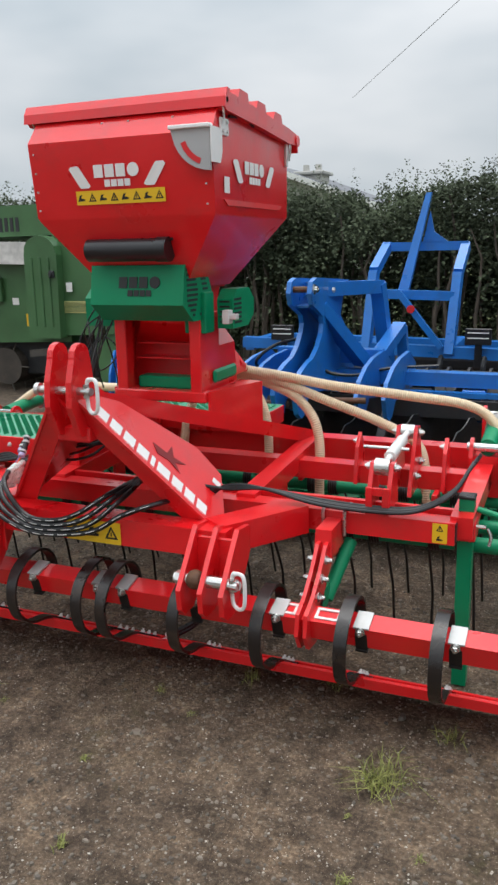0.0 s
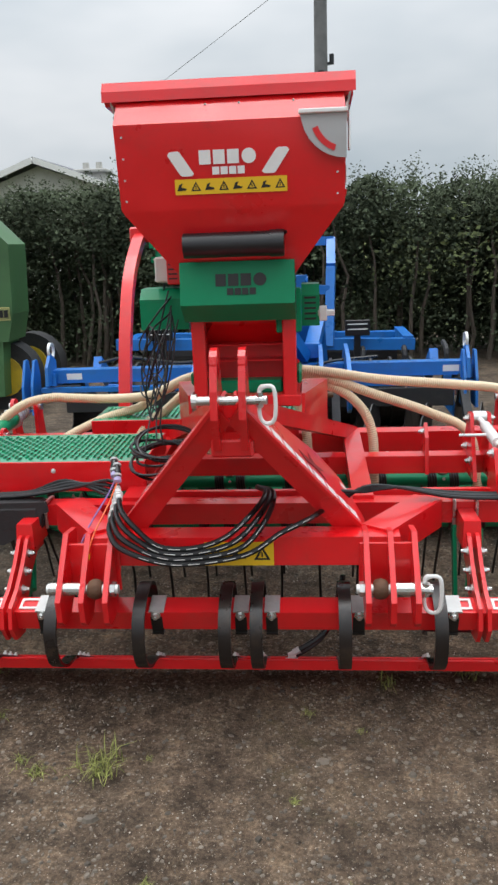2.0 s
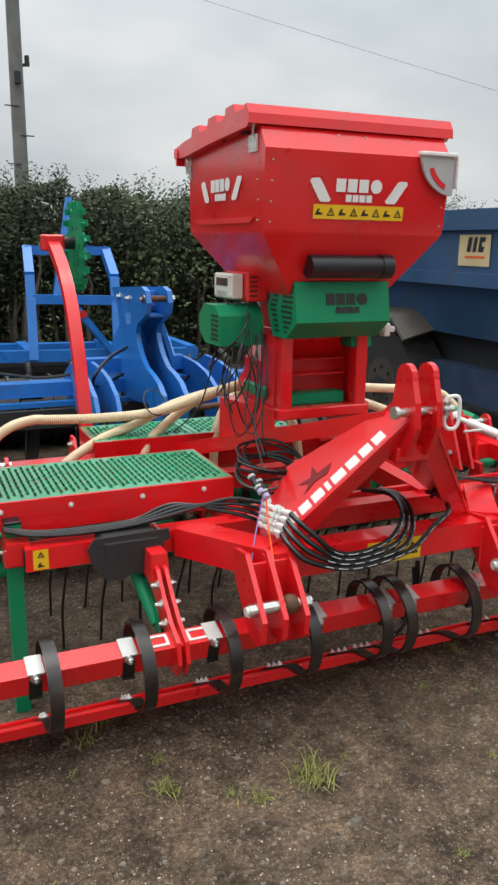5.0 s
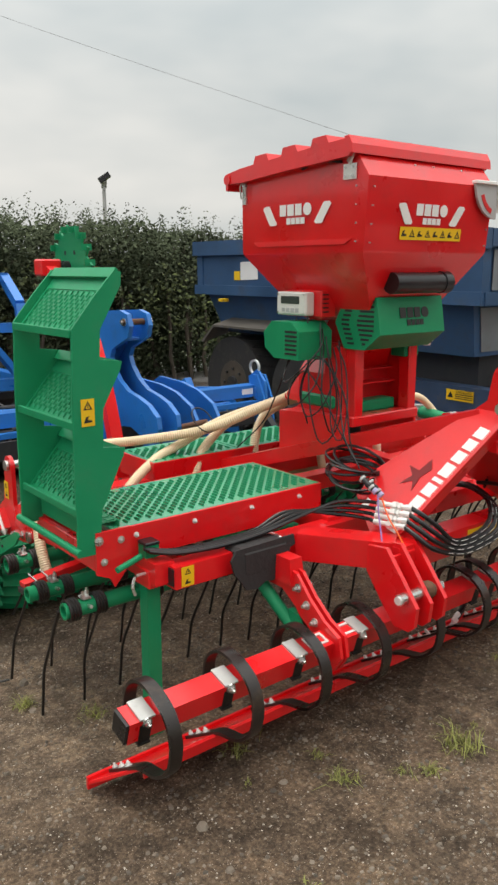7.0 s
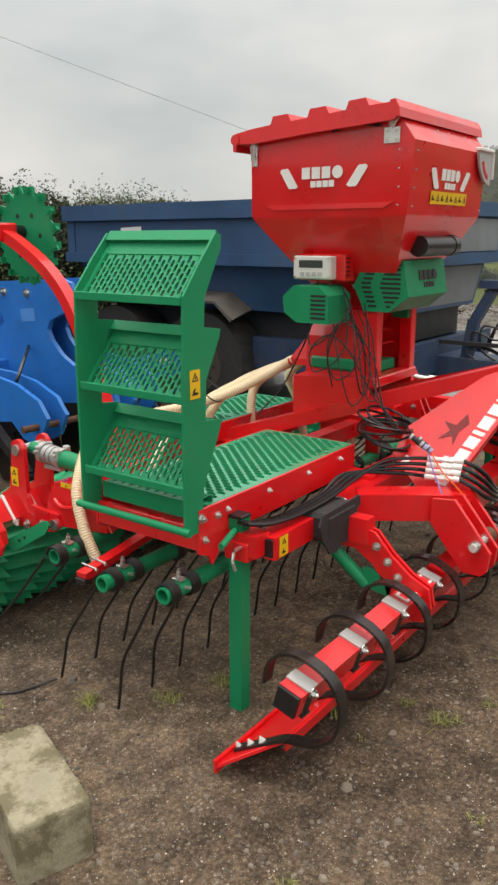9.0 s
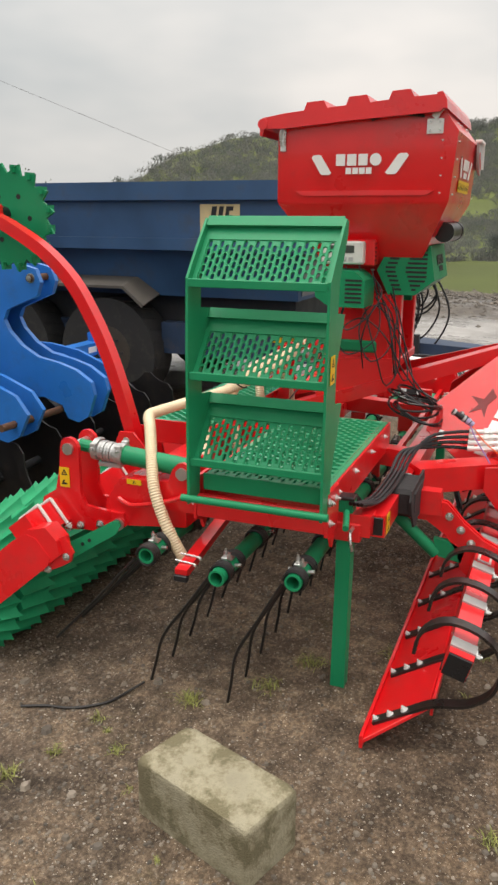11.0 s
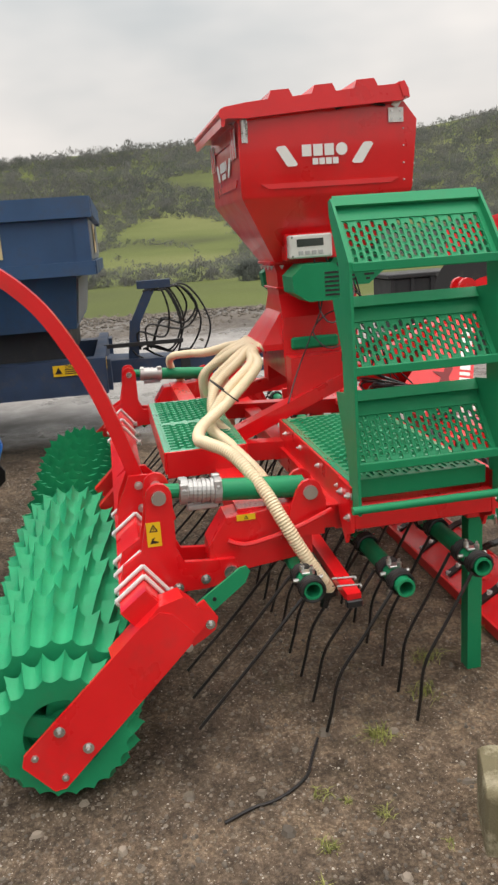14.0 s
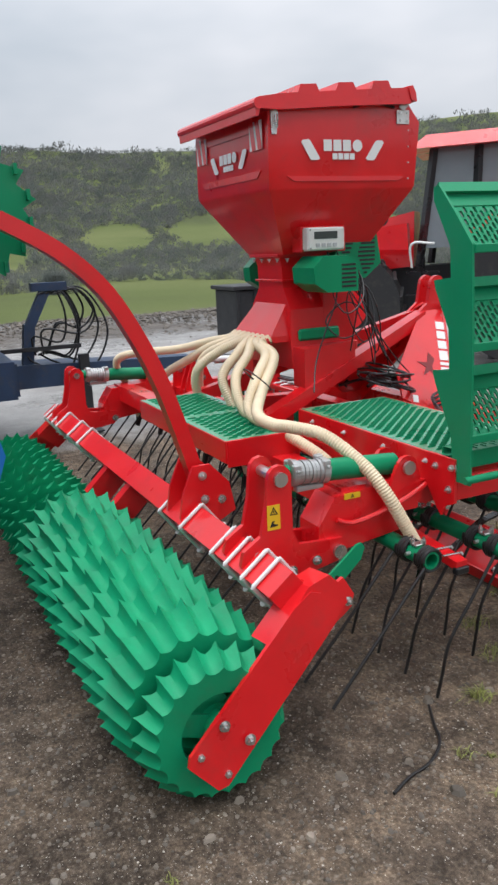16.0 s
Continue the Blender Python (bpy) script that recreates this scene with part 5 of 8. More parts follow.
# hangers of the tine bars
for x in (-1.02, -0.42, 0.33, mx(-1.02)):
    for (y, z, *_) in ROWS:
        part("bar_hanger", box(x - 0.010, x + 0.010, y - 0.036, y + 0.036, z + 0.02, z + 0.115, 0.003), RED, harrow)
dl = part("depth_link", beam((-1.405, 0.668, 0.425), (-0.930, 0.690, 0.480), 0.042, 0.026, bevel=0.003), RED, harrow)
part("link_foot", box(-1.414, -1.392, 0.645, 0.692, 0.398, 0.420, 0.003), PLASTIC, dl)
for k in (0.08, 0.17):
    c = Vector((-1.405, 0.668, 0.440)).lerp(Vector((-0.930, 0.690, 0.495)), k)
    part("clip", join(cyl(c + Vector((0, -0.034, 0)), c + Vector((0, 0.036, 0.004)), 0.0034, n=8), cyl(c + Vector((0, -0.036, -0.004)), c + Vector((0, -0.030, -0.004)), 0.006, n=8)), ZINC, dl)
# turnbuckle stand on the front beam's far half
for x in (0.782, 0.846):
    part("stand_cheek", plate([(0.085, 0.600), (0.235, 0.600), (0.205, 0.715), (0.180, 0.765), (0.150, 0.765), (0.120, 0.700)], "x", x - 0.007, 0.014, 0.003), RED, harrow)
    part("stand_cheek", plate([(0.45, 0.560), (0.68, 0.560), (0.640, 0.690), (0.600, 0.795), (0.555, 0.800), (0.525, 0.730)], "x", x - 0.007, 0.014, 0.003), RED, harrow)
part("stand_face", join(*[box(a0, a1, 0.086, 0.094, z0, z1, 0.002) for a0, a1, z0, z1 in ((0.776, 0.798, 0.600, 0.700), (0.830, 0.852, 0.600, 0.700), (0.798, 0.830, 0.600, 0.628), (0.798, 0.830, 0.672, 0.700))]), RED, harrow, "red bracket face with a square window")
sc = part("screw_link", join(cyl((0.814, 0.166, 0.750), (0.814, 0.275, 0.756), 0.012, n=10), cyl((0.814, 0.265, 0.756), (0.814, 0.465, 0.768), 0.021, n=14), cyl((0.814, 0.455, 0.768), (0.814, 0.574, 0.774), 0.012, n=10)), BRIGHT, harrow, "bright screw link with eye ends", smooth=True)
part("link_eye", join(pipe((0.790, 0.163, 0.750), (0.838, 0.163, 0.750), 0.028, 0.013), pipe((0.790, 0.577, 0.774), (0.838, 0.577, 0.774), 0.028, 0.013)), ZINC, sc)
part("screw_handle", cyl((0.70, 0.36, 0.762), (0.86, 0.36, 0.762), 0.006, n=8), ZINC, sc)
part("link_bolt", join(*[bolt((0.855, y, z), (1, 0, 0), 0.011) for y, z in ((0.163, 0.750), (0.577, 0.774), (0.60, 0.66), (0.53, 0.62))], *[bolt((0.774, y, z), (-1, 0, 0), 0.011) for y, z in ((0.163, 0.750), (0.577, 0.774), (0.60, 0.66), (0.53, 0.62))]), ZINC, harrow)
for x in (0.62, 0.95):
    part("stand_post", plate([(0.55, 0.56), (0.67, 0.56), (0.655, 0.70), (0.62, 0.75), (0.575, 0.70)], "x", x - 0.007, 0.014, 0.003), RED, harrow)
    part("link_bolt", bolt((x - 0.008, 0.62, 0.715), (-1, 0, 0), 0.010), ZINC, harrow)

# hydraulic hoses
HYD = []
for k in range(4):
    run = [(-0.398 - 0.010 * k, -0.198, 0.722 - 0.020 * k), (-0.386 - 0.012 * k, -0.238 - 0.004 * k, 0.706 - 0.022 * k), (-0.348 - 0.012 * k, -0.268 - 0.006 * k, 0.668 - 0.022 * k),
           (-0.270, -0.278 - 0.006 * k, 0.604 - 0.014 * k), (-0.160, -0.282 - 0.006 * k, 0.602 - 0.014 * k), (-0.070 + 0.02 * k, -0.275 - 0.006 * k, 0.634 - 0.016 * k)]
    if k < 3:
        run += [(0.000 + 0.02 * k, -0.215, 0.682 - 0.010 * k), (0.034 + 0.012 * k, -0.090, 0.702), (0.0, 0.03, 0.685)]
    else:
        run += [(0.085, -0.268, 0.640), (0.170, -0.235, 0.672), (0.240, -0.10, 0.672), (0.27, 0.02, 0.65)]
    HYD.append(run)
for pts in HYD:
    part("hydraulic_hose", hose(pts, 0.0085, 8, 0.016), RUBBER, harrow, "black hydraulic hose with pale print", smooth=True)
    dash = curve_points(pts, 0.014)
    part("hose_print", join(*[slab(a + Vector((0, -0.0092, 0.0020)), (b - a).normalized(), Vector((0, -0.25, 1)), [(0, -0.0013), ((b - a).length, -0.0013), ((b - a).length, 0.0013), (0, 0.0013)], 0.0005, 0) for i, (a, b) in enumerate(zip(dash[10:-14], dash[11:-14])) if i % 3]), WHITE, harrow)
for k in range(4):
    q, p = Vector((-0.432 - 0.005 * k, -0.080, 0.720 - 0.021 * k)), Vector((-0.398 - 0.010 * k, -0.200, 0.722 - 0.020 * k))
    part("hose_coupling", join(cyl(q, p, 0.0085, n=10), cyl(q.lerp(p, 0.0), q.lerp(p, 0.20), 0.0110, n=10), cyl(q.lerp(p, 0.44), q.lerp(p, 0.58), 0.0145, n=6), cyl(q.lerp(p, 0.62), q.lerp(p, 0.70), 0.0130, n=6), cyl(q.lerp(p, 0.82), q.lerp(p, 1.0), 0.0110, n=10)), BRIGHT, harrow, "zinc hydraulic coupling")
    part("hydraulic_hose", hose([q, (-0.445, -0.03, 0.716 - 0.020 * k), (-0.50, 0.050 - 0.006 * k, 0.706 - 0.014 * k), (-0.62 - 0.015 * k, 0.09 + 0.012 * k, 0.672 + 0.004 * k), (-0.80, 0.10 + 0.014 * k, 0.640), (-0.98, 0.105 + 0.014 * k, 0.633), (-1.12, 0.120 + 0.012 * k, 0.640), (-1.20, 0.15 + 0.012 * k, 0.655)], 0.0066, 8), RUBBER, harrow, "black hydraulic hose", smooth=True)
    o = 0.015 * k + 0.004 * (k % 2)
    part("hydraulic_hose", hose([(0.26, -0.02 - 0.3 * o, 0.640 + o), (0.34, 0.0, 0.690 - 0.3 * o), (0.45, 0.03, 0.678), (0.62, 0.045 + o, 0.640), (0.80, 0.05 + o, 0.632), (0.94, 0.07 + o, 0.640), (1.04, 0.12 + o, 0.690), (1.08, 0.24 + o, 0.745), (1.09, 0.40 + o, 0.74)], 0.0060, 8), RUBBER, harrow, "black hydraulic hose", smooth=True)
part("thin_rail", beam((-0.40, 0.190, 0.612), (1.10, 0.190, 0.612), 0.02, 0.02, bevel=0.004), RED, harrow)
# connector and thin coloured wires
VIOLET = mat("violet_wire", (0.25, 0.16, 0.40), 0.5, bump=0)
for pa, pb in (((-0.452, -0.015, 0.800), (-0.440, -0.075, 0.760)), ((-0.438, -0.040, 0.790), (-0.428, -0.088, 0.748))):
    pa, pb = Vector(pa), Vector(pb)
    pl_ = part("plug", join(cyl(pa, pb, 0.0105, n=10), cyl(pa.lerp(pb, 0.42), pa.lerp(pb, 0.60), 0.0125, n=10)), PLASTIC, harrow, "black electrical plug with pale rings")
    part("plug_ring", join(*[cyl(pa.lerp(pb, k), pa.lerp(pb, k + 0.12), 0.0135, n=12) for k in (0.05, 0.66)]), GREY, pl_)
    part("plug_boot", cyl(pa.lerp(pb, 0.86), pa.lerp(pb, 1.05), 0.0120, n=12), mat("lilac_rubber", (0.36, 0.33, 0.52), 0.5, bump=0), pl_)
part("thin_wire", hose([(-0.437, -0.082, 0.748), (-0.462, -0.110, 0.700), (-0.500, -0.160, 0.640), (-0.528, -0.200, 0.580), (-0.535, -0.215, 0.545)], 0.0026, 5), VIOLET, harrow)
part("thin_wire", hose([(-0.430, -0.092, 0.742), (-0.448, -0.140, 0.690), (-0.470, -0.215, 0.640), (-0.482, -0.262, 0.600), (-0.484, -0.275, 0.578)], 0.0026, 5), AMBER, harrow)
part("wire_tip", join(cyl((-0.535, -0.215, 0.548), (-0.537, -0.218, 0.530), 0.0055, n=8), cyl((-0.484, -0.274, 0.580), (-0.486, -0.277, 0.562), 0.0055, n=8)), YELLOW, harrow)

# ---- levelling board in front of the harrow ----
board = thing("levelling_board", (CX, -0.05, 0.0), "red levelling board on black leaf springs before the harrow", "levelling board")
ROLL = -16
bar = part("spring_bar", beam((-1.500, -0.195, 0.350), (1.410, -0.195, 0.350), 0.068, 0.068, roll=ROLL, bevel=0.006), RED, board, "red square bar that carries the springs", smooth=True)
for x in (-1.5035, 1.4135):
    part("bar_plug", beam((x - 0.006, -0.195, 0.350), (x + 0.006, -0.195, 0.350), 0.064, 0.064, roll=ROLL, bevel=0.004), PLASTIC, bar)
bl = bmesh.new()
e0, e1 = Vector((0, 0.052, 0.030)), Vector((0, -0.125, 0.142))
q = [bl.verts.new(Vector((x, 0, 0)) + e) for x, e in ((-1.488, e0), (1.398, e0), (1.320, e1), (-1.410, e1))]
bl.faces.new(q)
ex = bmesh.ops.extrude_face_region(bl, geom=bl.faces[:])
for v in [g for g in ex["geom"] if isinstance(g, bmesh.types.BMVert)]:
    v.co += Vector((0, 0.006, 0.010))
blade = part("blade", soften(bl, 0.002), RED, board, "red inclined blade")
part("rear_lip", beam((-1.488, 0.056, 0.036), (1.398, 0.056, 0.036), 0.010, 0.040, bevel=0.002), RED, blade)
part("front_lip", beam((-1.405, -0.128, 0.135), (1.315, -0.128, 0.135), 0.008, 0.032, bevel=0.002), RED, blade)
SPRINGS = (-1.408, -1.139, -0.877, -0.616, -0.347, -0.088, 0.006, 0.268, 0.545, 0.805, 1.074, 1.330)
SPRING_LINE = ((-0.068, 0.318), (-0.078, 0.372), (-0.110, 0.412), (-0.160, 0.431), (-0.222, 0.420), (-0.273, 0.390), (-0.300, 0.344), (-0.304, 0.289), (-0.284, 0.231), (-0.225, 0.184), (-0.130, 0.160), (-0.050, 0.112), (0.036, 0.060))
for i, x in enumerate(SPRINGS):
    side = -1 if x < -0.5 else 1
    path = curve_points([(x, y, z) for y, z in SPRING_LINE], 0.016)
    sec = [(-0.0190, -0.0045), (0.0190, -0.0045), (0.0190, 0.0045), (-0.0190, 0.0045)]
    sp = part("leaf_spring", soften(sweep(path, sec, up=Vector((0.001, 1, 0.0))), 0.0015), SPRING, board, "black curved leaf spring with rusty edges", smooth=True)
    for y, z in ((-0.052, 0.118), (-0.012, 0.092), (0.030, 0.065)):
        part("tail_bolt", bolt((x, y, z), (0, 0.55, 0.83), 0.0078, 0.007), BRIGHT, sp)
    c = Vector((x + side * 0.043, -0.195, 0.350))
    up_face, front_face = Vector((0, -0.276, 0.961)), Vector((0, -0.961, -0.276))
    cl = part("spring_clamp", slab(c + up_face * 0.0345 - front_face * 0.036 - Vector((0.021, 0, 0)), (1, 0, 0), front_face, [(0, 0), (0.046, 0), (0.046, 0.072), (0, 0.072)], -0.006, 0.001), CAST, board, "bright clamp plate on the bar")
    part("clamp_bolt", join(bolt(c + up_face * 0.026 + front_face * 0.036, front_face, 0.010, 0.010), bolt(c - up_face * 0.036, -up_face, 0.010, 0.010)), ZINC, cl)
    part("clamp_strap", join(slab(c - up_face * 0.044 + front_face * 0.0345 - Vector((0.018, 0, 0)), (1, 0, 0), up_face, [(0, 0), (0.036, 0), (0.036, 0.060), (0, 0.060)], -0.006, 0.001), slab(c - up_face * 0.044 - front_face * 0.036 - Vector((0.018, 0, 0)), (1, 0, 0), front_face, [(0, 0), (0.036, 0), (0.036, 0.076), (0, 0.076)], 0.006, 0.001)), BLACK, cl)
# swing plates that hang the bar from the front beam
for x in (-0.765, mx(-0.765)):
    for dx in (-0.013, 0.013):
        ol = [(0.085, 0.530), (0.075, 0.475), (0.010, 0.475), (-0.060, 0.430), (-0.105, 0.370), (-0.120, 0.305), (-0.170, 0.270), (-0.235, 0.278), (-0.268, 0.330), (-0.255, 0.395), (-0.190, 0.425), (-0.120, 0.480), (-0.060, 0.545), (0.020, 0.560)]
        part("swing_plate", plate(ol, "x", x + dx - 0.006, 0.012, 0.003), RED, board)
    part("top_block", loft([rect_ring(x - 0.030, x + 0.030, -0.045, 0.092, 0.500), rect_ring(x - 0.026, x + 0.026, -0.035, 0.086, 0.585)], bevel=0.006), RED, board)
    part("swing_bolt", join(*[join(bolt((x + s * 0.019, y, z), (s, 0, 0), 0.010, 0.010), cyl((x + s * 0.018, y, z), (x + s * 0.040, y, z), 0.006, n=8)) for s in (-1, 1) for y, z in ((-0.070, 0.500), (-0.112, 0.455), (-0.150, 0.410), (-0.175, 0.300))]), ZINC, board)
    part("u_bolt", join(*[hose([(x + d, 0.078, 0.53), (x + d, 0.076, 0.604), (x + d, 0.086, 0.616), (x + d, 0.154, 0.616), (x + d, 0.164, 0.60), (x + d, 0.164, 0.53)], 0.006, 8, 0.01) for d in (-0.036, 0.036)]), ZINC, board)
    for s in (-1, 1):
        o = Vector((x + s * (0.030 if s > 0 else 0.105), -0.195 - 0.276 * 0.0345 - 0.961 * -0.024, 0.350 + 0.961 * 0.0345 - 0.276 * -0.024))
        bits = []
        for a0, a1, b0, b1 in ((0, 0.075, 0, 0.008), (0, 0.075, 0.038, 0.046), (0, 0.008, 0.008, 0.038), (0.067, 0.075, 0.008, 0.038)):
            bits.append(slab(o, (1, 0, 0), (0, -0.961, -0.276), [(a0, b0), (a1, b0), (a1, b1), (a0, b1)], -0.004, 0.0006))
        part("guide_frame", join(*bits), BRIGHT, board, "bright window plate lying on the bar")
# green stabiliser cylinders
for s in (-1, 1):
    X = lambda x: x if s < 0 else mx(x)
    st = part("stabiliser", cyl((X(-0.812), 0.120, 0.500), (X(-0.772), -0.030, 0.350), 0.022, n=14, bevel=0.002), GREEN, board, "green stabiliser cylinder", smooth=True)
    part("rod_lug", plate([(-0.12, 0.33), (-0.04, 0.345), (-0.02, 0.41), (-0.08, 0.405), (-0.13, 0.375)], "x", X(-0.772) - 0.012, 0.024, 0.003), GREEN, st)
# loose hydraulic hose ends hanging behind the bar
for dx, dz, le in ((0.0, 0.0, 1.0), (0.012, 0.022, 0.86)):
    end = Vector((0.098 + dx, -0.030, 0.104 + dz))
    hs = part("hose_tail", hose([end + Vector((0.012, 0, 0.006)), end + Vector((0.055, 0.006, 0.030)), end + Vector((0.105, 0.020, 0.068)), end + Vector((0.150, 0.050, 0.140)), end + Vector((0.165, 0.080, 0.240))], 0.0095, 8), RUBBER, harrow, "loose black hydraulic hose", smooth=True)
    part("hose_nipple", join(cyl(end + Vector((0.018, 0, 0.009)), end + Vector((-0.004, 0, -0.004)), 0.0115, n=6), cyl(end + Vector((-0.004, 0, -0.004)), end + Vector((-0.020, 0, -0.013)), 0.008, n=10)), BRIGHT, hs)
# black mud flap hanging behind the bar
part("rubber_flap", loft([[(0.545, 0.00, 0.245), (0.735, 0.00, 0.240), (0.735, 0.008, 0.240), (0.545, 0.008, 0.245)], [(0.540, 0.03, 0.170), (0.730, 0.03, 0.165), (0.730, 0.038, 0.165), (0.540, 0.038, 0.170)]], bevel=0.002), PLASTIC, harrow)
part("flap_stay", beam((0.64, 0.01, 0.24), (0.64, 0.085, 0.53), 0.012, 0.03, bevel=0.002), GREEN, harrow)

# ---- packer roller behind the harrow ----
roller = thing("packer_roller", (CX, 1.48, 0.0), "bright green toothed packer roller in a red frame", "roller")
RY, RZ = 1.480, 0.197
part("roller_beam", beam((-1.420, 1.245, 0.478), (1.330, 1.245, 0.478), 0.090, 0.090, roll=38, bevel=0.008), RED, roller, smooth=True)
for s in (-1, 1):
    X = lambda x: x if s < 0 else mx(x)
    A, B = Vector((X(-1.440), 1.140, 0.470)), Vector((X(-1.508), 1.492, 0.172))
    d = (B - A).normalized()
    u2 = Vector((0, -d.z, d.y)).normalized()
    L = (B - A).length
    nx = d.cross(u2).x * -s
    inw = 1 if nx > 0 else -1
    ol = [(0.045, -0.066), (L + 0.065, -0.072), (L + 0.088, -0.055), (L + 0.088, 0.055), (L + 0.065, 0.072), (0.10, 0.072), (0.040, 0.060), (0.022, 0.030), (0.022, -0.050)]
    ep = part("end_plate", slab(A, d, u2, ol, -0.012 * inw, 0.003), RED, roller, "red roller end plate")
    part("end_box", slab(A + Vector((X(-0.008) - X(0), 0, 0)), d, u2, [(-0.012, -0.062), (0.19, -0.064), (0.21, 0.068), (0.03, 0.070), (-0.030, 0.040), (-0.035, -0.020)], 0.085 * inw, 0.012), RED, roller, "folded box at the arm's head")
    lug = part("end_lug", slab(A + Vector((X(0.012) - X(0), 0, 0)), d, u2, [(-0.055, -0.020), (-0.045, -0.082), (-0.015, -0.100), (0.020, -0.094), (0.070, -0.080), (0.110, -0.060), (0.110, -0.010), (-0.02, -0.01)], 0.012 * inw, 0.004), RED, roller)
    out_ = Vector((X(-1) - X(0), 0, 0))
    for p, q in ((-0.018, -0.078), (0.066, -0.074)):
        part("lug_bolt", bolt(A + d * p + u2 * q + Vector((X(0.010) - X(0), 0, 0)), out_, 0.009, 0.008), ZINC, lug)
    bolts = [bolt(B + Vector((X(-0.012) - X(0), y, z)), out_, 0.0100, 0.009) for y, z in ((0.068, 0.005), (-0.066, 0.005), (0.0, 0.064), (0.0, -0.064))]
    part("plate_bolt", join(*bolts), ZINC, ep, smooth=False)
    part("stub_axle", cyl((X(-1.500), RY, RZ), (X(-1.40), RY, RZ), 0.045, n=18), GREEN_ROLL, roller)
for x in (-1.345, -1.275, -1.165, -1.065, -0.815, -0.62, 0.53, 0.72, 0.975, 1.075, 1.185, 1.255):
    c = Vector((x, 1.245, 0.478))
    s_, u_ = axes((0, 0, 0), (1, 0, 0), 38)[2:]
    h = 0.052
    pts = [c + s_ * (-h) + u_ * (-h), c + s_ * (-h) + u_ * h, c + s_ * h + u_ * h, c + s_ * h + u_ * (-h)]
    part("u_bolt", join(*[cyl(pts[i], pts[i + 1], 0.0065, n=8) for i in range(3)], bolt(c + s_ * h + u_ * (-h - 0.004), -u_, 0.010), bolt(c + s_ * (-h) + u_ * (-h - 0.004), -u_, 0.010)), BRIGHT, roller, "bright U-bolt")


def toothed_ring(x0, w, phase, lean, rv=0.212, rt=0.244, yc=RY, zc=0.218, hole=0.12, n=23, drop=0.0):
    """One crown of the roller: hollow scoops between ridges that flare into horns at one edge; lean = 1 or -1 is the other edge."""
    bm = bmesh.new()
    fr = (0.0, 0.10, 0.26, 0.50, 0.74, 0.90)
    cols = ((-1, 1.0, 0.0), (-0.70, 0.80, -0.003), (0.1, 0.62, -0.010), (1, 0.45, -0.022))
    m = n * len(fr)
    rows = []
    for c, flare, sink in cols:
        row = []
        for k in range(n):
            for f in fr:
                cusp = abs(2 * f - 1) ** 2.0
                r = rv + sink - drop * (c + 1) / 2 + (rt - rv) * cusp * flare
                th = 2 * math.pi * (k + f + 0.05 * cusp * flare - 0.05 * c) / n + phase
                row.append(bm.verts.new((x0 + lean * c * w / 2 - lean * 0.012 * cusp * max(0.0, flare - 0.6), yc - r * math.sin(th), zc + r * math.cos(th))))
        rows.append(row)
    inner = []
    for c in (1, -1):
        inner.append([bm.verts.new((x0 + lean * c * (w / 2 - 0.006), yc - hole * math.sin(2 * math.pi * k / m + phase), zc + hole * math.cos(2 * math.pi * k / m + phase))) for k in range(m)])
    face = []
    for c in (1, -1):
        face.append([bm.verts.new((x0 + lean * c * w / 2, yc - (rv - 0.022) * math.sin(2 * math.pi * k / m + phase), zc + (rv - 0.022) * math.cos(2 * math.pi * k / m + phase))) for k in range(m)])
    loops = [inner[1], face[1]] + rows + [face[0], inner[0]]
    for a_, b_ in zip(loops, loops[1:] + loops[:1]):
        for k in range(m):
            bm.faces.new((a_[k], a_[(k + 1) % m], b_[(k + 1) % m], b_[k]))
    return bm


for k in range(9):
    part("toothed_ring", toothed_ring(-1.330 + k * 0.1445, 0.130, 0.137 * (k % 2) + 0.05 * ((k * 5) % 3), -1, 0.214, 0.247, RY + 0.014, 0.222, n=24), GREEN_ROLL, roller, "green cast ring with scoop-shaped teeth", smooth=True)
for k in range(9):
    part("toothed_ring", toothed_ring(0.085 + k * 0.1445, 0.122, 0.137 * (k % 2) + 0.05 * ((k * 5) % 3), 1, 0.196, 0.228, RY + 0.030, 0.205, n=24, drop=0.016), GREEN_ROLL, roller, "green cast ring with scoop-shaped teeth", smooth=True)
for x, s in ((-1.455, -1), (1.365, 1)):
    part("end_ring", toothed_ring(x, 0.066, 0.09, s, 0.184, 0.213, RY + 0.006, RZ, 0.104), GREEN_ROLL, roller, "green toothed end ring with an open centre", smooth=True)
    part("spoke_plate", join(*[beam((x, RY + 0.006 + 0.03 * math.cos(a), RZ + 0.03 * math.sin(a)), (x, RY + 0.006 + 0.118 * math.cos(a), RZ + 0.118 * math.sin(a)), 0.012, 0.060, bevel=0.002) for a in (0.35, 2.45, 4.55)]), GREEN_ROLL, roller)
part("shaft", cyl((-1.45, RY, RZ), (1.36, RY, RZ), 0.060, n=20), GREEN_ROLL, roller, smooth=True)

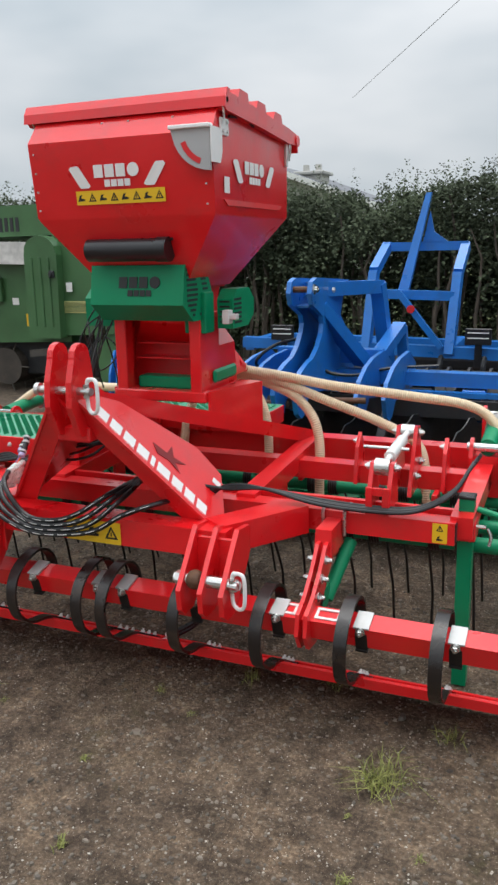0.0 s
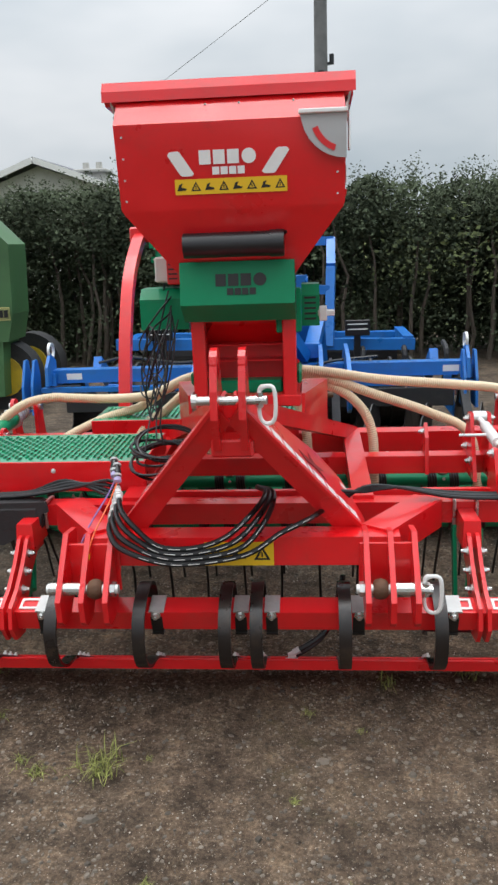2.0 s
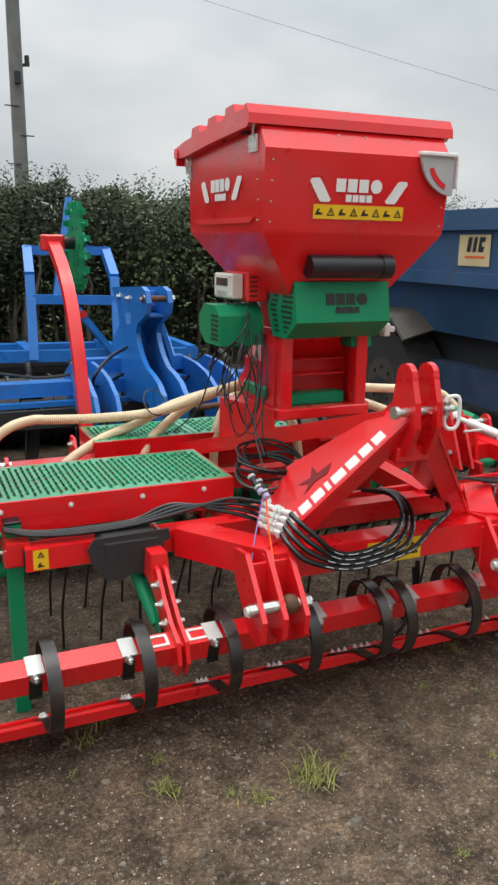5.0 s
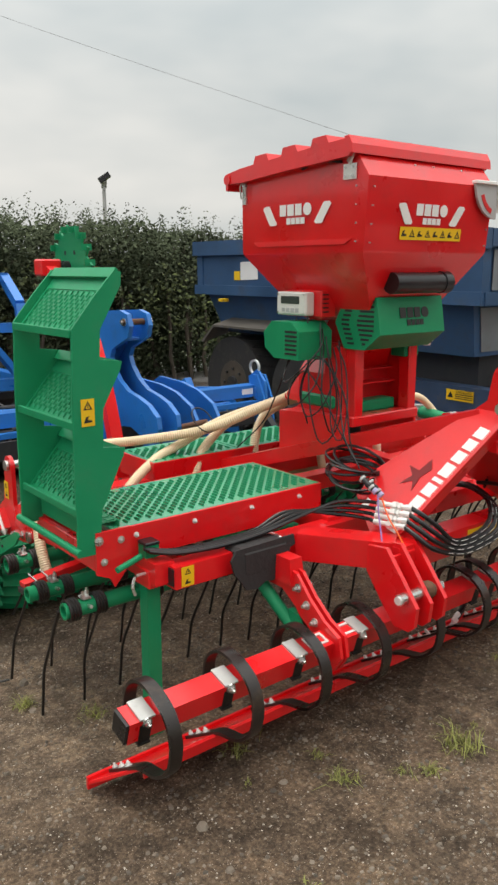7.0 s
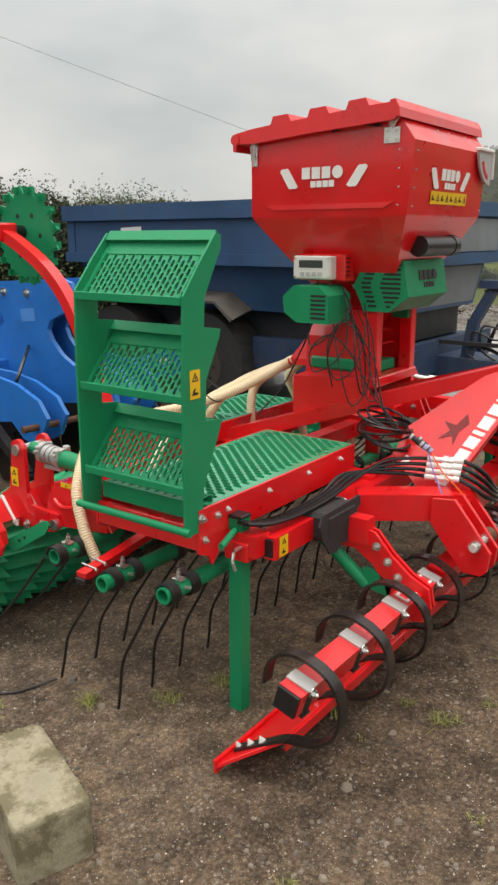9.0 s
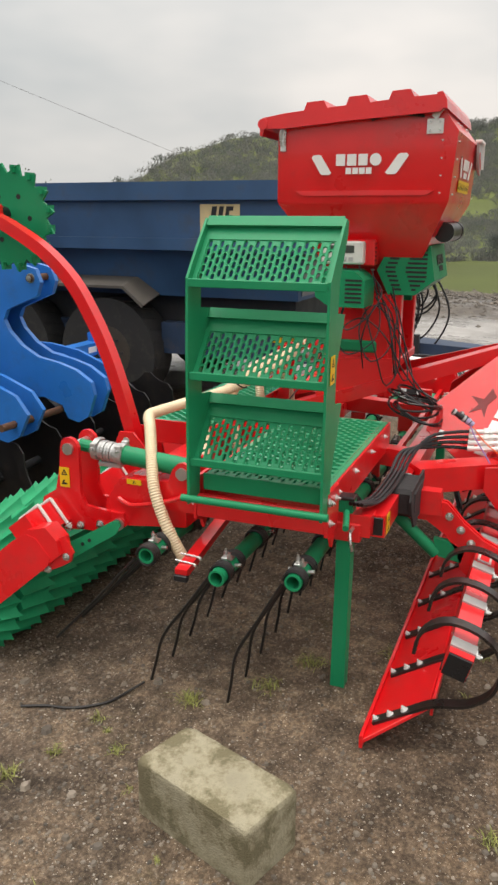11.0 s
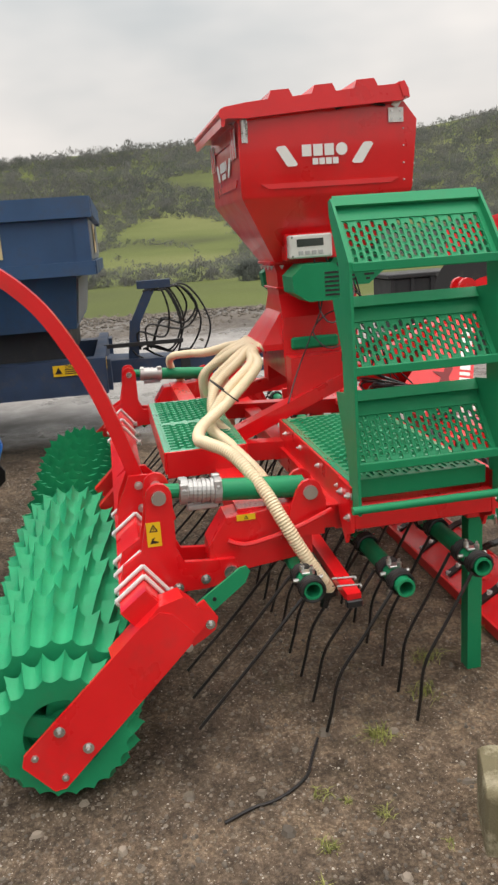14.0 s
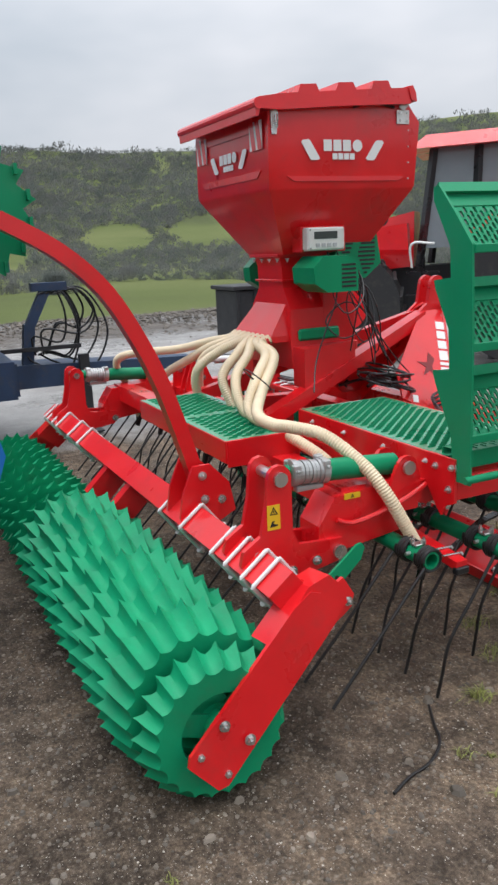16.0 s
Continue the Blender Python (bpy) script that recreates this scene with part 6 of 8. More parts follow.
# curved marker arm with a toothed wheel at its tip
arm = part("marker_arm", sweep(curve_points([(-0.71, 1.205, 0.585), (-0.71, 1.222, 0.655), (-0.71, 1.270, 0.82), (-0.71, 1.320, 0.965), (-0.71, 1.382, 1.100), (-0.71, 1.470, 1.245), (-0.71, 1.590, 1.360), (-0.71, 1.740, 1.450), (-0.71, 1.850, 1.500)], 0.03), [(-0.024, -0.028), (0.024, -0.028), (0.024, 0.028), (-0.024, 0.028)], up=Vector((1, 0, 0))), RED, roller, "red curved arm of square tube", smooth=True)
part("arm_sleeve", box(-0.765, -0.655, 1.825, 1.905, 1.468, 1.548, 0.008), RED, arm)
part("arm_hub", cyl((-0.655, 1.865, 1.508), (-0.575, 1.865, 1.508), 0.032, n=16), PLASTIC, arm, smooth=True)
tw = []
for k in range(32):
    a0 = 2 * math.pi * k / 32
    r = 0.222 if k % 2 else 0.180
    tw.append((1.84 + r * math.cos(a0 + (0.08 if k % 2 else 0)), 1.492 + r * math.sin(a0 + (0.08 if k % 2 else 0))))
wheel_ = part("toothed_wheel", plate(tw, "x", -0.602, 0.012, 0.002), GREEN, roller, "green toothed drive wheel on the arm's tip")
part("rim_bar", join(*[beam((-0.626, 1.84 + 0.200 * math.cos(a), 1.492 + 0.200 * math.sin(a)), (-0.570, 1.84 + 0.200 * math.cos(a), 1.492 + 0.200 * math.sin(a)), 0.010, 0.030, bevel=0.002) for a in [2 * math.pi * i / 16 + 0.2 for i in range(16)]]), GREEN, wheel_)
part("wheel_hole", join(*[cyl((-0.6035, 1.84 + 0.10 * math.cos(a), 1.492 + 0.10 * math.sin(a)), (-0.588, 1.84 + 0.10 * math.cos(a), 1.492 + 0.10 * math.sin(a)), 0.011, n=10) for a in [2 * math.pi * i / 6 for i in range(6)]]), INK, wheel_)
for x in (-0.775, -0.655):
    part("arm_cheek", plate([(1.10, 0.50), (1.24, 0.43), (1.30, 0.50), (1.285, 0.58), (1.245, 0.67), (1.185, 0.67), (1.12, 0.60)], "x", x - 0.006, 0.012, 0.003), RED, roller)
part("arm_bolt", join(*[bolt((-0.782, y, z), (-1, 0, 0), 0.010) for y, z in ((1.215, 0.635), (1.21, 0.555), (1.26, 0.50), (1.15, 0.545))]), ZINC, roller)
for x, s in ((-0.20, 1), (0.11, 1)):
    part("frame_stay", beam((x, 1.245, 0.45), (x, 1.36, 0.34), 0.05, 0.10, bevel=0.005), RED, roller)

# ---- folded access ladder at the platform's end ----
ladder = thing("access_ladder", (-1.34, 0.43, 0.60), "green folded access ladder with punched treads on the platform", "ladder")
po = [(-1.402, 0.660), (-1.398, 1.10), (-1.388, 1.335), (-1.318, 1.420), (-1.246, 1.498), (-1.226, 1.492), (-1.228, 1.455), (-1.300, 1.330), (-1.305, 1.245), (-1.232, 1.236), (-1.240, 1.210), (-1.300, 1.100), (-1.305, 0.985), (-1.232, 0.976), (-1.240, 0.950), (-1.318, 0.790), (-1.330, 0.660)]
for y in (0.222, 0.640):
    part("side_plate", plate(po, "y", y - 0.004, 0.008, 0.002), GREEN, ladder, "green ladder cheek with stepped inner edge")
sticker(ladder, (-1.372, 0.2165, 1.055), (1, 0, 0), (0, 0, 1), 0.042, 0.080, 2)
for zl in (1.330, 1.063, 0.800):
    a, b = Vector((-1.371, 0, zl - 0.014)), Vector((-1.233, 0, zl + 0.149))
    d = (b - a).normalized()
    L = (b - a).length
    tr = grating(lambda u, v: a + d * (0.012 + (L * 0.74 - 0.012) * u) + Vector((0, 0.240 + 0.382 * v, 0)), 5, 21, 0.004, 0.0016, 0.42, 0.29)
    P = lambda k, y: a + d * k + Vector((0, y, 0))
    edge = [slab(P(0, 0.226), d, (0, 1, 0), [(0, 0), (L, 0), (L, 0.014), (0, 0.014)], 0.003, 0), slab(P(0, 0.622), d, (0, 1, 0), [(0, 0), (L, 0), (L, 0.014), (0, 0.014)], 0.003, 0),
            slab(P(0, 0.240), d, (0, 1, 0), [(0, 0), (0.012, 0), (0.012, 0.382), (0, 0.382)], 0.003, 0), slab(P(L * 0.74, 0.240), d, (0, 1, 0), [(0, 0), (L * 0.26, 0), (L * 0.26, 0.382), (0, 0.382)], 0.003, 0)]
    t = part("tread", join(tr, *edge), GREEN, ladder, "green punched ladder tread")
    part("tread_lip", join(box(-1.394, -1.384, 0.226, 0.636, zl - 0.020, zl + 0.004, 0.002), beam(P(L, 0.226) + Vector((-0.012, 0, 0.010)), P(L, 0.636) + Vector((-0.012, 0, 0.010)), 0.008, 0.034, roll=-40, bevel=0.002)), GREEN, t)
low_g = grating(lambda u, v: Vector((-1.332 + 0.080 * u, 0.250 + 0.362 * v, 0.742)), 2, 20, 0.004, 0.001, 0.40, 0.26)
part("lowest_step", join(low_g, box(-1.340, -1.332, 0.244, 0.618, 0.690, 0.743, 0.002), box(-1.252, -1.246, 0.244, 0.618, 0.700, 0.743, 0.002)), GREEN, ladder, "short green punched step at the foot")
part("bottom_bar", cyl((-1.402, 0.200, 0.678), (-1.402, 0.662, 0.678), 0.0115, n=12, bevel=0.002), GREEN, ladder, smooth=True)
part("hinge_bolt", join(*[bolt((-1.335, y, 0.70), (0, s, 0), 0.010) for y, s in ((0.216, -1), (0.646, 1))]), ZINC, ladder)

# ---- blue cultivators standing behind ----
def cultivator_near():
    c = thing("disc_cultivator", (0.0, 2.75, 0.0), "blue disc cultivator with a gooseneck headstock behind the harrow", "cultivator")
    part("front_beam", beam((-1.50, 2.58, 0.645), (1.16, 2.58, 0.645), 0.10, 0.085, bevel=0.008), BLUE, c, smooth=True)
    part("rear_beam", beam((-1.45, 3.25, 0.540), (1.12, 3.25, 0.540), 0.08, 0.075, bevel=0.008), BLUE, c, smooth=True)
    for x in (-1.50, 1.14):
        part("end_rail", beam((x, 2.50, 0.63), (x, 3.32, 0.54), 0.07, 0.08, bevel=0.008), BLUE, c, smooth=True)
        part("end_lug", plate([(2.42, 0.60), (2.60, 0.60), (2.62, 0.74), (2.52, 0.80), (2.44, 0.72)], "x", x - 0.01, 0.02, 0.004), BLUE, c)
        part("lift_ring", pipe((x - 0.008, 2.56, 0.81), (x + 0.008, 2.56, 0.81), 0.055, 0.012, 20), BRIGHT, c)
    part("side_label", join(box(1.00, 1.10, 2.529, 2.5315, 0.625, 0.665, 0), box(-1.40, -1.30, 2.529, 2.5315, 0.625, 0.665, 0)), WHITE, c, "white plain sticker")
    part("under_rail", beam((-1.56, 2.50, 0.565), (1.18, 2.50, 0.565), 0.05, 0.030, bevel=0.004), BLUE, c)
    for x in (-1.66, -1.60, 1.12, 1.19):
        part("end_lug", plate([(2.40, 0.42), (2.56, 0.42), (2.58, 0.66), (2.55, 0.76), (2.50, 0.76), (2.42, 0.60)], "x", x - 0.008, 0.016, 0.003), BLUE, c)
    # headstock: two swept cheeks joined at the top
    cheek = [(2.80, 1.235), (2.18, 1.275), (2.10, 1.255), (2.075, 1.19), (2.10, 1.125), (2.20, 1.085), (2.285, 1.050), (2.310, 1.00), (2.285, 0.945), (2.215, 0.875), (2.12, 0.822), (2.00, 0.800), (1.90, 0.770), (1.815, 0.715),
             (1.800, 0.650), (1.84, 0.54), (1.90, 0.505), (1.96, 0.52), (1.99, 0.585), (2.10, 0.62), (2.40, 0.585), (2.95, 0.585), (2.95, 0.70), (2.80, 0.90), (2.62, 1.02), (2.66, 1.12)]
    for x in (-0.170, -0.045):
        part("headstock_cheek", plate([(y - 0.06 if y < 2.5 else y, z) for y, z in cheek], "x", x - 0.014, 0.028, 0.005), BLUE, c, "blue swept headstock plate")
    lk = [(1.735, 0.650), (1.79, 0.54), (1.86, 0.505), (1.93, 0.52), (2.02, 0.60), (2.30, 0.56), (2.62, 0.60), (2.62, 0.74), (2.40, 0.84), (2.14, 0.83), (1.96, 0.80), (1.80, 0.735)]
    for x, dy in ((-0.50, 0.16), (-0.38, 0.16), (0.24, 0.24), (0.40, 0.24)):
        part("link_cheek", plate([(y + dy, z - 0.04) for y, z in lk], "x", x - 0.012, 0.024, 0.005), BLUE, c)
    part("neck_web", box(-0.156, -0.059, 2.12, 2.75, 1.10, 1.118, 0.003), BLUE, c)
    for y, z in ((2.13, 1.21), (2.46, 1.19), (2.66, 1.19)):
        part("cheek_bolt", join(bolt((-0.184, y - 0.06, z), (-1, 0, 0), 0.016, 0.014), bolt((-0.031, y - 0.06, z), (1, 0, 0), 0.020, 0.018)), ZINC, c)
    part("side_label", slab((-0.1855, 2.46, 1.03), (0, -1, 0.1), (0, 0.1, 1), [(0, 0), (0.12, 0), (0.12, 0.07), (0, 0.07)], 0.001, 0), BLUE_PALE, c, "pale round maker sticker")
    part("cross_tube", beam((-0.46, 2.66, 0.76), (0.24, 2.66, 0.76), 0.09, 0.09, bevel=0.008), BLUE, c, smooth=True)
    part("gusset", join(beam((-0.085, 2.30, 1.10), (0.12, 2.62, 0.72), 0.12, 0.07, bevel=0.008)), BLUE, c)
    part("side_brace", beam((0.24, 3.16, 0.90), (0.17, 2.66, 0.70), 0.09, 0.07, bevel=0.008), BLUE, c)
    part("side_brace", beam((0.245, 3.18, 0.90), (0.27, 3.22, 0.54), 0.07, 0.06, bevel=0.008), BLUE, c)
    part("top_bar", beam((-0.11, 2.24, 1.20), (0.12, 3.00, 1.18), 0.09, 0.085, bevel=0.008), BLUE, c, smooth=True)
    part("back_leg", beam((0.12, 2.98, 1.20), (0.16, 3.20, 0.54), 0.09, 0.07, bevel=0.008), BLUE, c, smooth=True)
    part("hitch_pin", join(cyl((-0.20, 2.07, 1.21), (-0.01, 2.07, 1.21), 0.018, n=12), cyl((-0.60, 1.98, 0.56), (-0.15, 1.95, 0.56), 0.018, n=12), cyl((0.06, 1.93, 0.60), (0.30, 1.98, 0.60), 0.018, n=12)), RUST, c)
    part("reflector", cyl((-0.055, 2.400, 1.040), (-0.060, 2.378, 1.040), 0.030, n=16), LAMP_RED, c, "round red reflector")
    part("hose_loop", join(hose([(-0.2, 2.4, 0.9), (-0.35, 2.25, 0.86), (-0.45, 2.2, 0.76), (-0.40, 2.35, 0.68), (-0.2, 2.5, 0.72)], 0.010, 6), hose([(-0.15, 2.45, 0.86), (-0.05, 2.30, 0.72), (0.12, 2.35, 0.68), (0.3, 2.55, 0.70), (0.6, 2.6, 0.72)], 0.010, 6), hose([(-1.2, 2.6, 0.72), (-1.0, 2.62, 0.75), (-0.7, 2.6, 0.71), (-0.5, 2.6, 0.72)], 0.010, 6)), RUBBER, c)
    for k in range(9):
        x = -1.38 + k * 0.315
        arm_ = part("disc_arm", join(beam((x, 2.62, 0.58), (x + 0.03, 2.78, 0.36), 0.05, 0.05, bevel=0.004), box(x - 0.07, x + 0.07, 2.52, 2.62, 0.535, 0.590, 0.006)), BLUE if k % 2 else DARK, c)
        part("arm_bolt", join(*[cyl((x + d, 2.54, 0.54), (x + d, 2.54, 0.47), 0.008, n=6) for d in (-0.05, 0.05)]), ZINC, arm_)
        for y in (2.16, 2.84, 3.36):
            dx = 0.02 if y < 3 else 0.12
            if y < 2.5 and x < -0.6:
                continue
            disc = []
            for i in range(28):
                a = 2 * math.pi * i / 28
                r = 0.255 if (i // 2) % 2 else 0.228
                disc.append((r * math.cos(a), r * math.sin(a)))
            part("notched_disc", slab((x + dx, y, 0.245), (math.sin(0.3), math.cos(0.3), 0), (0, 0, 1), disc, 0.008, 0.001), BLACK, c, "dark notched disc")
    part("disc_axle", cyl((-0.55, 2.16, 0.245), (1.20, 2.16, 0.245), 0.024, n=12), DARK, c)
    for x in (-0.45, 0.33, 1.12):
        part("axle_arm", beam((x, 2.56, 0.60), (x, 2.16, 0.26), 0.05, 0.05, bevel=0.004), DARK, c)
    for x in (-1.44, 1.10):
        part("guard_plate", plate([(2.70, 0.30), (3.1, 0.30), (3.1, 0.55), (2.75, 0.55)], "x", x, 0.012, 0.003), BLUE, c)
    part("rear_roller", cyl((-1.42, 3.80, 0.26), (1.10, 3.80, 0.26), 0.25, n=28), BLACK, c, "black rear roller")
    part("roller_ring", join(*[pipe((-1.38 + k * 0.155, 3.80, 0.26), (-1.36 + k * 0.155, 3.80, 0.26), 0.275, 0.05, 28) for k in range(16)]), BLACK, c)
    for x in (-1.40, 1.06):
        part("roller_arm", beam((x, 3.28, 0.62), (x, 3.80, 0.30), 0.06, 0.10, bevel=0.006), BLUE, c)
    part("rear_board", box(-1.40, 1.06, 2.46, 2.475, 0.42, 0.54, 0.004), DARK, c)
    return c


def cultivator_far():
    c = thing("tine_cultivator", (0.0, 5.6, 0.0), "blue tine cultivator with a tall mast, by the hedge", "cultivator")
    BLADE0, BLADE1 = Vector((-0.13, 5.00, 0.98)), Vector((0.05, 5.22, 1.90))
    for a, b in (((-0.400, 4.75, 0.50), (-0.375, 4.93, 1.22)), ((-0.375, 4.93, 1.22), (-0.335, 5.28, 1.44)), ((0.350, 4.75, 0.50), (0.375, 4.93, 1.20)), ((0.375, 4.93, 1.20), (0.385, 5.28, 1.43)), ((-0.36, 5.28, 1.43), (0.41, 5.28, 1.43)), ((-0.37, 4.88, 1.02), (0.36, 4.88, 1.00))):
        part("mast_tube", beam(a, b, 0.080, 0.080, bevel=0.010), BLUE, c, smooth=True)
    part("mast_blade", loft([[BLADE0 + Vector(q) for q in ((-0.05, -0.03, 0), (0.05, -0.03, 0), (0.05, 0.03, 0), (-0.05, 0.03, 0))], [BLADE1 + Vector(q) for q in ((-0.025, -0.03, 0), (0.025, -0.03, 0), (0.025, 0.03, 0), (-0.025, 0.03, 0))]], bevel=0.005), BLUE, c)
    part("mast_gusset", plate([(0.06, 1.74), (0.10, 1.56), (0.24, 1.46), (0.0, 1.46)], "y", 5.24, 0.03, 0.004), BLUE, c)
    part("beam", beam((-1.62, 4.8, 0.56), (1.12, 4.8, 0.50), 0.10, 0.10, bevel=0.008), BLUE, c, smooth=True)
    part("beam", beam((-1.45, 5.5, 0.52), (1.12, 5.5, 0.48), 0.11, 0.11, bevel=0.008), BLUE, c, smooth=True)
    for x in (-1.55, -0.40, 0.35, 1.06):
        part("rail", beam((x, 4.76, 0.53), (x, 5.55, 0.53), 0.09, 0.09, bevel=0.006), BLUE, c)
    part("stay", beam((-0.10, 4.70, 1.04), (0.28, 4.74, 0.56), 0.10, 0.05), BLUE, c)
    part("reflector", cyl((0.02, 4.665, 0.90), (0.02, 4.645, 0.90), 0.035, n=14), LAMP_RED, c)
    for k in range(8):
        x = -1.2 + k * 0.37
        part("tine_leg", hose([(x, 4.88, 0.50), (x, 4.70, 0.45), (x, 4.70, 0.28), (x, 4.86, 0.04)], 0.025, 6, 0.04), DARK, c)
    part("rear_roller", cyl((-1.45, 5.9, 0.25), (1.06, 5.9, 0.25), 0.25, n=24), BLACK, c)
    part("roller_arm", join(*[beam((x, 5.5, 0.50), (x, 5.9, 0.28), 0.06, 0.10) for x in (-1.40, 1.00)]), BLUE, c)
    for lx in (0.60, -1.18):
        part("lamp_post", join(box(lx - 0.03, lx + 0.03, 4.70, 4.74, 0.40, 0.72, 0.004), box(lx - 0.11, lx + 0.11, 4.66, 4.70, 0.60, 0.74, 0.006)), PLASTIC, c, "black rear lamp bracket")
    part("lamp_bar", join(*[box(lx - 0.09, lx + 0.09, 4.652, 4.659, z, z + 0.009, 0) for lx in (0.60, -1.18) for z in (0.655, 0.70)]), WHITE, c)
    return c


cultivator_near()
cultivator_far()

# ---- round baler at the hedge ----
baler = thing("round_baler", (-3.2, 4.9, 0.0), "haze-dulled, weathered green round baler with pale striped bars by the hedge", "baler")
body = [(-3.45, 0.62), (-2.50, 0.66), (-2.44, 0.90), (-2.41, 1.50), (-2.66, 1.76), (-2.95, 1.72), (-3.40, 1.58)]
part("rear_chamber", plate(body, "y", 4.40, 0.42, 0.05), BALER, baler, "green baler rear chamber")
part("front_chamber", plate([(-4.9, 0.50), (-3.40, 0.55), (-3.40, 1.58), (-3.55, 1.62), (-3.62, 1.40), (-4.9, 1.44)], "y", 4.46, 1.15, 0.03), BALER, baler)
part("top_shield", plate([(-4.9, 1.60), (-3.45, 1.62), (-3.42, 1.78), (-3.60, 1.92), (-4.9, 1.92)], "y", 4.55, 1.0, 0.03), BALER, baler)
door_line = [(-3.80, 0.60), (-3.42, 0.60), (-3.40, 1.42)] + [(-3.60 + 0.19 * math.cos(a), 1.44 + 0.17 * math.sin(a)) for a in [math.pi * k / 8 for k in range(1, 8)]] + [(-3.79, 1.42)]
bd = part("side_door", plate(door_line, "y", 4.30, 0.14, 0.045), BALER, baler, "bulging green side door with a rounded top")
part("rib", join(*[box(x - 0.012, x + 0.012, 4.288, 4.300, 0.72, 1.40, 0.004) for x in (-3.70, -3.60, -3.50)]), BALER, bd)
part("door_latch", join(box(-3.49, -3.43, 4.27, 4.30, 1.20, 1.27, 0.008), cyl((-3.46, 4.27, 1.235), (-3.46, 4.25, 1.235), 0.02, n=10)), DARK, bd)
part("vent_grille", join(*[box(-4.40 + 0.07 * k, -4.36 + 0.07 * k, 4.545, 4.549, 1.66, 1.80, 0) for k in range(6)]), DARK, baler)
part("stripe_band", box(-3.42, -2.46, 4.392, 4.398, 0.850, 0.965, 0), mat("pale_yellow_stripe", (0.62, 0.55, 0.22), 0.5, bump=0), baler, "pale yellow stripe band")
part("band_line", join(*[box(-3.42, -2.46, 4.388, 4.3915, 0.862 + 0.0125 * k, 0.867 + 0.0125 * k, 0) for k in range(8)]), BALER, baler)
part("letter_bar", join(*[box(-3.12 + k * 0.052, -3.085 + k * 0.052, 4.384, 4.3875, 0.875, 0.94, 0) for k in range(9)], *[box(-2.60 + k * 0.045, -2.565 + k * 0.045, 4.384, 4.3875, 0.875, 0.94, 0) for k in range(3)]), INK, baler, "black plain bars of lettering")
part("small_sticker", join(box(-3.36, -3.29, 4.372, 4.376, 1.06, 1.15, 0), box(-4.10, -4.02, 4.452, 4.456, 0.92, 0.99, 0)), WHITE, baler)
part("warning_sticker", box(-3.94, -3.88, 4.452, 4.456, 0.70, 0.83, 0), YELLOW, baler)
part("lower_skirt", plate([(-3.05, 0.16), (-2.60, 0.16), (-2.56, 0.68), (-3.10, 0.68)], "y", 4.42, 0.4, 0.02), BALER, baler)
part("dark_inside", box(-4.8, -3.2, 4.62, 5.4, 0.16, 0.60, 0.02), DARK, baler)
for y in (4.70, 5.40):
    wh = part("wheel", cyl((-2.66, y - 0.10, 0.32), (-2.66, y + 0.10, 0.32), 0.32, n=28, bevel=0.03), TYRE, baler, "black tyre with yellow rim", smooth=True)
    part("rim", cyl((-2.66, y - 0.115, 0.32), (-2.66, y - 0.06, 0.32), 0.19, n=20, bevel=0.01), STRAW, wh)
part("pickup_reel", join(cyl((-4.3, 4.5, 0.26), (-4.3, 5.4, 0.26), 0.20, n=20), *[cyl((-4.3 + 0.2 * math.cos(a), y, 0.26 + 0.2 * math.sin(a)), (-4.3 + 0.3 * math.cos(a), y, 0.26 + 0.3 * math.sin(a)), 0.008, n=5) for a in (0, 1, 2, 3, 4, 5) for y in (4.5, 4.7, 4.9)]), RIMDARK, baler)
part("yellow_guard", join(beam((-3.9, 4.42, 0.42), (-3.5, 4.42, 0.46), 0.03, 0.07), cyl((-3.35, 4.44, 0.36), (-3.35, 4.40, 0.36), 0.13, n=18)), MUDGUARD, baler)
part("net_wrap", join(beam((-4.6, 4.48, 1.46), (-3.75, 4.48, 1.44), 0.30, 0.22, bevel=0.08)), SACK, baler, "torn white plastic sheet")
part("drive_box", box(-4.9, -4.2, 4.40, 4.46, 0.95, 1.20, 0.01), BALER, baler)

# ---- blue dump trailer along the yard's edge ----
trailer = thing("dump_trailer", (3.1, 3.2, 0.0), "faded blue twin-axle dump trailer on the wet yard", "trailer")
TD = Vector((0.024, 1.0, 0)).normalized()
TN = Vector((TD.y, -TD.x, 0))
T0 = Vector((2.04, 1.322, 0))
TP = lambda a, b, z: T0 + TD * a + TN * b + Vector((0, 0, z))
TL, TW = 3.34, 2.05


def tring(a0, a1, b0, b1, z):
    return [TP(a0, b0, z), TP(a1, b0, z), TP(a1, b1, z), TP(a0, b1, z)]


tub = bmesh.new()
lv = [(0.15, TL - 0.20, 0.17, TW - 0.17, 0.90), (0.10, TL - 0.05, 0.06, TW - 0.06, 1.29), (0.0, TL, 0.0, TW, 1.34), (0.0, TL, 0.0, TW, 1.728)]
R = [[tub.verts.new(p) for p in tring(*q)] for q in lv]
inn = [[tub.verts.new(p) for p in tring(a0 + 0.05, a1 - 0.05, b0 + 0.05, b1 - 0.05, z)] for a0, a1, b0, b1, z in (lv[3], lv[2], lv[1], (lv[0][0], lv[0][1], lv[0][2], lv[0][3], 0.95))]
chain = R + inn
for a, b in zip(chain, chain[1:]):
    for k in range(4):
        tub.faces.new((a[k], a[(k + 1) % 4], b[(k + 1) % 4], b[k]))
tub.faces.new(chain[0][::-1]), tub.faces.new(chain[-1])
tub = part("tub", soften(tub, 0.012), TRAILER, trailer, "faded blue tapered steel tub")
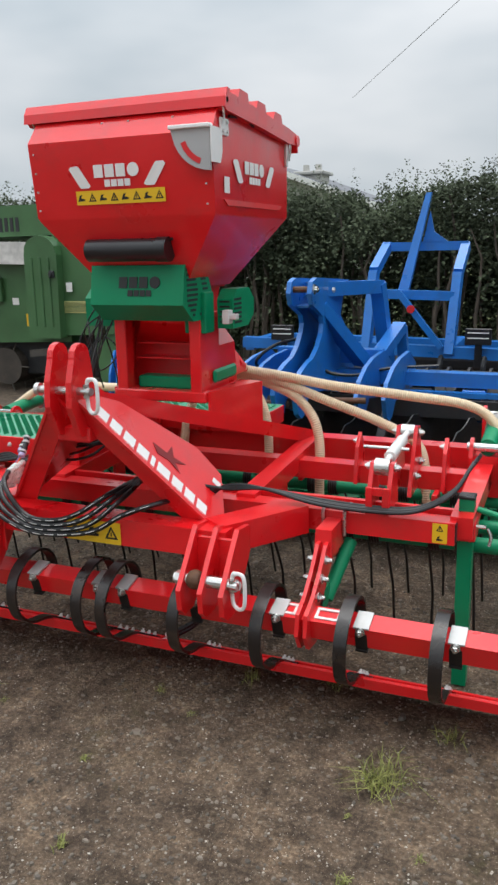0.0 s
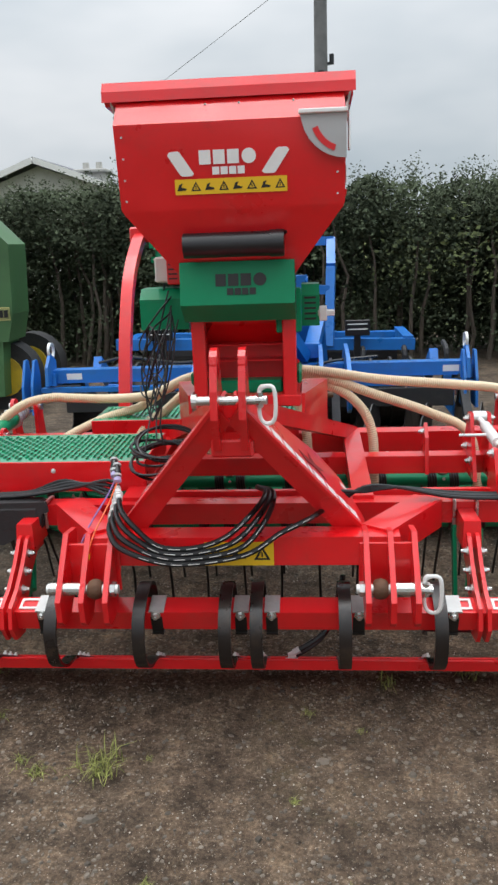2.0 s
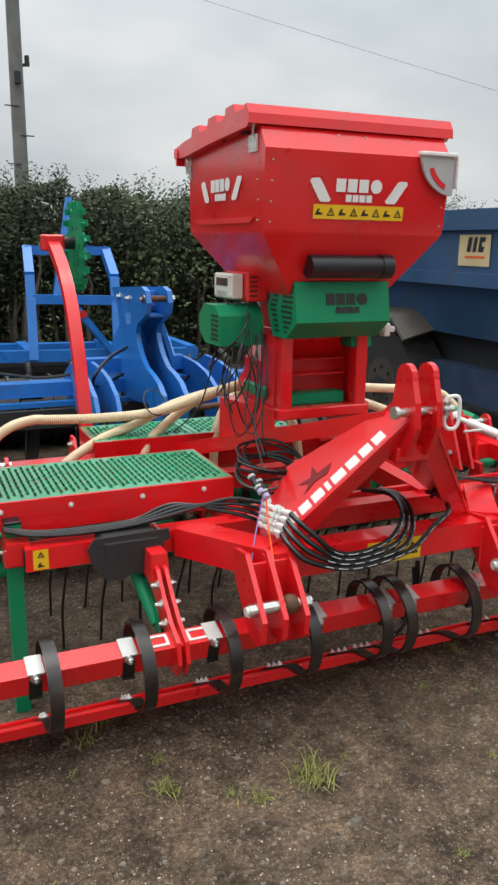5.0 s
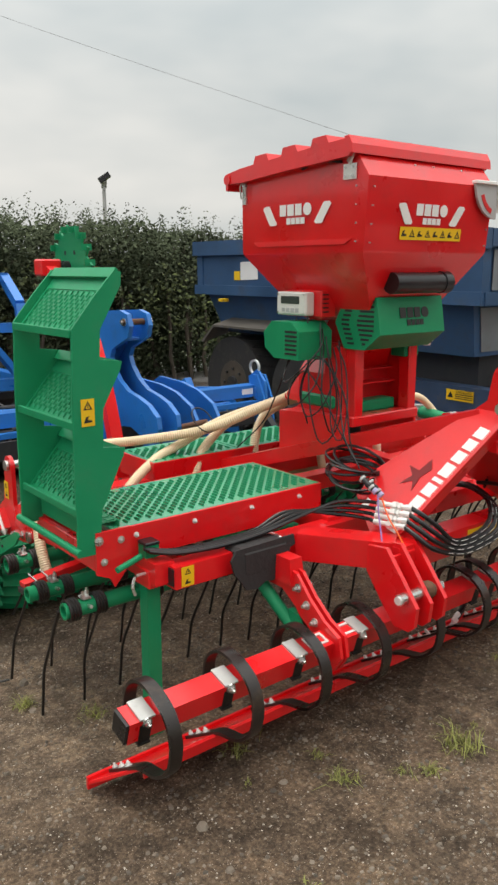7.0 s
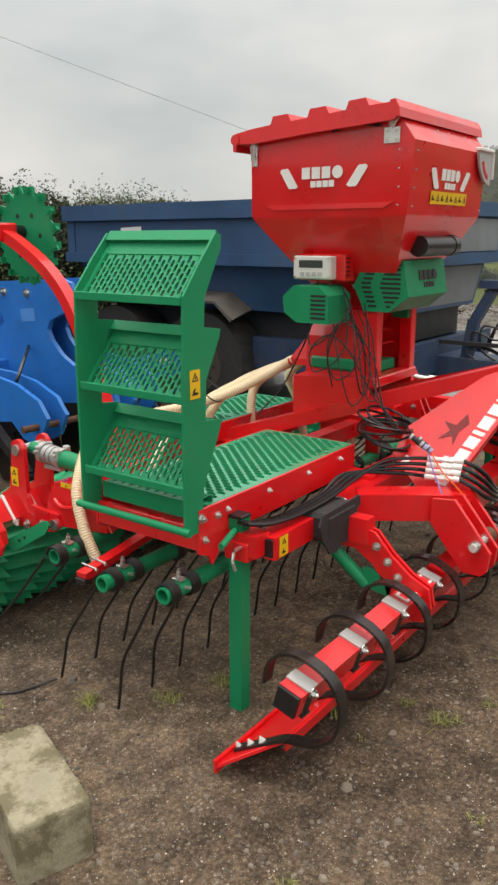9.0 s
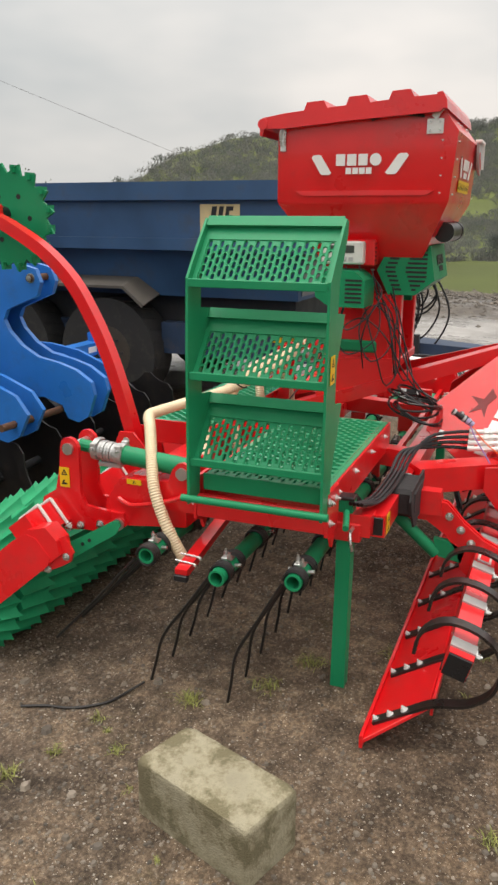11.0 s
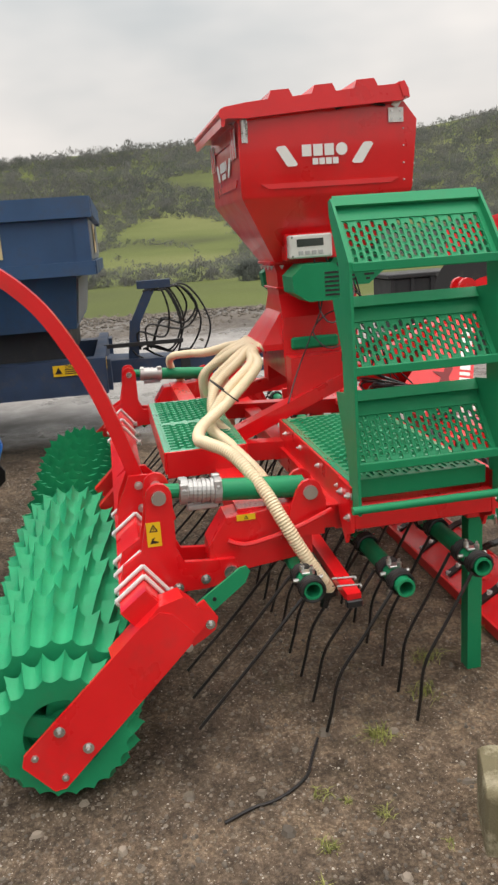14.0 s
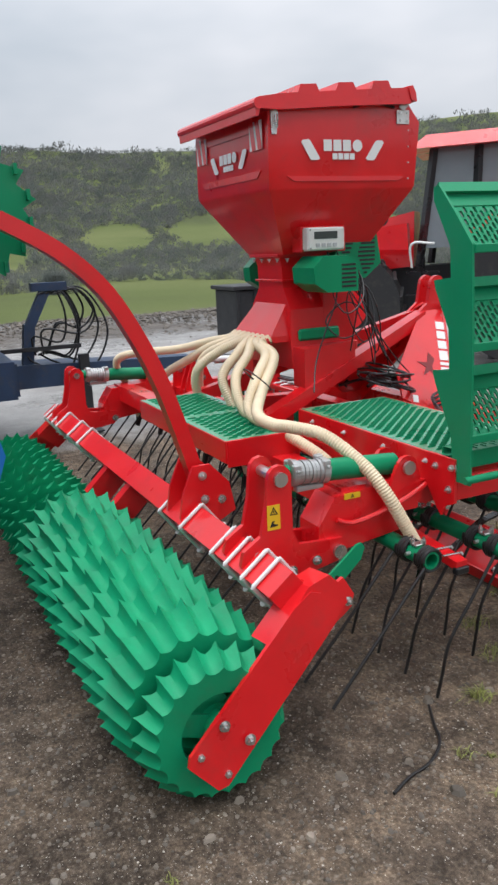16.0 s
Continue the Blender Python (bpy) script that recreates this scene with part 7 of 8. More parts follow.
rail = lambda a0, a1, b, z0, z1, w: loft([[TP(a0, b - w, z0), TP(a1, b - w, z0), TP(a1, b + w, z0), TP(a0, b + w, z0)], [TP(a0, b - w, z1), TP(a1, b - w, z1), TP(a1, b + w, z1), TP(a0, b + w, z1)]], bevel=0.008)
part("top_rail", join(rail(-0.04, TL + 0.04, -0.005, 1.625, 1.757, 0.042), rail(-0.04, TL + 0.04, TW + 0.005, 1.625, 1.757, 0.042), loft([tring(-0.045, 0.035, 0.038, TW - 0.038, 1.640), tring(-0.045, 0.035, 0.038, TW - 0.038, 1.754)], bevel=0.008), loft([tring(TL - 0.035, TL + 0.045, 0.038, TW - 0.038, 1.640), tring(TL - 0.035, TL + 0.045, 0.038, TW - 0.038, 1.754)], bevel=0.008)), TRAILER, tub)
part("side_ledge", join(rail(-0.03, TL + 0.02, -0.012, 1.262, 1.350, 0.03), rail(-0.03, TL + 0.02, TW + 0.012, 1.262, 1.350, 0.03), loft([tring(-0.04, 0.04, 0, TW, 1.262), tring(-0.04, 0.04, 0, TW, 1.35)], bevel=0.006)), TRAILER, tub)
part("corner_post", join(loft([tring(-0.012, 0.085, -0.012, 0.07, 1.34), tring(-0.012, 0.085, -0.012, 0.07, 1.74)], bevel=0.006), loft([tring(TL - 0.08, TL + 0.012, -0.012, 0.07, 1.34), tring(TL - 0.08, TL + 0.012, -0.012, 0.07, 1.74)], bevel=0.006)), TRAILER, tub)
part("front_panel", slab(TP(-0.014, 0.10, 1.36), TN, (0, 0, 1), [(0, 0), (TW - 0.2, 0), (TW - 0.2, 0.26), (0, 0.26)], -0.006, 0), TRAILER_FRONT_LIT, tub)
part("lower_front", slab(TP(0.096, 0.14, 1.24), TN, TP(0.138, 0.14, 0.92) - TP(0.096, 0.14, 1.24), [(0, 0), (TW - 0.28, 0), (TW - 0.37, 0.31), (0.09, 0.31)], 0.006, 0), TRAILER_FRONT_LIT, tub)
part("under_frame", loft([tring(0.22, TL - 0.25, 0.32, TW - 0.32, 0.66), tring(0.22, TL - 0.25, 0.32, TW - 0.32, 0.90)], bevel=0.01), DARK, trailer)
for b in (0.34, TW - 0.34):
    part("chassis_rail", loft([tring(-0.05, TL - 0.05, b - 0.09, b + 0.09, 0.44), tring(-0.05, TL - 0.05, b - 0.09, b + 0.09, 0.66)], bevel=0.01), DARKBLUE, trailer)
part("side_skirt", loft([tring(0.06, 1.30, 0.14, 0.26, 0.44), tring(0.06, 1.30, 0.14, 0.26, 0.69)], bevel=0.01), DARKBLUE, trailer)
part("headboard", loft([tring(-0.02, 0.06, 0.14, TW - 0.14, 0.44), tring(-0.02, 0.06, 0.14, TW - 0.14, 0.69)], bevel=0.01), DARKBLUE, trailer)
# tandem wheels and mudguards
for b0, b1 in ((-0.02, 0.28), (TW - 0.28, TW + 0.02)):
    for a in (1.72, 2.74):
        w_ = part("wheel", join(cyl(TP(a, b0, 0.44), TP(a, b1, 0.44), 0.44, n=36, bevel=0.06)), TYRE, trailer, "worn black tyre on a pale rim", smooth=True)
        o = b0 if b0 < 1 else b1
        sgn = -1 if b0 < 1 else 1
        part("rim", join(cyl(TP(a, o + sgn * 0.004, 0.44), TP(a, o - sgn * 0.08, 0.44), 0.215, n=28, bevel=0.02)), RIMDARK, w_, smooth=True)
        part("hub", join(cyl(TP(a, o + sgn * 0.03, 0.44), TP(a, o - sgn * 0.02, 0.44), 0.07, n=16), *[cyl(TP(a + 0.14 * math.cos(t), o + sgn * 0.018, 0.44 + 0.14 * math.sin(t)), TP(a + 0.14 * math.cos(t), o, 0.44 + 0.14 * math.sin(t)), 0.014, n=6) for t in [i * math.pi / 4 for i in range(8)]]), DARK, w_)
        part("tread_lug", join(*[beam(TP(a + 0.434 * math.cos(t), b0 + 0.03, 0.44 + 0.434 * math.sin(t)), TP(a + 0.434 * math.cos(t + 0.09), b1 - 0.03, 0.44 + 0.434 * math.sin(t + 0.09)), 0.020, 0.020, bevel=0) for t in [i * 2 * math.pi / 26 for i in range(26)]]), TYRE, w_)
    out, inn_ = (-0.10, 0.30) if b0 < 1 else (TW + 0.10, TW - 0.30)
    line = lambda b, z: [TP(1.32, b, z - 0.14), TP(1.50, b, z), TP(2.96, b, z), TP(3.16, b, z - 0.16), TP(3.14, b, z - 0.18), TP(2.95, b, z - 0.02), TP(1.51, b, z - 0.02), TP(1.34, b, z - 0.16)]
    mg = loft([line(out, 0.985), line(inn_, 1.085)])
    part("mudguard", mg, MUDGUARD, trailer, "muddy steel mudguard")
part("axle", join(*[cyl(TP(a, 0.2, 0.44), TP(a, TW - 0.2, 0.44), 0.06, n=12) for a in (1.72, 2.74)]), DARK, trailer)
# signs and stickers
SIGN = mat("cream_board", (0.62, 0.50, 0.27), 0.5, vary=0.1, bump=0.02, dirt=0.3)
sg = part("maker_board", slab(TP(0.868, -0.006, 1.395), -TD, (0, 0, 1), [(0, 0), (0.320, 0), (0.320, 0.200), (0, 0.200)], 0.003, 0), SIGN, trailer, "cream maker's board with plain dark shapes")
part("board_mark", join(*[slab(TP(0.868, -0.010, 1.395), -TD, (0, 0, 1), q, 0.001, 0) for q in ([(0.085, 0.09), (0.125, 0.09), (0.14, 0.185), (0.10, 0.185)], [(0.145, 0.09), (0.18, 0.09), (0.195, 0.185), (0.16, 0.185)], [(0.20, 0.09), (0.255, 0.09), (0.262, 0.125), (0.235, 0.125), (0.24, 0.155), (0.268, 0.155), (0.272, 0.185), (0.215, 0.185)])]), INK, sg)
part("board_mark", slab(TP(0.868, -0.010, 1.395), -TD, (0, 0, 1), [(0.07, 0.05), (0.27, 0.05), (0.27, 0.065), (0.07, 0.065)], 0.001, 0), AMBER, sg)
sg2 = part("maker_board", slab(TP(-0.024, 0.62, 1.40), TN, (0, 0, 1), [(0, 0), (0.34, 0), (0.34, 0.20), (0, 0.20)], -0.003, 0), SIGN, trailer, "cream maker's board with plain dark shapes")
part("board_mark", slab(TP(-0.029, 0.62, 1.40), TN, (0, 0, 1), [(0.09, 0.08), (0.25, 0.08), (0.25, 0.17), (0.09, 0.17)], -0.001, 0), INK, sg2)
dg = part("danger_sticker", slab(TP(0.343, 0.134, 0.586), -TD, (0, 0, 1), [(0, 0), (0.235, 0), (0.235, 0.076), (0, 0.076)], 0.002, 0), YELLOW, trailer, "yellow danger sticker with black writing")
part("sticker_line", join(*[slab(TP(0.263, 0.1305, z), -TD, (0, 0, 1), [(0, 0), (0.15, 0), (0.15, 0.006), (0, 0.006)], 0.001, 0) for z in (0.600, 0.614, 0.628)], slab(TP(0.330, 0.1305, 0.605), -TD, (0, 0, 1), [(0, 0), (0.05, 0), (0.025, 0.045)], 0.001, 0)), INK, dg)
tx = bpy.data.curves.new("danger_word", "FONT")
tx.body, tx.size, tx.extrude = "DANGER", 0.034 * U, 0.0005
tw_ob = new("danger_word_tmp", tx)
bpy.context.view_layer.update()
tme = bpy.data.meshes.new_from_object(tw_ob)
bpy.data.objects.remove(tw_ob)
o_, ux, vx = TP(0.258, 0.1300, 0.638), -TD, Vector((0, 0, 1))
for v in tme.vertices:
    v.co = (o_ - ORIGIN[trailer.name]) * U + ux * v.co.x + vx * v.co.y + ux.cross(vx) * v.co.z
tme.materials.append(INK)
tword = new("danger_word", tme)
tword.parent = dg
part("warning_sticker", join(slab(TP(-0.024, 0.20, 0.600), TN, (0, 0, 1), [(0, 0), (0.17, 0), (0.17, 0.07), (0, 0.07)], -0.002, 0), slab(TP(0.285, 0.55, 0.70), TN, (0, 0, 1), [(0, 0), (0.12, 0), (0.12, 0.08), (0, 0.08)], -0.002, 0)), YELLOW, trailer, "yellow warning sticker")
part("paper_notice", slab(TP(2.74, -0.006, 1.400), -TD, (0, 0, 1), [(0.10, 0), (0.36, 0.01), (0.35, 0.17), (0.10, 0.16)], 0.003, 0), WHITE, trailer, "white torn notice beside a yellow one")
part("paper_notice", slab(TP(2.74, -0.006, 1.400), -TD, (0, 0, 1), [(0, 0.0), (0.09, 0), (0.09, 0.08), (0, 0.08)], 0.003, 0), YELLOW, trailer)
part("side_lamp", join(box(2.02, 2.10, 4.15, 4.21, 1.20, 1.23, 0.004)), YELLOW, trailer)
# drawbar, stand with hanging hoses, jack
db = part("drawbar", loft([[TP(0.1, 0.80, 0.40), TP(0.1, 1.25, 0.40), TP(0.1, 1.25, 0.58), TP(0.1, 0.80, 0.58)], [TP(-1.55, 0.95, 0.36), TP(-1.55, 1.10, 0.36), TP(-1.55, 1.10, 0.50), TP(-1.55, 0.95, 0.50)]], bevel=0.01), DARKBLUE, trailer, "grimy dark blue tapered drawbar")
part("drawbar_eye", pipe(TP(-1.63, 1.02, 0.40), TP(-1.63, 1.02, 0.45), 0.075, 0.03, 20), DARK, db)
part("jack_leg", join(beam(TP(-0.62, 0.80, 0.02), TP(-0.62, 0.80, 0.62), 0.07, 0.07), beam(TP(-0.62, 0.80, 0.02), TP(-0.62, 0.80, 0.03), 0.18, 0.18)), DARK, trailer)
st_ = part("hose_stand", join(beam(TP(-0.22, 0.92, 0.56), TP(-0.26, 0.92, 0.86), 0.08, 0.08), beam(TP(-0.26, 0.92, 0.84), TP(-0.40, 0.92, 1.10), 0.08, 0.07), beam(TP(-0.30, 0.92, 1.13), TP(-0.56, 0.92, 1.13), 0.10, 0.06)), DARKBLUE, trailer, "dark blue hose stand with hanging black hoses")
rr_ = random.Random(11)
for k in range(9):
    s0 = TP(-0.34 - 0.02 * k, 0.88 + 0.02 * (k % 3), 1.08)
    a = rr_.uniform(-0.15, 0.35)
    w = rr_.uniform(0.10, 0.42)
    dpt = rr_.uniform(0.25, 0.62)
    pts = [s0, s0 - TD * (w * 0.6) + Vector((0, 0, 0.02)), s0 - TD * w + Vector((0, 0, -dpt * 0.5)), s0 - TD * (w * 0.6) + Vector((0, 0, -dpt)), s0 + TD * (0.05 + a * 0.3) + Vector((0, 0, -dpt * 0.85)), s0 + TD * 0.12 + Vector((0, 0, -0.45))]
    part("hanging_hose", hose(pts, 0.0085, 6, 0.03), RUBBER, st_)
part("hose_rack", beam(TP(-0.62, 0.85, 0.68), TP(0.0, 0.85, 0.68), 0.03, 0.03), DARK, trailer)

# ---- red tractor behind the hitch ----
tractor = thing("tractor", (4.6, -3.6, 0.0), "red tractor with dark glazed cab and red wheel rims", "tractor")
ta = Vector((0.70, 0.71, 0)).normalized()       # nose direction
tb_ = Vector((-0.71, 0.70, 0)).normalized()     # towards the harrow
TR = lambda a, b, z: Vector((4.49, -2.86, 0)) + ta * a + tb_ * b + Vector((0, 0, z))
for nm, a, r, b in (("front_wheel", 0.06, 0.61, 0.0), ("rear_wheel", -1.85, 0.76, 0.05)):
    for off in (0.0, -1.45):
        w_ = part(nm, cyl(TR(a, b + off - 0.16, r + 0.02), TR(a, b + off + 0.16, r + 0.02), r, n=32, bevel=0.06), TYRE, tractor, "black lugged tractor tyre", smooth=True)
        part("rim", join(cyl(TR(a, b + off + 0.08, r + 0.02), TR(a, b + off + 0.165, r + 0.02), r * 0.40, n=26, bevel=0.02), cyl(TR(a, b + off + 0.15, r + 0.02), TR(a, b + off + 0.22, r + 0.02), r * 0.2, n=14)), RED, w_, smooth=True)
        part("lug", join(*[beam(TR(a + (r + 0.01) * math.cos(t), b + off - 0.15, r + 0.02 + (r + 0.01) * math.sin(t)), TR(a + (r + 0.01) * math.cos(t + 0.16), b + off + 0.15, r + 0.02 + (r + 0.01) * math.sin(t + 0.16)), 0.035, 0.04, bevel=0) for t in [i * 2 * math.pi / 20 for i in range(20)]]), TYRE, w_)
part("bonnet", loft([[TR(-0.62, -0.40, 1.05), TR(-0.62, -1.05, 1.05), TR(-0.62, -1.0, 1.66), TR(-0.62, -0.45, 1.66)], [TR(0.75, -0.45, 0.95), TR(0.75, -1.0, 0.95), TR(0.75, -0.95, 1.38), TR(0.75, -0.50, 1.38)]], bevel=0.05), RED, tractor)
part("chassis", loft([[TR(-2.0, -0.45, 0.55), TR(-2.0, -1.0, 0.55), TR(-2.0, -1.0, 1.1), TR(-2.0, -0.45, 1.1)], [TR(0.6, -0.45, 0.55), TR(0.6, -1.0, 0.55), TR(0.6, -1.0, 1.0), TR(0.6, -0.45, 1.0)]], bevel=0.03), DARK, tractor)
part("front_fender", loft([[TR(-0.62, -0.15, 1.24), TR(-0.60, -0.15, 1.52), TR(0.35, -0.15, 1.42), TR(0.42, -0.15, 1.28)], [TR(-0.62, 0.05, 1.24), TR(-0.60, 0.05, 1.52), TR(0.35, 0.05, 1.42), TR(0.42, 0.05, 1.28)]]), RED, tractor)
part("rear_fender", loft([[TR(-2.45, -0.2, 1.2), TR(-2.2, -0.2, 1.52), TR(-1.5, -0.2, 1.58), TR(-1.1, -0.2, 1.3), TR(-1.15, -0.2, 1.24), TR(-1.5, -0.2, 1.52), TR(-2.2, -0.2, 1.47)], [TR(-2.45, 0.25, 1.2), TR(-2.2, 0.25, 1.52), TR(-1.5, 0.25, 1.58), TR(-1.1, 0.25, 1.3), TR(-1.15, 0.25, 1.24), TR(-1.5, 0.25, 1.52), TR(-2.2, 0.25, 1.47)]]), RED, tractor)
part("cab_glass", loft([[TR(-2.0, -0.12, 1.25), TR(-2.0, -1.35, 1.25), TR(-0.72, -1.35, 1.25), TR(-0.72, -0.12, 1.25)], [TR(-1.95, -0.20, 2.30), TR(-1.95, -1.27, 2.30), TR(-0.86, -1.27, 2.30), TR(-0.86, -0.20, 2.30)]]), GLASS, tractor, "dark cab glazing")
for a0, a1 in ((-2.0, -1.95), (-0.72, -0.86), (-1.30, -1.32)):
    for b0, b1 in ((-0.10, -0.18), (-1.37, -1.29)):
        part("cab_pillar", beam(TR(a0, b0, 1.05), TR(a1, b1, 2.31), 0.07, 0.06), PLASTIC, tractor)
part("cab_roof", loft([[TR(-2.15, -0.02, 2.30), TR(-2.15, -1.45, 2.30), TR(-0.60, -1.45, 2.28), TR(-0.60, -0.02, 2.28)], [TR(-2.05, -0.12, 2.44), TR(-2.05, -1.35, 2.44), TR(-0.78, -1.35, 2.42), TR(-0.78, -0.12, 2.42)]], bevel=0.03), RED, tractor)
part("cab_step", join(beam(TR(-0.78, 0.06, 0.50), TR(-0.78, 0.06, 1.15), 0.03, 0.03), *[beam(TR(-0.95, 0.06, z), TR(-0.60, 0.06, z), 0.05, 0.02) for z in (0.5, 0.75, 1.0)]), PLASTIC, tractor)
part("handrail", hose([TR(-0.66, 0.08, 1.05), TR(-0.66, 0.10, 1.30), TR(-0.9, 0.10, 1.30)], 0.014, 6), BRIGHT, tractor)
part("mirror", join(beam(TR(-0.66, -0.10, 2.15), TR(-0.60, 0.30, 2.15), 0.02, 0.02), box(4.16, 4.20, -3.26, -3.14, 2.04, 2.22, 0.01)), PLASTIC, tractor)
part("work_lamp", join(cyl(TR(-0.62, -0.25, 2.26), TR(-0.56, -0.25, 2.26), 0.07, n=14)), LAMP_RED, tractor)

# ---- dark steel crate and rubble at the yard's edge ----
crate = thing("steel_crate", (7.77, -3.25, 0.0), "dark steel crate standing on the wet yard", "crate")
part("body", box(7.40, 8.15, -3.75, -2.75, 0.0, 0.74, 0.02), DARK, crate)
part("top_rim", box(7.35, 8.20, -3.80, -2.70, 0.74, 0.80, 0.01), DARK, crate)
for k in range(4):
    part("rib", box(7.372, 7.40, -3.7 + 0.3 * k, -3.64 + 0.3 * k, 0.0, 0.738, 0.005), DARK, crate)
rb_ = bmesh.new()
rg_ = random.Random(3)
octa = [Vector(q) for q in ((1, 0, 0), (0, 1, 0), (-1, 0, 0), (0, -1, 0), (0, 0, 1), (0, 0, -1))]
for _ in range(5200):
    y = rg_.uniform(-12, 5)
    x = 11.5 + 0.4 * math.sin(y * 0.6) + rg_.gauss(0, 1.0)
    s = rg_.uniform(0.012, 0.045) * (2.0 if rg_.random() < 0.04 else 1)
    a_ = rg_.uniform(0, 6.28)
    z = terrain(x, y) + s * 0.15
    vs = []
    for q in octa:
        q = q * s * rg_.uniform(0.7, 1.3)
        vs.append(rb_.verts.new((x + q.x * math.cos(a_) - q.y * math.sin(a_), y + q.x * math.sin(a_) + q.y * math.cos(a_), z + q.z * 0.6)))
    for i in range(4):
        j = (i + 1) % 4
        rb_.faces.new((vs[i], vs[j], vs[4])), rb_.faces.new((vs[j], vs[i], vs[5]))
tagged(part("rubble_bank", rb_, RUBBLE), "low bank of grey rubble along the yard's edge", "rubble", kind="stuff")

# ---- hedge ----
def leaf_cloud(rg, count, place, size):
    """Many small bent leaves: place() gives a centre; returns vertex and face lists."""
    vs, fs = [], []
    for _ in range(count):
        c = place()
        a, b = rg.uniform(0, 2 * math.pi), rg.uniform(-0.9, 0.9)
        d = Vector((math.cos(a) * math.cos(b), math.sin(a) * math.cos(b), math.sin(b)))
        s = d.cross(Vector((rg.gauss(0, 0.45), rg.gauss(-0.55, 0.45), rg.gauss(0.65, 0.4)))).normalized()
        L = size * rg.uniform(0.6, 1.5)
        i = len(vs)
        vs += [c, c + d * (L * 0.5) + s * (L * 0.28), c + d * L, c + d * (L * 0.5) - s * (L * 0.28)]
        fs.append((i, i + 1, i + 2, i + 3))
    return vs, fs


def stuff_mesh(name, vs, fs, material, label, category):
    me = bpy.data.meshes.new(name)
    me.from_pydata([tuple(Vector(v) * U) for v in vs], [], fs)
    me.materials.append(material)
    return tagged(new(name, me), label, category, kind="stuff")


rg = random.Random(21)


def hedge_top(x):
    base = 2.08 + 0.13 * noise.noise(Vector((x * 0.9, 0.5, 0))) + 0.10 * noise.noise(Vector((x * 3.1, 7.5, 0))) + 0.05 * noise.noise(Vector((x * 9.0, 1.5, 0)))
    return base - 0.34 * math.exp(-((x + 1.04) / 0.16) ** 2) - 0.045 * max(0.0, x - 1.5) - 0.20 * math.exp(-((x - 0.55) / 0.12) ** 2)


def hedge_place():
    """A place in one of the close-set bushes: full at the top, thin and bare among the stems below."""
    while True:
        x, y = rg.uniform(-11, 6.5), rg.uniform(6.5, 8.3)
        t = rg.random() ** 0.72
        z = 0.05 + t * (hedge_top(x) - 0.05)
        bulge = 0.26 * noise.noise(Vector((x * 1.3, z * 0.8, 5.0))) + 0.12 * noise.noise(Vector((x * 4.0, z * 3.0, 9.0)))
        low = 1 - max(0.0, min(1.0, (z - 0.75 - 0.5 * noise.noise(Vector((x * 0.8, 0.0, 5.0)))) / 0.7))
        if y < 6.82 + bulge + 0.55 * low and rg.random() > 0.05:
            continue
        if y > 8.0 + 0.3 * bulge and rg.random() < 0.6:
            continue
        gap = noise.noise(Vector((x * 2.2, y * 1.2, z * 2.0)))
        if gap > -0.16 + 0.10 * low or rg.random() < 0.30:
            return Vector((x, y, z))


vs, fs = leaf_cloud(rg, 300000, hedge_place, 0.047)
stuff_mesh("hedge_foliage", vs, fs, LEAF, "tall dark evergreen hedge with thin gaps", "hedge")
def hedge_heart():
    x = rg.uniform(-11, 6.5)
    return Vector((x, rg.uniform(7.7, 8.5), rg.random() ** 0.9 * min(1.72, hedge_top(x) - 0.2)))


vs, fs = leaf_cloud(rg, 70000, hedge_heart, 0.085)
stuff_mesh("hedge_heart", vs, fs, LEAF, "dense dark heart of the evergreen hedge", "hedge")
# shoots above the top and pale young leaves
shoots = []
for _ in range(700):
    x = rg.uniform(-11, 6.5)
    shoots.append(Vector((x, rg.uniform(6.9, 8.0), hedge_top(x))))


def shoot_place():
    p = rg.choice(shoots)
    return p + Vector((rg.gauss(0, 0.03), rg.gauss(0, 0.03), rg.random() ** 2.2 * 0.27 * (0.4 + abs(noise.noise(p * 3)) * 1.6)))


vs, fs = leaf_cloud(rg, 16000, shoot_place, 0.032)
stuff_mesh("hedge_shoots", vs, fs, LEAF, "loose shoots along the hedge top", "hedge")
pale_spots = [(1.3, 6.72, 1.15), (2.6, 6.72, 0.95), (3.2, 6.7, 1.2), (3.6, 6.7, 0.8), (1.9, 6.7, 1.3)]


def pale_place():
    p = Vector(rg.choice(pale_spots))
    return p + Vector((rg.gauss(0, 0.22), rg.gauss(0, 0.08), rg.gauss(0, 0.20)))


vs, fs = leaf_cloud(rg, 900, pale_place, 0.055)
stuff_mesh("hedge_young_leaves", vs, fs, LEAF_PALE, "pale young leaves on the hedge face", "hedge")
stems = []
for _ in range(150):
    x, y = rg.uniform(-11, 6.5), rg.uniform(6.9, 8.0)
    h = hedge_top(x) * rg.uniform(0.7, 0.95)
    stems.append(sweep([Vector((x + 0.12 * noise.noise(Vector((x, t * 2, 0))) + 0.10 * t * rg.uniform(-1, 1), y, t * h)) for t in (0, 0.2, 0.4, 0.6, 0.8, 1.0)], circle(0.030, 6), lambda i: 1.0 - 0.14 * i))
tagged(part("hedge_stems", join(*stems), BARK), "bare brown hedge stems", "hedge", kind="stuff")

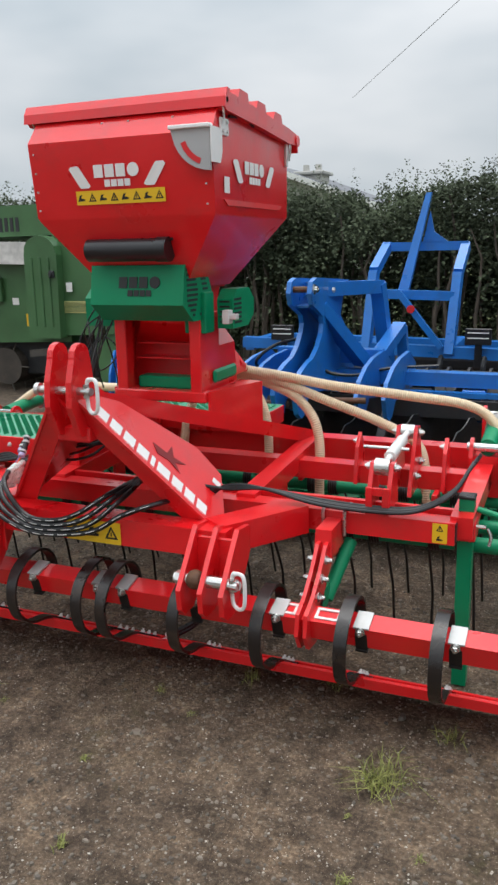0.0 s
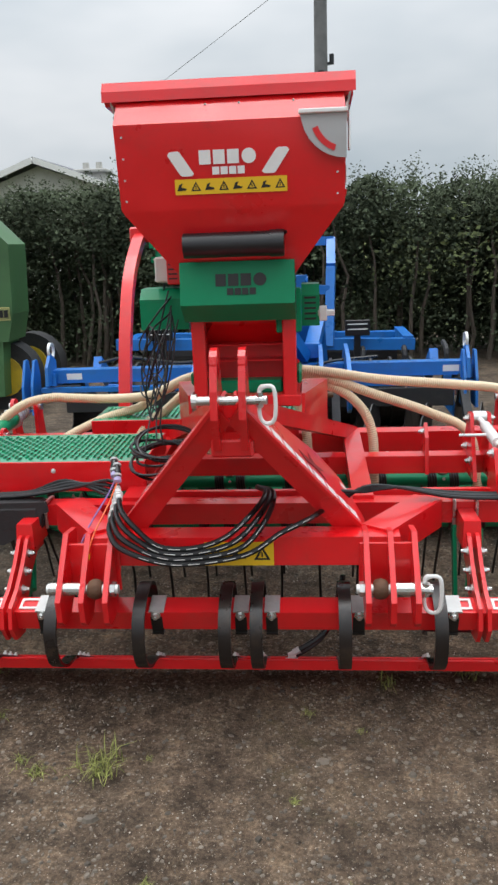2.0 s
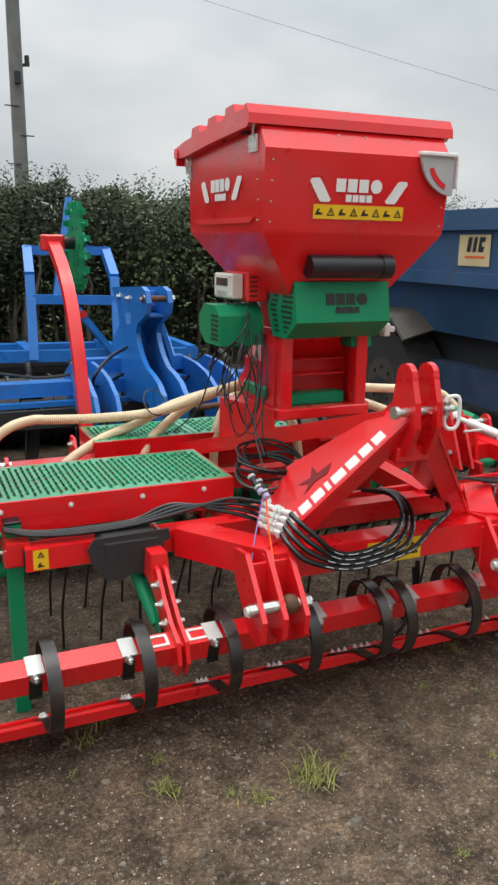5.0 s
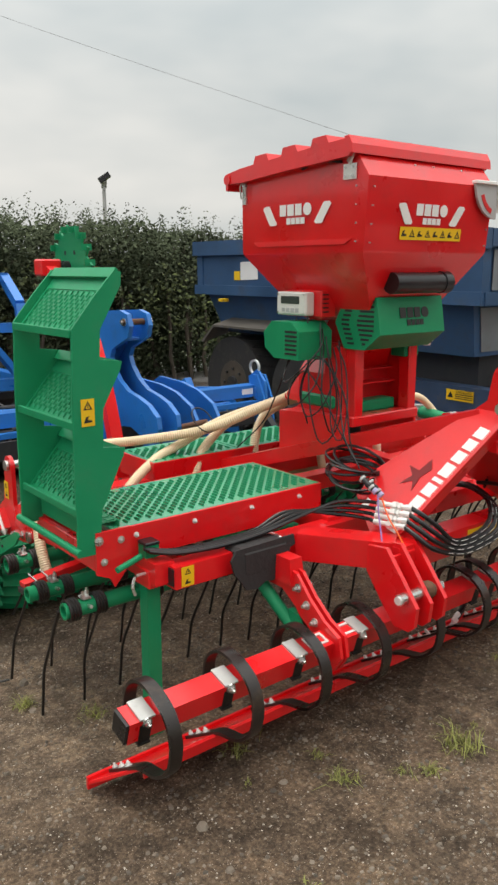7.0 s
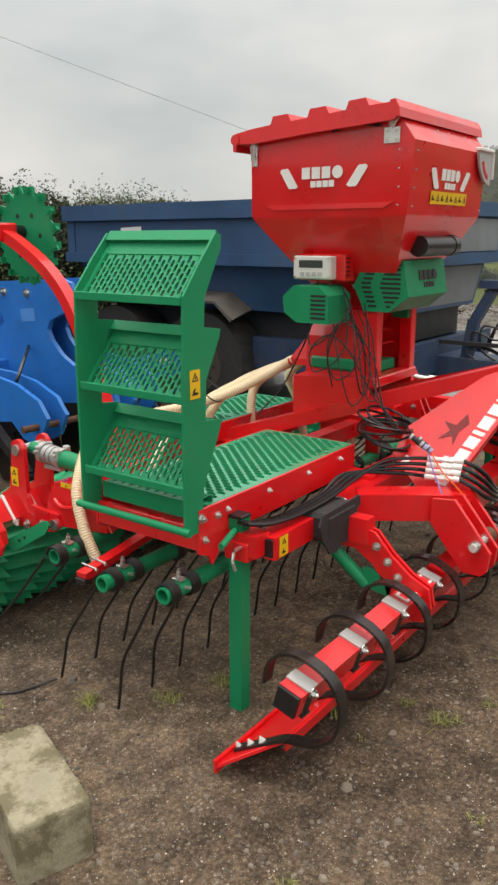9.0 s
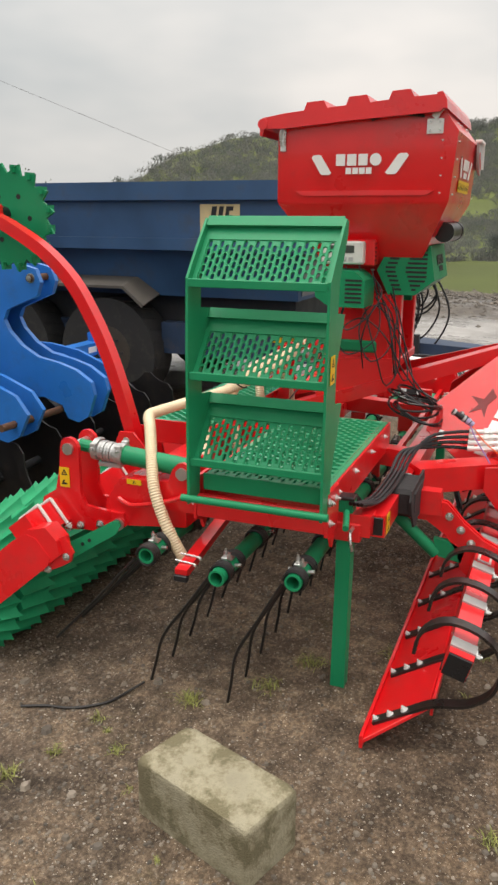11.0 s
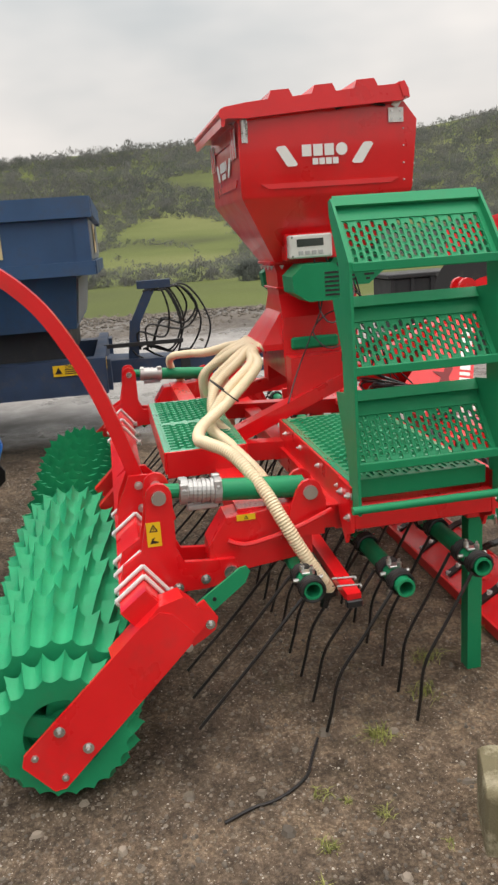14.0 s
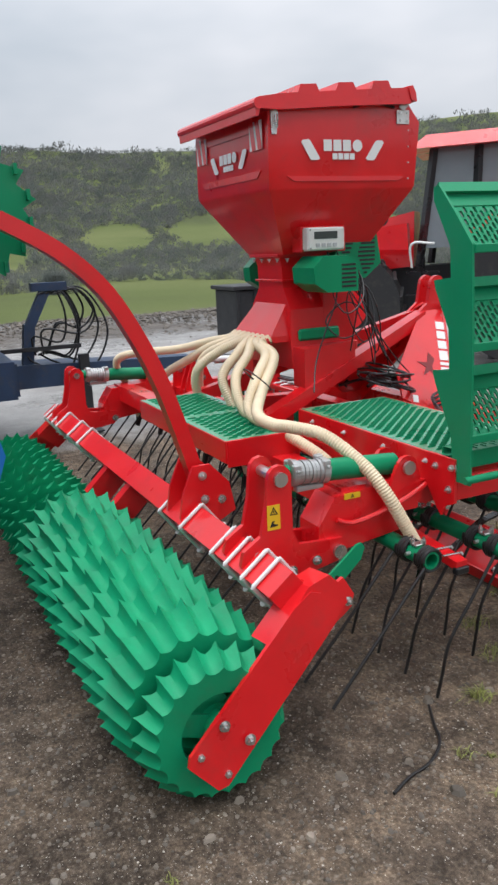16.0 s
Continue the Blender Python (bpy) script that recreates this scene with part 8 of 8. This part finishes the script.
# ---- pole, wires, floodlight, house ----
pole = thing("utility_pole", (0.40, 10.4, 0.0), "tall grey weathered timber utility pole behind the hedge", "pole")
part("shaft", cyl((0.40, 10.4, 0.0), (0.40, 10.4, 7.6), 0.115, 0.085, 18), WOOD, pole, smooth=True)
part("insulator", join(beam((0.40, 10.4, 3.95), (0.56, 10.38, 3.98), 0.04, 0.04), cyl((0.56, 10.38, 3.96), (0.56, 10.38, 4.10), 0.035, n=10), cyl((0.40, 10.28, 3.70), (0.40, 10.28, 3.86), 0.05, n=10)), DARK, pole)
part("step_iron", join(*[cyl((0.40 - 0.2 * (k % 2), 10.3, 2.2 + 0.4 * k), (0.40 + 0.2 * (1 - k % 2), 10.3, 2.2 + 0.4 * k), 0.010, n=6) for k in range(4)]), DARK, pole)
for a, b in (((-0.16, 22.44, 9.83), (15.4, 8.5, 2.87)), ((-0.33 - 0.55 * 1.3, 9.77 + 0.82 * 0.8, 4.70 - 0.157 * 1.3), (-0.33 + 0.55 * 9, 9.77 - 0.82 * 9, 4.70 + 0.157 * 9 - 0.3))):
    a, b = Vector(a), Vector(b)
    if a.x < -0.5:
        a = a - (b - a) * 0.30
    mid = a.lerp(b, 0.5) + Vector((0, 0, -0.06))
    single("overhead_wire", hose([a, mid, b], 0.004, 5, 0.4), WIRE, "thin grey overhead wire across the sky", "wire")
flood = thing("floodlight_mast", (5.15, 12.2, 0.0), "slim grey mast with a black floodlight head", "floodlight")
part("mast", cyl((5.15, 12.2, 0), (5.15, 12.2, 3.05), 0.045, 0.035, 12), GREY, flood)
part("lamp_head", beam((5.03, 12.15, 3.13), (5.20, 12.06, 3.26), 0.22, 0.10, bevel=0.02), PLASTIC, flood)
part("yoke", beam((5.15, 12.2, 3.02), (5.12, 12.12, 3.20), 0.10, 0.03), GREY, flood)

house = thing("bungalow", (-7.5, 19.0, 0.0), "pale bungalow with slate roof and chimney behind the hedge", "house")
part("wall", box(-11.0, -3.6, 17.6, 22.0, 0.0, 2.35, 0.02), PLASTER, house)
part("gable", plate([(-9.6, 2.35), (-3.4, 2.35), (-6.5, 3.42)], "y", 17.62, 0.25, 0.01), PLASTER, house)
rf = bmesh.new()
for (x0, z0), (x1, z1) in (((-9.9, 2.28), (-6.5, 3.52)), ((-6.5, 3.52), (-3.1, 2.28))):
    q = [rf.verts.new(p) for p in ((x0, 17.3, z0), (x1, 17.3, z1), (x1, 22.4, z1), (x0, 22.4, z0))]
    t = [rf.verts.new(v.co + Vector((0, 0, 0.10))) for v in q]
    rf.faces.new(q), rf.faces.new(t[::-1])
    for k in range(4):
        rf.faces.new((q[k], q[(k + 1) % 4], t[(k + 1) % 4], t[k]))
roof = part("roof", rf, SLATE, house, "grey slate roof")
part("barge_board", join(beam((-9.9, 17.28, 2.30), (-6.5, 17.28, 3.54), 0.04, 0.14), beam((-6.5, 17.28, 3.54), (-3.1, 17.28, 2.30), 0.04, 0.14)), WHITE, roof)
chm = part("chimney", box(-5.62, -4.95, 18.0, 18.7, 2.4, 3.30, 0.02), PLASTER, roof, "pale chimney with two pots")
part("chimney_cap", box(-5.70, -4.87, 17.92, 18.78, 3.25, 3.34, 0.02), PLASTER, chm)
for x in (-5.46, -5.12):
    part("chimney_pot", cyl((x, 18.3, 3.34), (x, 18.3, 3.52), 0.09, 0.08, 12), PLASTER, chm)
part("window", box(-8.2, -7.0, 17.58, 17.61, 1.0, 2.0, 0.01), GLASS, house)

# ---- woodland and hedgerows on the hills ----
rt = random.Random(8)
WOODS = {"bare": ([], []), "green": ([], [])}


def polar(r, az):
    return r * math.cos(math.radians(az)), r * math.sin(math.radians(az))


def far_tree(x, y, h, spread, twigs, kind, size=0.13, foot=0.12):
    """A far tree: a tapered stem and an uneven, upright crown of many thin twig sprays."""
    tv, tf = WOODS[kind]
    z0 = terrain(x, y)
    w = h * spread
    i = len(tv)
    tw_ = h * 0.022
    tv.extend(((x - tw_, y, z0 - 0.1), (x, y + tw_ * 1.6, z0 - 0.1), (x + tw_, y - tw_, z0 - 0.1), (x, y, z0 + h * 0.85)))
    tf.extend(((i, i + 1, i + 3), (i + 1, i + 2, i + 3), (i + 2, i, i + 3)))
    lobes = []
    for _ in range(5):
        a, zz = rt.uniform(0, 6.283), rt.uniform(foot, 0.82)
        rr = w * 0.5 * math.sqrt(rt.random()) * (1.15 - 0.7 * zz)
        lobes.append((x + rr * math.cos(a), y + rr * math.sin(a), z0 + h * zz, w * rt.uniform(0.22, 0.36) * (1.2 - 0.5 * zz), h * rt.uniform(0.14, 0.24)))
    for _ in range(twigs):
        cx, cy, cz, lr, lh = lobes[rt.randrange(5)]
        q = (cx + rt.gauss(0, 0.55) * lr, cy + rt.gauss(0, 0.55) * lr, max(cz + rt.gauss(0, 0.6) * lh, z0 + 0.02 * h))
        s_ = h * size * rt.uniform(0.6, 1.3)
        a, lean = rt.uniform(0, 6.283), rt.uniform(0, 6.283)
        ax, ay = math.cos(a) * s_ * 0.30, math.sin(a) * s_ * 0.30
        lx, ly = math.cos(lean) * s_ * 0.45, math.sin(lean) * s_ * 0.45
        i = len(tv)
        tv.extend(((q[0] - ax, q[1] - ay, q[2] - s_ * 0.4), (q[0] + ax, q[1] + ay, q[2] - s_ * 0.25), (q[0] + lx, q[1] + ly, q[2] + s_ * 0.75)))
        tf.append((i, i + 1, i + 2))


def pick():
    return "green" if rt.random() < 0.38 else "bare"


# open fields among the woods: bearing, elevation and half sizes, degrees
FIELDS = ((-4.9, -0.2, 4.7, 2.1), (-2.2, -1.2, 4.0, 1.3), (-7.8, 4.05, 3.0, 0.75), (-16.3, 0.6, 2.6, 1.2), (-23.2, 0.9, 3.1, 1.3), (1.8, 1.0, 1.9, 1.2), (12.0, 4.5, 1.4, 0.5), (-33.0, 1.0, 4.0, 1.4), (-45.0, 0.2, 5.0, 1.6),
          (8.0, 0.6, 4.0, 0.9), (17.0, -0.2, 4.0, 0.8), (27.0, 0.4, 4.0, 0.8), (-29.5, 3.6, 2.2, 0.6))


@functools.lru_cache(None)
def slope_of(az):
    """Elevation of the hillside along one bearing, by distance."""
    out, top = [], -9.0
    for k in range(105):
        r = 34 + 4 * k
        x, y = polar(r, az)
        top = max(top, math.degrees(math.atan2(terrain(x, y) - 1.6, r)))
        out.append((top, r))
    return out


def distance_at(az, e, miss=None):
    return next((q for top, q in slope_of(round(az)) if top >= e), miss)


for k in range(16500):                      # close-grown woods with open fields between
    az, e = rt.uniform(-50, 31), rt.uniform(-2.3, 7.4)
    r = distance_at(az, e)
    if r is None:
        continue
    inside = min(((az - a) / da) ** 2 + ((e - b) / db_) ** 2 for a, b, da, db_ in FIELDS)
    inside += 0.22 * noise.noise(Vector((az * 0.5, e * 1.6, 4.0))) + 0.14 * noise.noise(Vector((az * 1.6, e * 4.0, 8.0)))
    thin = noise.noise(Vector((az * 0.33, e * 0.8, 1.0)))
    if inside < 1.0 or (thin > 0.50 and rt.random() < 0.5):
        continue
    x, y = polar(r + rt.uniform(-2, 2), az)
    far_tree(x, y, r * rt.uniform(0.006, 0.012) * (0.6 if r > 340 else 1.5 if rt.random() < 0.06 else 1.0), rt.uniform(1.2, 2.0), 76, pick(), 0.16, 0.02)
for k in range(130):                       # ragged hedge at the far side of the near field
    az = -50 + k * 0.62
    x, y = polar(33 - 0.35 * (az + 14 if az > -14 else 0) + 2.0 * math.sin(az * 0.31) + rt.uniform(-0.6, 0.6), az)
    far_tree(x, y, rt.uniform(0.35, 0.75) * (1.6 if rt.random() < 0.12 else 1), rt.uniform(1.1, 1.9), 420, pick(), 0.10, 0.04)
for az, r, h in ((-9.2, 25.5, 0.85), (-8.6, 25.7, 0.8), (-9.9, 25.6, 0.75), (-26, 30, 1.4), (4, 29, 1.0)):
    x, y = polar(r, az)
    far_tree(x, y, h, 0.85, 1500, "green", 0.07, 0.10)
for a, b, da, db_ in FIELDS[:10]:          # hedges along the fields' upper and lower edges
    for k in range(46):
        az = a + da * 1.05 * (k / 23 - 1)
        e = b + db_ * (0.95 if k % 2 else -0.9) * math.sqrt(max(0.0, 1 - ((az - a) / (da * 1.06)) ** 2))
        r = distance_at(az, e, 60)
        x, y = polar(r, az)
        far_tree(x, y, r * rt.uniform(0.005, 0.011), 1.1, 70, pick(), 0.16, 0.05)
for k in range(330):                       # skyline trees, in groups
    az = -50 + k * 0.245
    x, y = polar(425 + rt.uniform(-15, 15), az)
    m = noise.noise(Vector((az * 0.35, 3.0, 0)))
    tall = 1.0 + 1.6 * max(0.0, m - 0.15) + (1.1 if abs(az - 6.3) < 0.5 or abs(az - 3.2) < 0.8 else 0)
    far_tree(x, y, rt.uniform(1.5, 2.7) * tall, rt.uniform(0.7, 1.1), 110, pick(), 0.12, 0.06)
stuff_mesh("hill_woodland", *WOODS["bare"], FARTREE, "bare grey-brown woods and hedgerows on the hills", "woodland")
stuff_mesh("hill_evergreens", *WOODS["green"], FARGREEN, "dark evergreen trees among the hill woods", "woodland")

# ---- concrete block, grass, stones, a broken tine ----
bk = bmesh.new()
bmesh.ops.create_cube(bk, size=1)
bmesh.ops.subdivide_edges(bk, edges=bk.edges[:], cuts=14, use_grid_fill=True)
bu, bv = Vector((-0.340, -0.940, 0)), Vector((-0.940, 0.340, 0))
for v in bk.verts:
    c = Vector((v.co.x * 0.382, v.co.y * 0.195, (v.co.z + 0.5) * 0.170))
    corner = max(0.0, abs(v.co.x) * 2 - 0.90) + max(0.0, abs(v.co.y) * 2 - 0.84) + max(0.0, v.co.z * 2 - 0.88)
    rough_ = 0.004 * noise.noise(c * 22) + 0.003 * noise.noise(c * 60)
    c *= 1.0 - 0.17 * max(0.0, corner - 0.10) + rough_ - 0.03 * max(0.0, corner - 0.04) * (1 + noise.noise(c * 40))
    v.co = Vector((-1.911, 0.330, 0.0)) + bu * c.x + bv * c.y + Vector((0, 0, max(c.z - 0.002, 0)))
single("concrete_block", bk, STONE, "rough weathered concrete block with mossy stains, lying on the yard", "block", smooth=True)

single("broken_tine", hose([(-1.428, 0.800, 0.018), (-1.500, 0.838, 0.007), (-1.556, 0.864, 0.006), (-1.602, 0.915, 0.006), (-1.632, 0.975, 0.006), (-1.642, 1.030, 0.006), (-1.676, 1.108, 0.006)], 0.0045, 7), BLACK, "bent black spring tine lying on the ground", "tine", smooth=True)


def tuft(x, y, n, h, seed):
    rq = random.Random(seed)
    bm = bmesh.new()
    for _ in range(n):
        a, lean = rq.uniform(0, 6.28), rq.uniform(0.3, 1.5)
        L = h * rq.uniform(0.5, 1.3)
        d = Vector((math.cos(a), math.sin(a), 0))
        s = Vector((-d.y, d.x, 0)) * rq.uniform(0.0010, 0.0022)
        o = Vector((x + rq.gauss(0, h * 0.40), y + rq.gauss(0, h * 0.40), 0))
        pts = [o, o + d * (L * lean * 0.3) + Vector((0, 0, L * (0.60 - 0.18 * lean))), o + d * (L * lean) + Vector((0, 0, L * max(0.12, 1.0 - lean * 0.62)))]
        p = [bm.verts.new(pts[0] - s), bm.verts.new(pts[0] + s), bm.verts.new(pts[1] + s * 0.8), bm.verts.new(pts[1] - s * 0.8), bm.verts.new(pts[2])]
        bm.faces.new((p[0], p[1], p[2], p[3])), bm.faces.new((p[3], p[2], p[4]))
    return bm


TUFTS = ((0.955, -0.395, 130, 0.085), (-0.445, -0.480, 90, 0.075), (-0.86, -0.36, 50, 0.045), (-0.62, -0.50, 40, 0.035), (0.70, 0.05, 45, 0.06), (1.10, -0.13, 30, 0.05), (-0.95, 0.05, 60, 0.055),
         (-1.10, 0.33, 55, 0.055), (-1.45, 0.62, 60, 0.045), (-1.02, -0.05, 40, 0.05), (-1.96, 0.95, 60, 0.045), (-2.15, 1.00, 55, 0.04), (-2.20, 1.18, 45, 0.035), (-1.75, 0.72, 30, 0.03), (-2.28, 0.62, 50, 0.035),
         (-2.10, 1.75, 70, 0.05), (-1.82, 0.88, 40, 0.03), (-2.32, 0.20, 35, 0.03), (-1.70, -0.33, 35, 0.03), (0.15, -0.20, 25, 0.03), (-1.28, 0.42, 45, 0.06), (0.42, -0.02, 40, 0.05), (-2.35, 1.30, 60, 0.045), (-2.05, 2.35, 60, 0.05))
rw = random.Random(77)
weeds = []
while len(weeds) < 46:
    x, y = rw.uniform(-2.7, 1.6), rw.uniform(-1.1, 2.3)
    if y < -0.15 or x < -1.55:
        weeds.append((x, y, rw.randint(10, 26), rw.uniform(0.014, 0.032)))
for i, (x, y, n, h) in enumerate(TUFTS + tuple(weeds)):
    single("grass_tuft", tuft(x, y, n, h, 100 + i), GRASS, "small tuft of yellow-green grass in the gravel", "grass", "grass tufts in the yard")
for i, (p, q) in enumerate((((-2.22, 0.98, 0.006), (-2.10, 1.03, 0.006)), ((-2.16, 1.62, 0.005), (-2.08, 1.66, 0.005)), ((-2.38, 1.22, 0.008), (-2.20, 1.24, 0.010)))):
    single("straw_stalk", cyl(p, q, 0.004, n=5), STRAW, "short dry straw stalk on the ground", "straw", "stalks on the yard")

sv, sf = [], []
rs = random.Random(5)
for j in range(42000):
    x, y = rs.uniform(-3.1, 2.2), rs.uniform(-1.9, 3.0)
    if j % 3 and noise.noise(Vector((x * 1.7, y * 1.7, 3.0))) < -0.10:
        continue
    s = 0.0022 + 0.0070 * rs.random() ** 2.5 + (0.016 * rs.random() if rs.random() < 0.016 else 0)
    i = len(sv)
    z = terrain(x, y) + s * 0.10
    ph = rs.uniform(0, 6.28)
    el = rs.uniform(0.6, 1.4)
    flat = rs.uniform(0.25, 0.6)
    rim = []
    for k in range(6):
        t = ph + k * 1.0472
        q = rs.uniform(0.75, 1.2)
        rim.append((s * math.cos(t) * el * q, s * math.sin(t) * q))
    sv += [(x + a, y + b, z - s * 0.3) for a, b in rim] + [(x + a * 0.62 + 0.1 * s, y + b * 0.62, z + s * flat * rs.uniform(0.8, 1.1)) for a, b in rim]
    for k in range(6):
        sf.append((i + k, i + (k + 1) % 6, i + 6 + (k + 1) % 6, i + 6 + k))
    sf.append(tuple(i + 6 + k for k in range(6)))
stuff_mesh("loose_gravel", sv, sf, PEBBLE, "loose stones scattered on the tarmac", "gravel")
gv, gf = [], []
for _ in range(26000):
    x, y = rs.uniform(-3.0, 1.8), rs.uniform(-1.7, 2.8)
    s = 0.0011 + 0.0036 * rs.random() ** 3
    z = terrain(x, y)
    i, ph = len(gv), rs.uniform(0, 6.28)
    gv += [(x + s * math.cos(ph + k * 1.571) * rs.uniform(0.6, 1.3), y + s * math.sin(ph + k * 1.571) * rs.uniform(0.6, 1.3), z) for k in range(4)] + [(x, y, z + s * rs.uniform(0.5, 0.9))]
    gf += [(i + k, i + (k + 1) % 4, i + 4) for k in range(4)]
stuff_mesh("pale_grit", gv, gf, GRIT, "fine pale grit strewn over the tarmac", "grit")
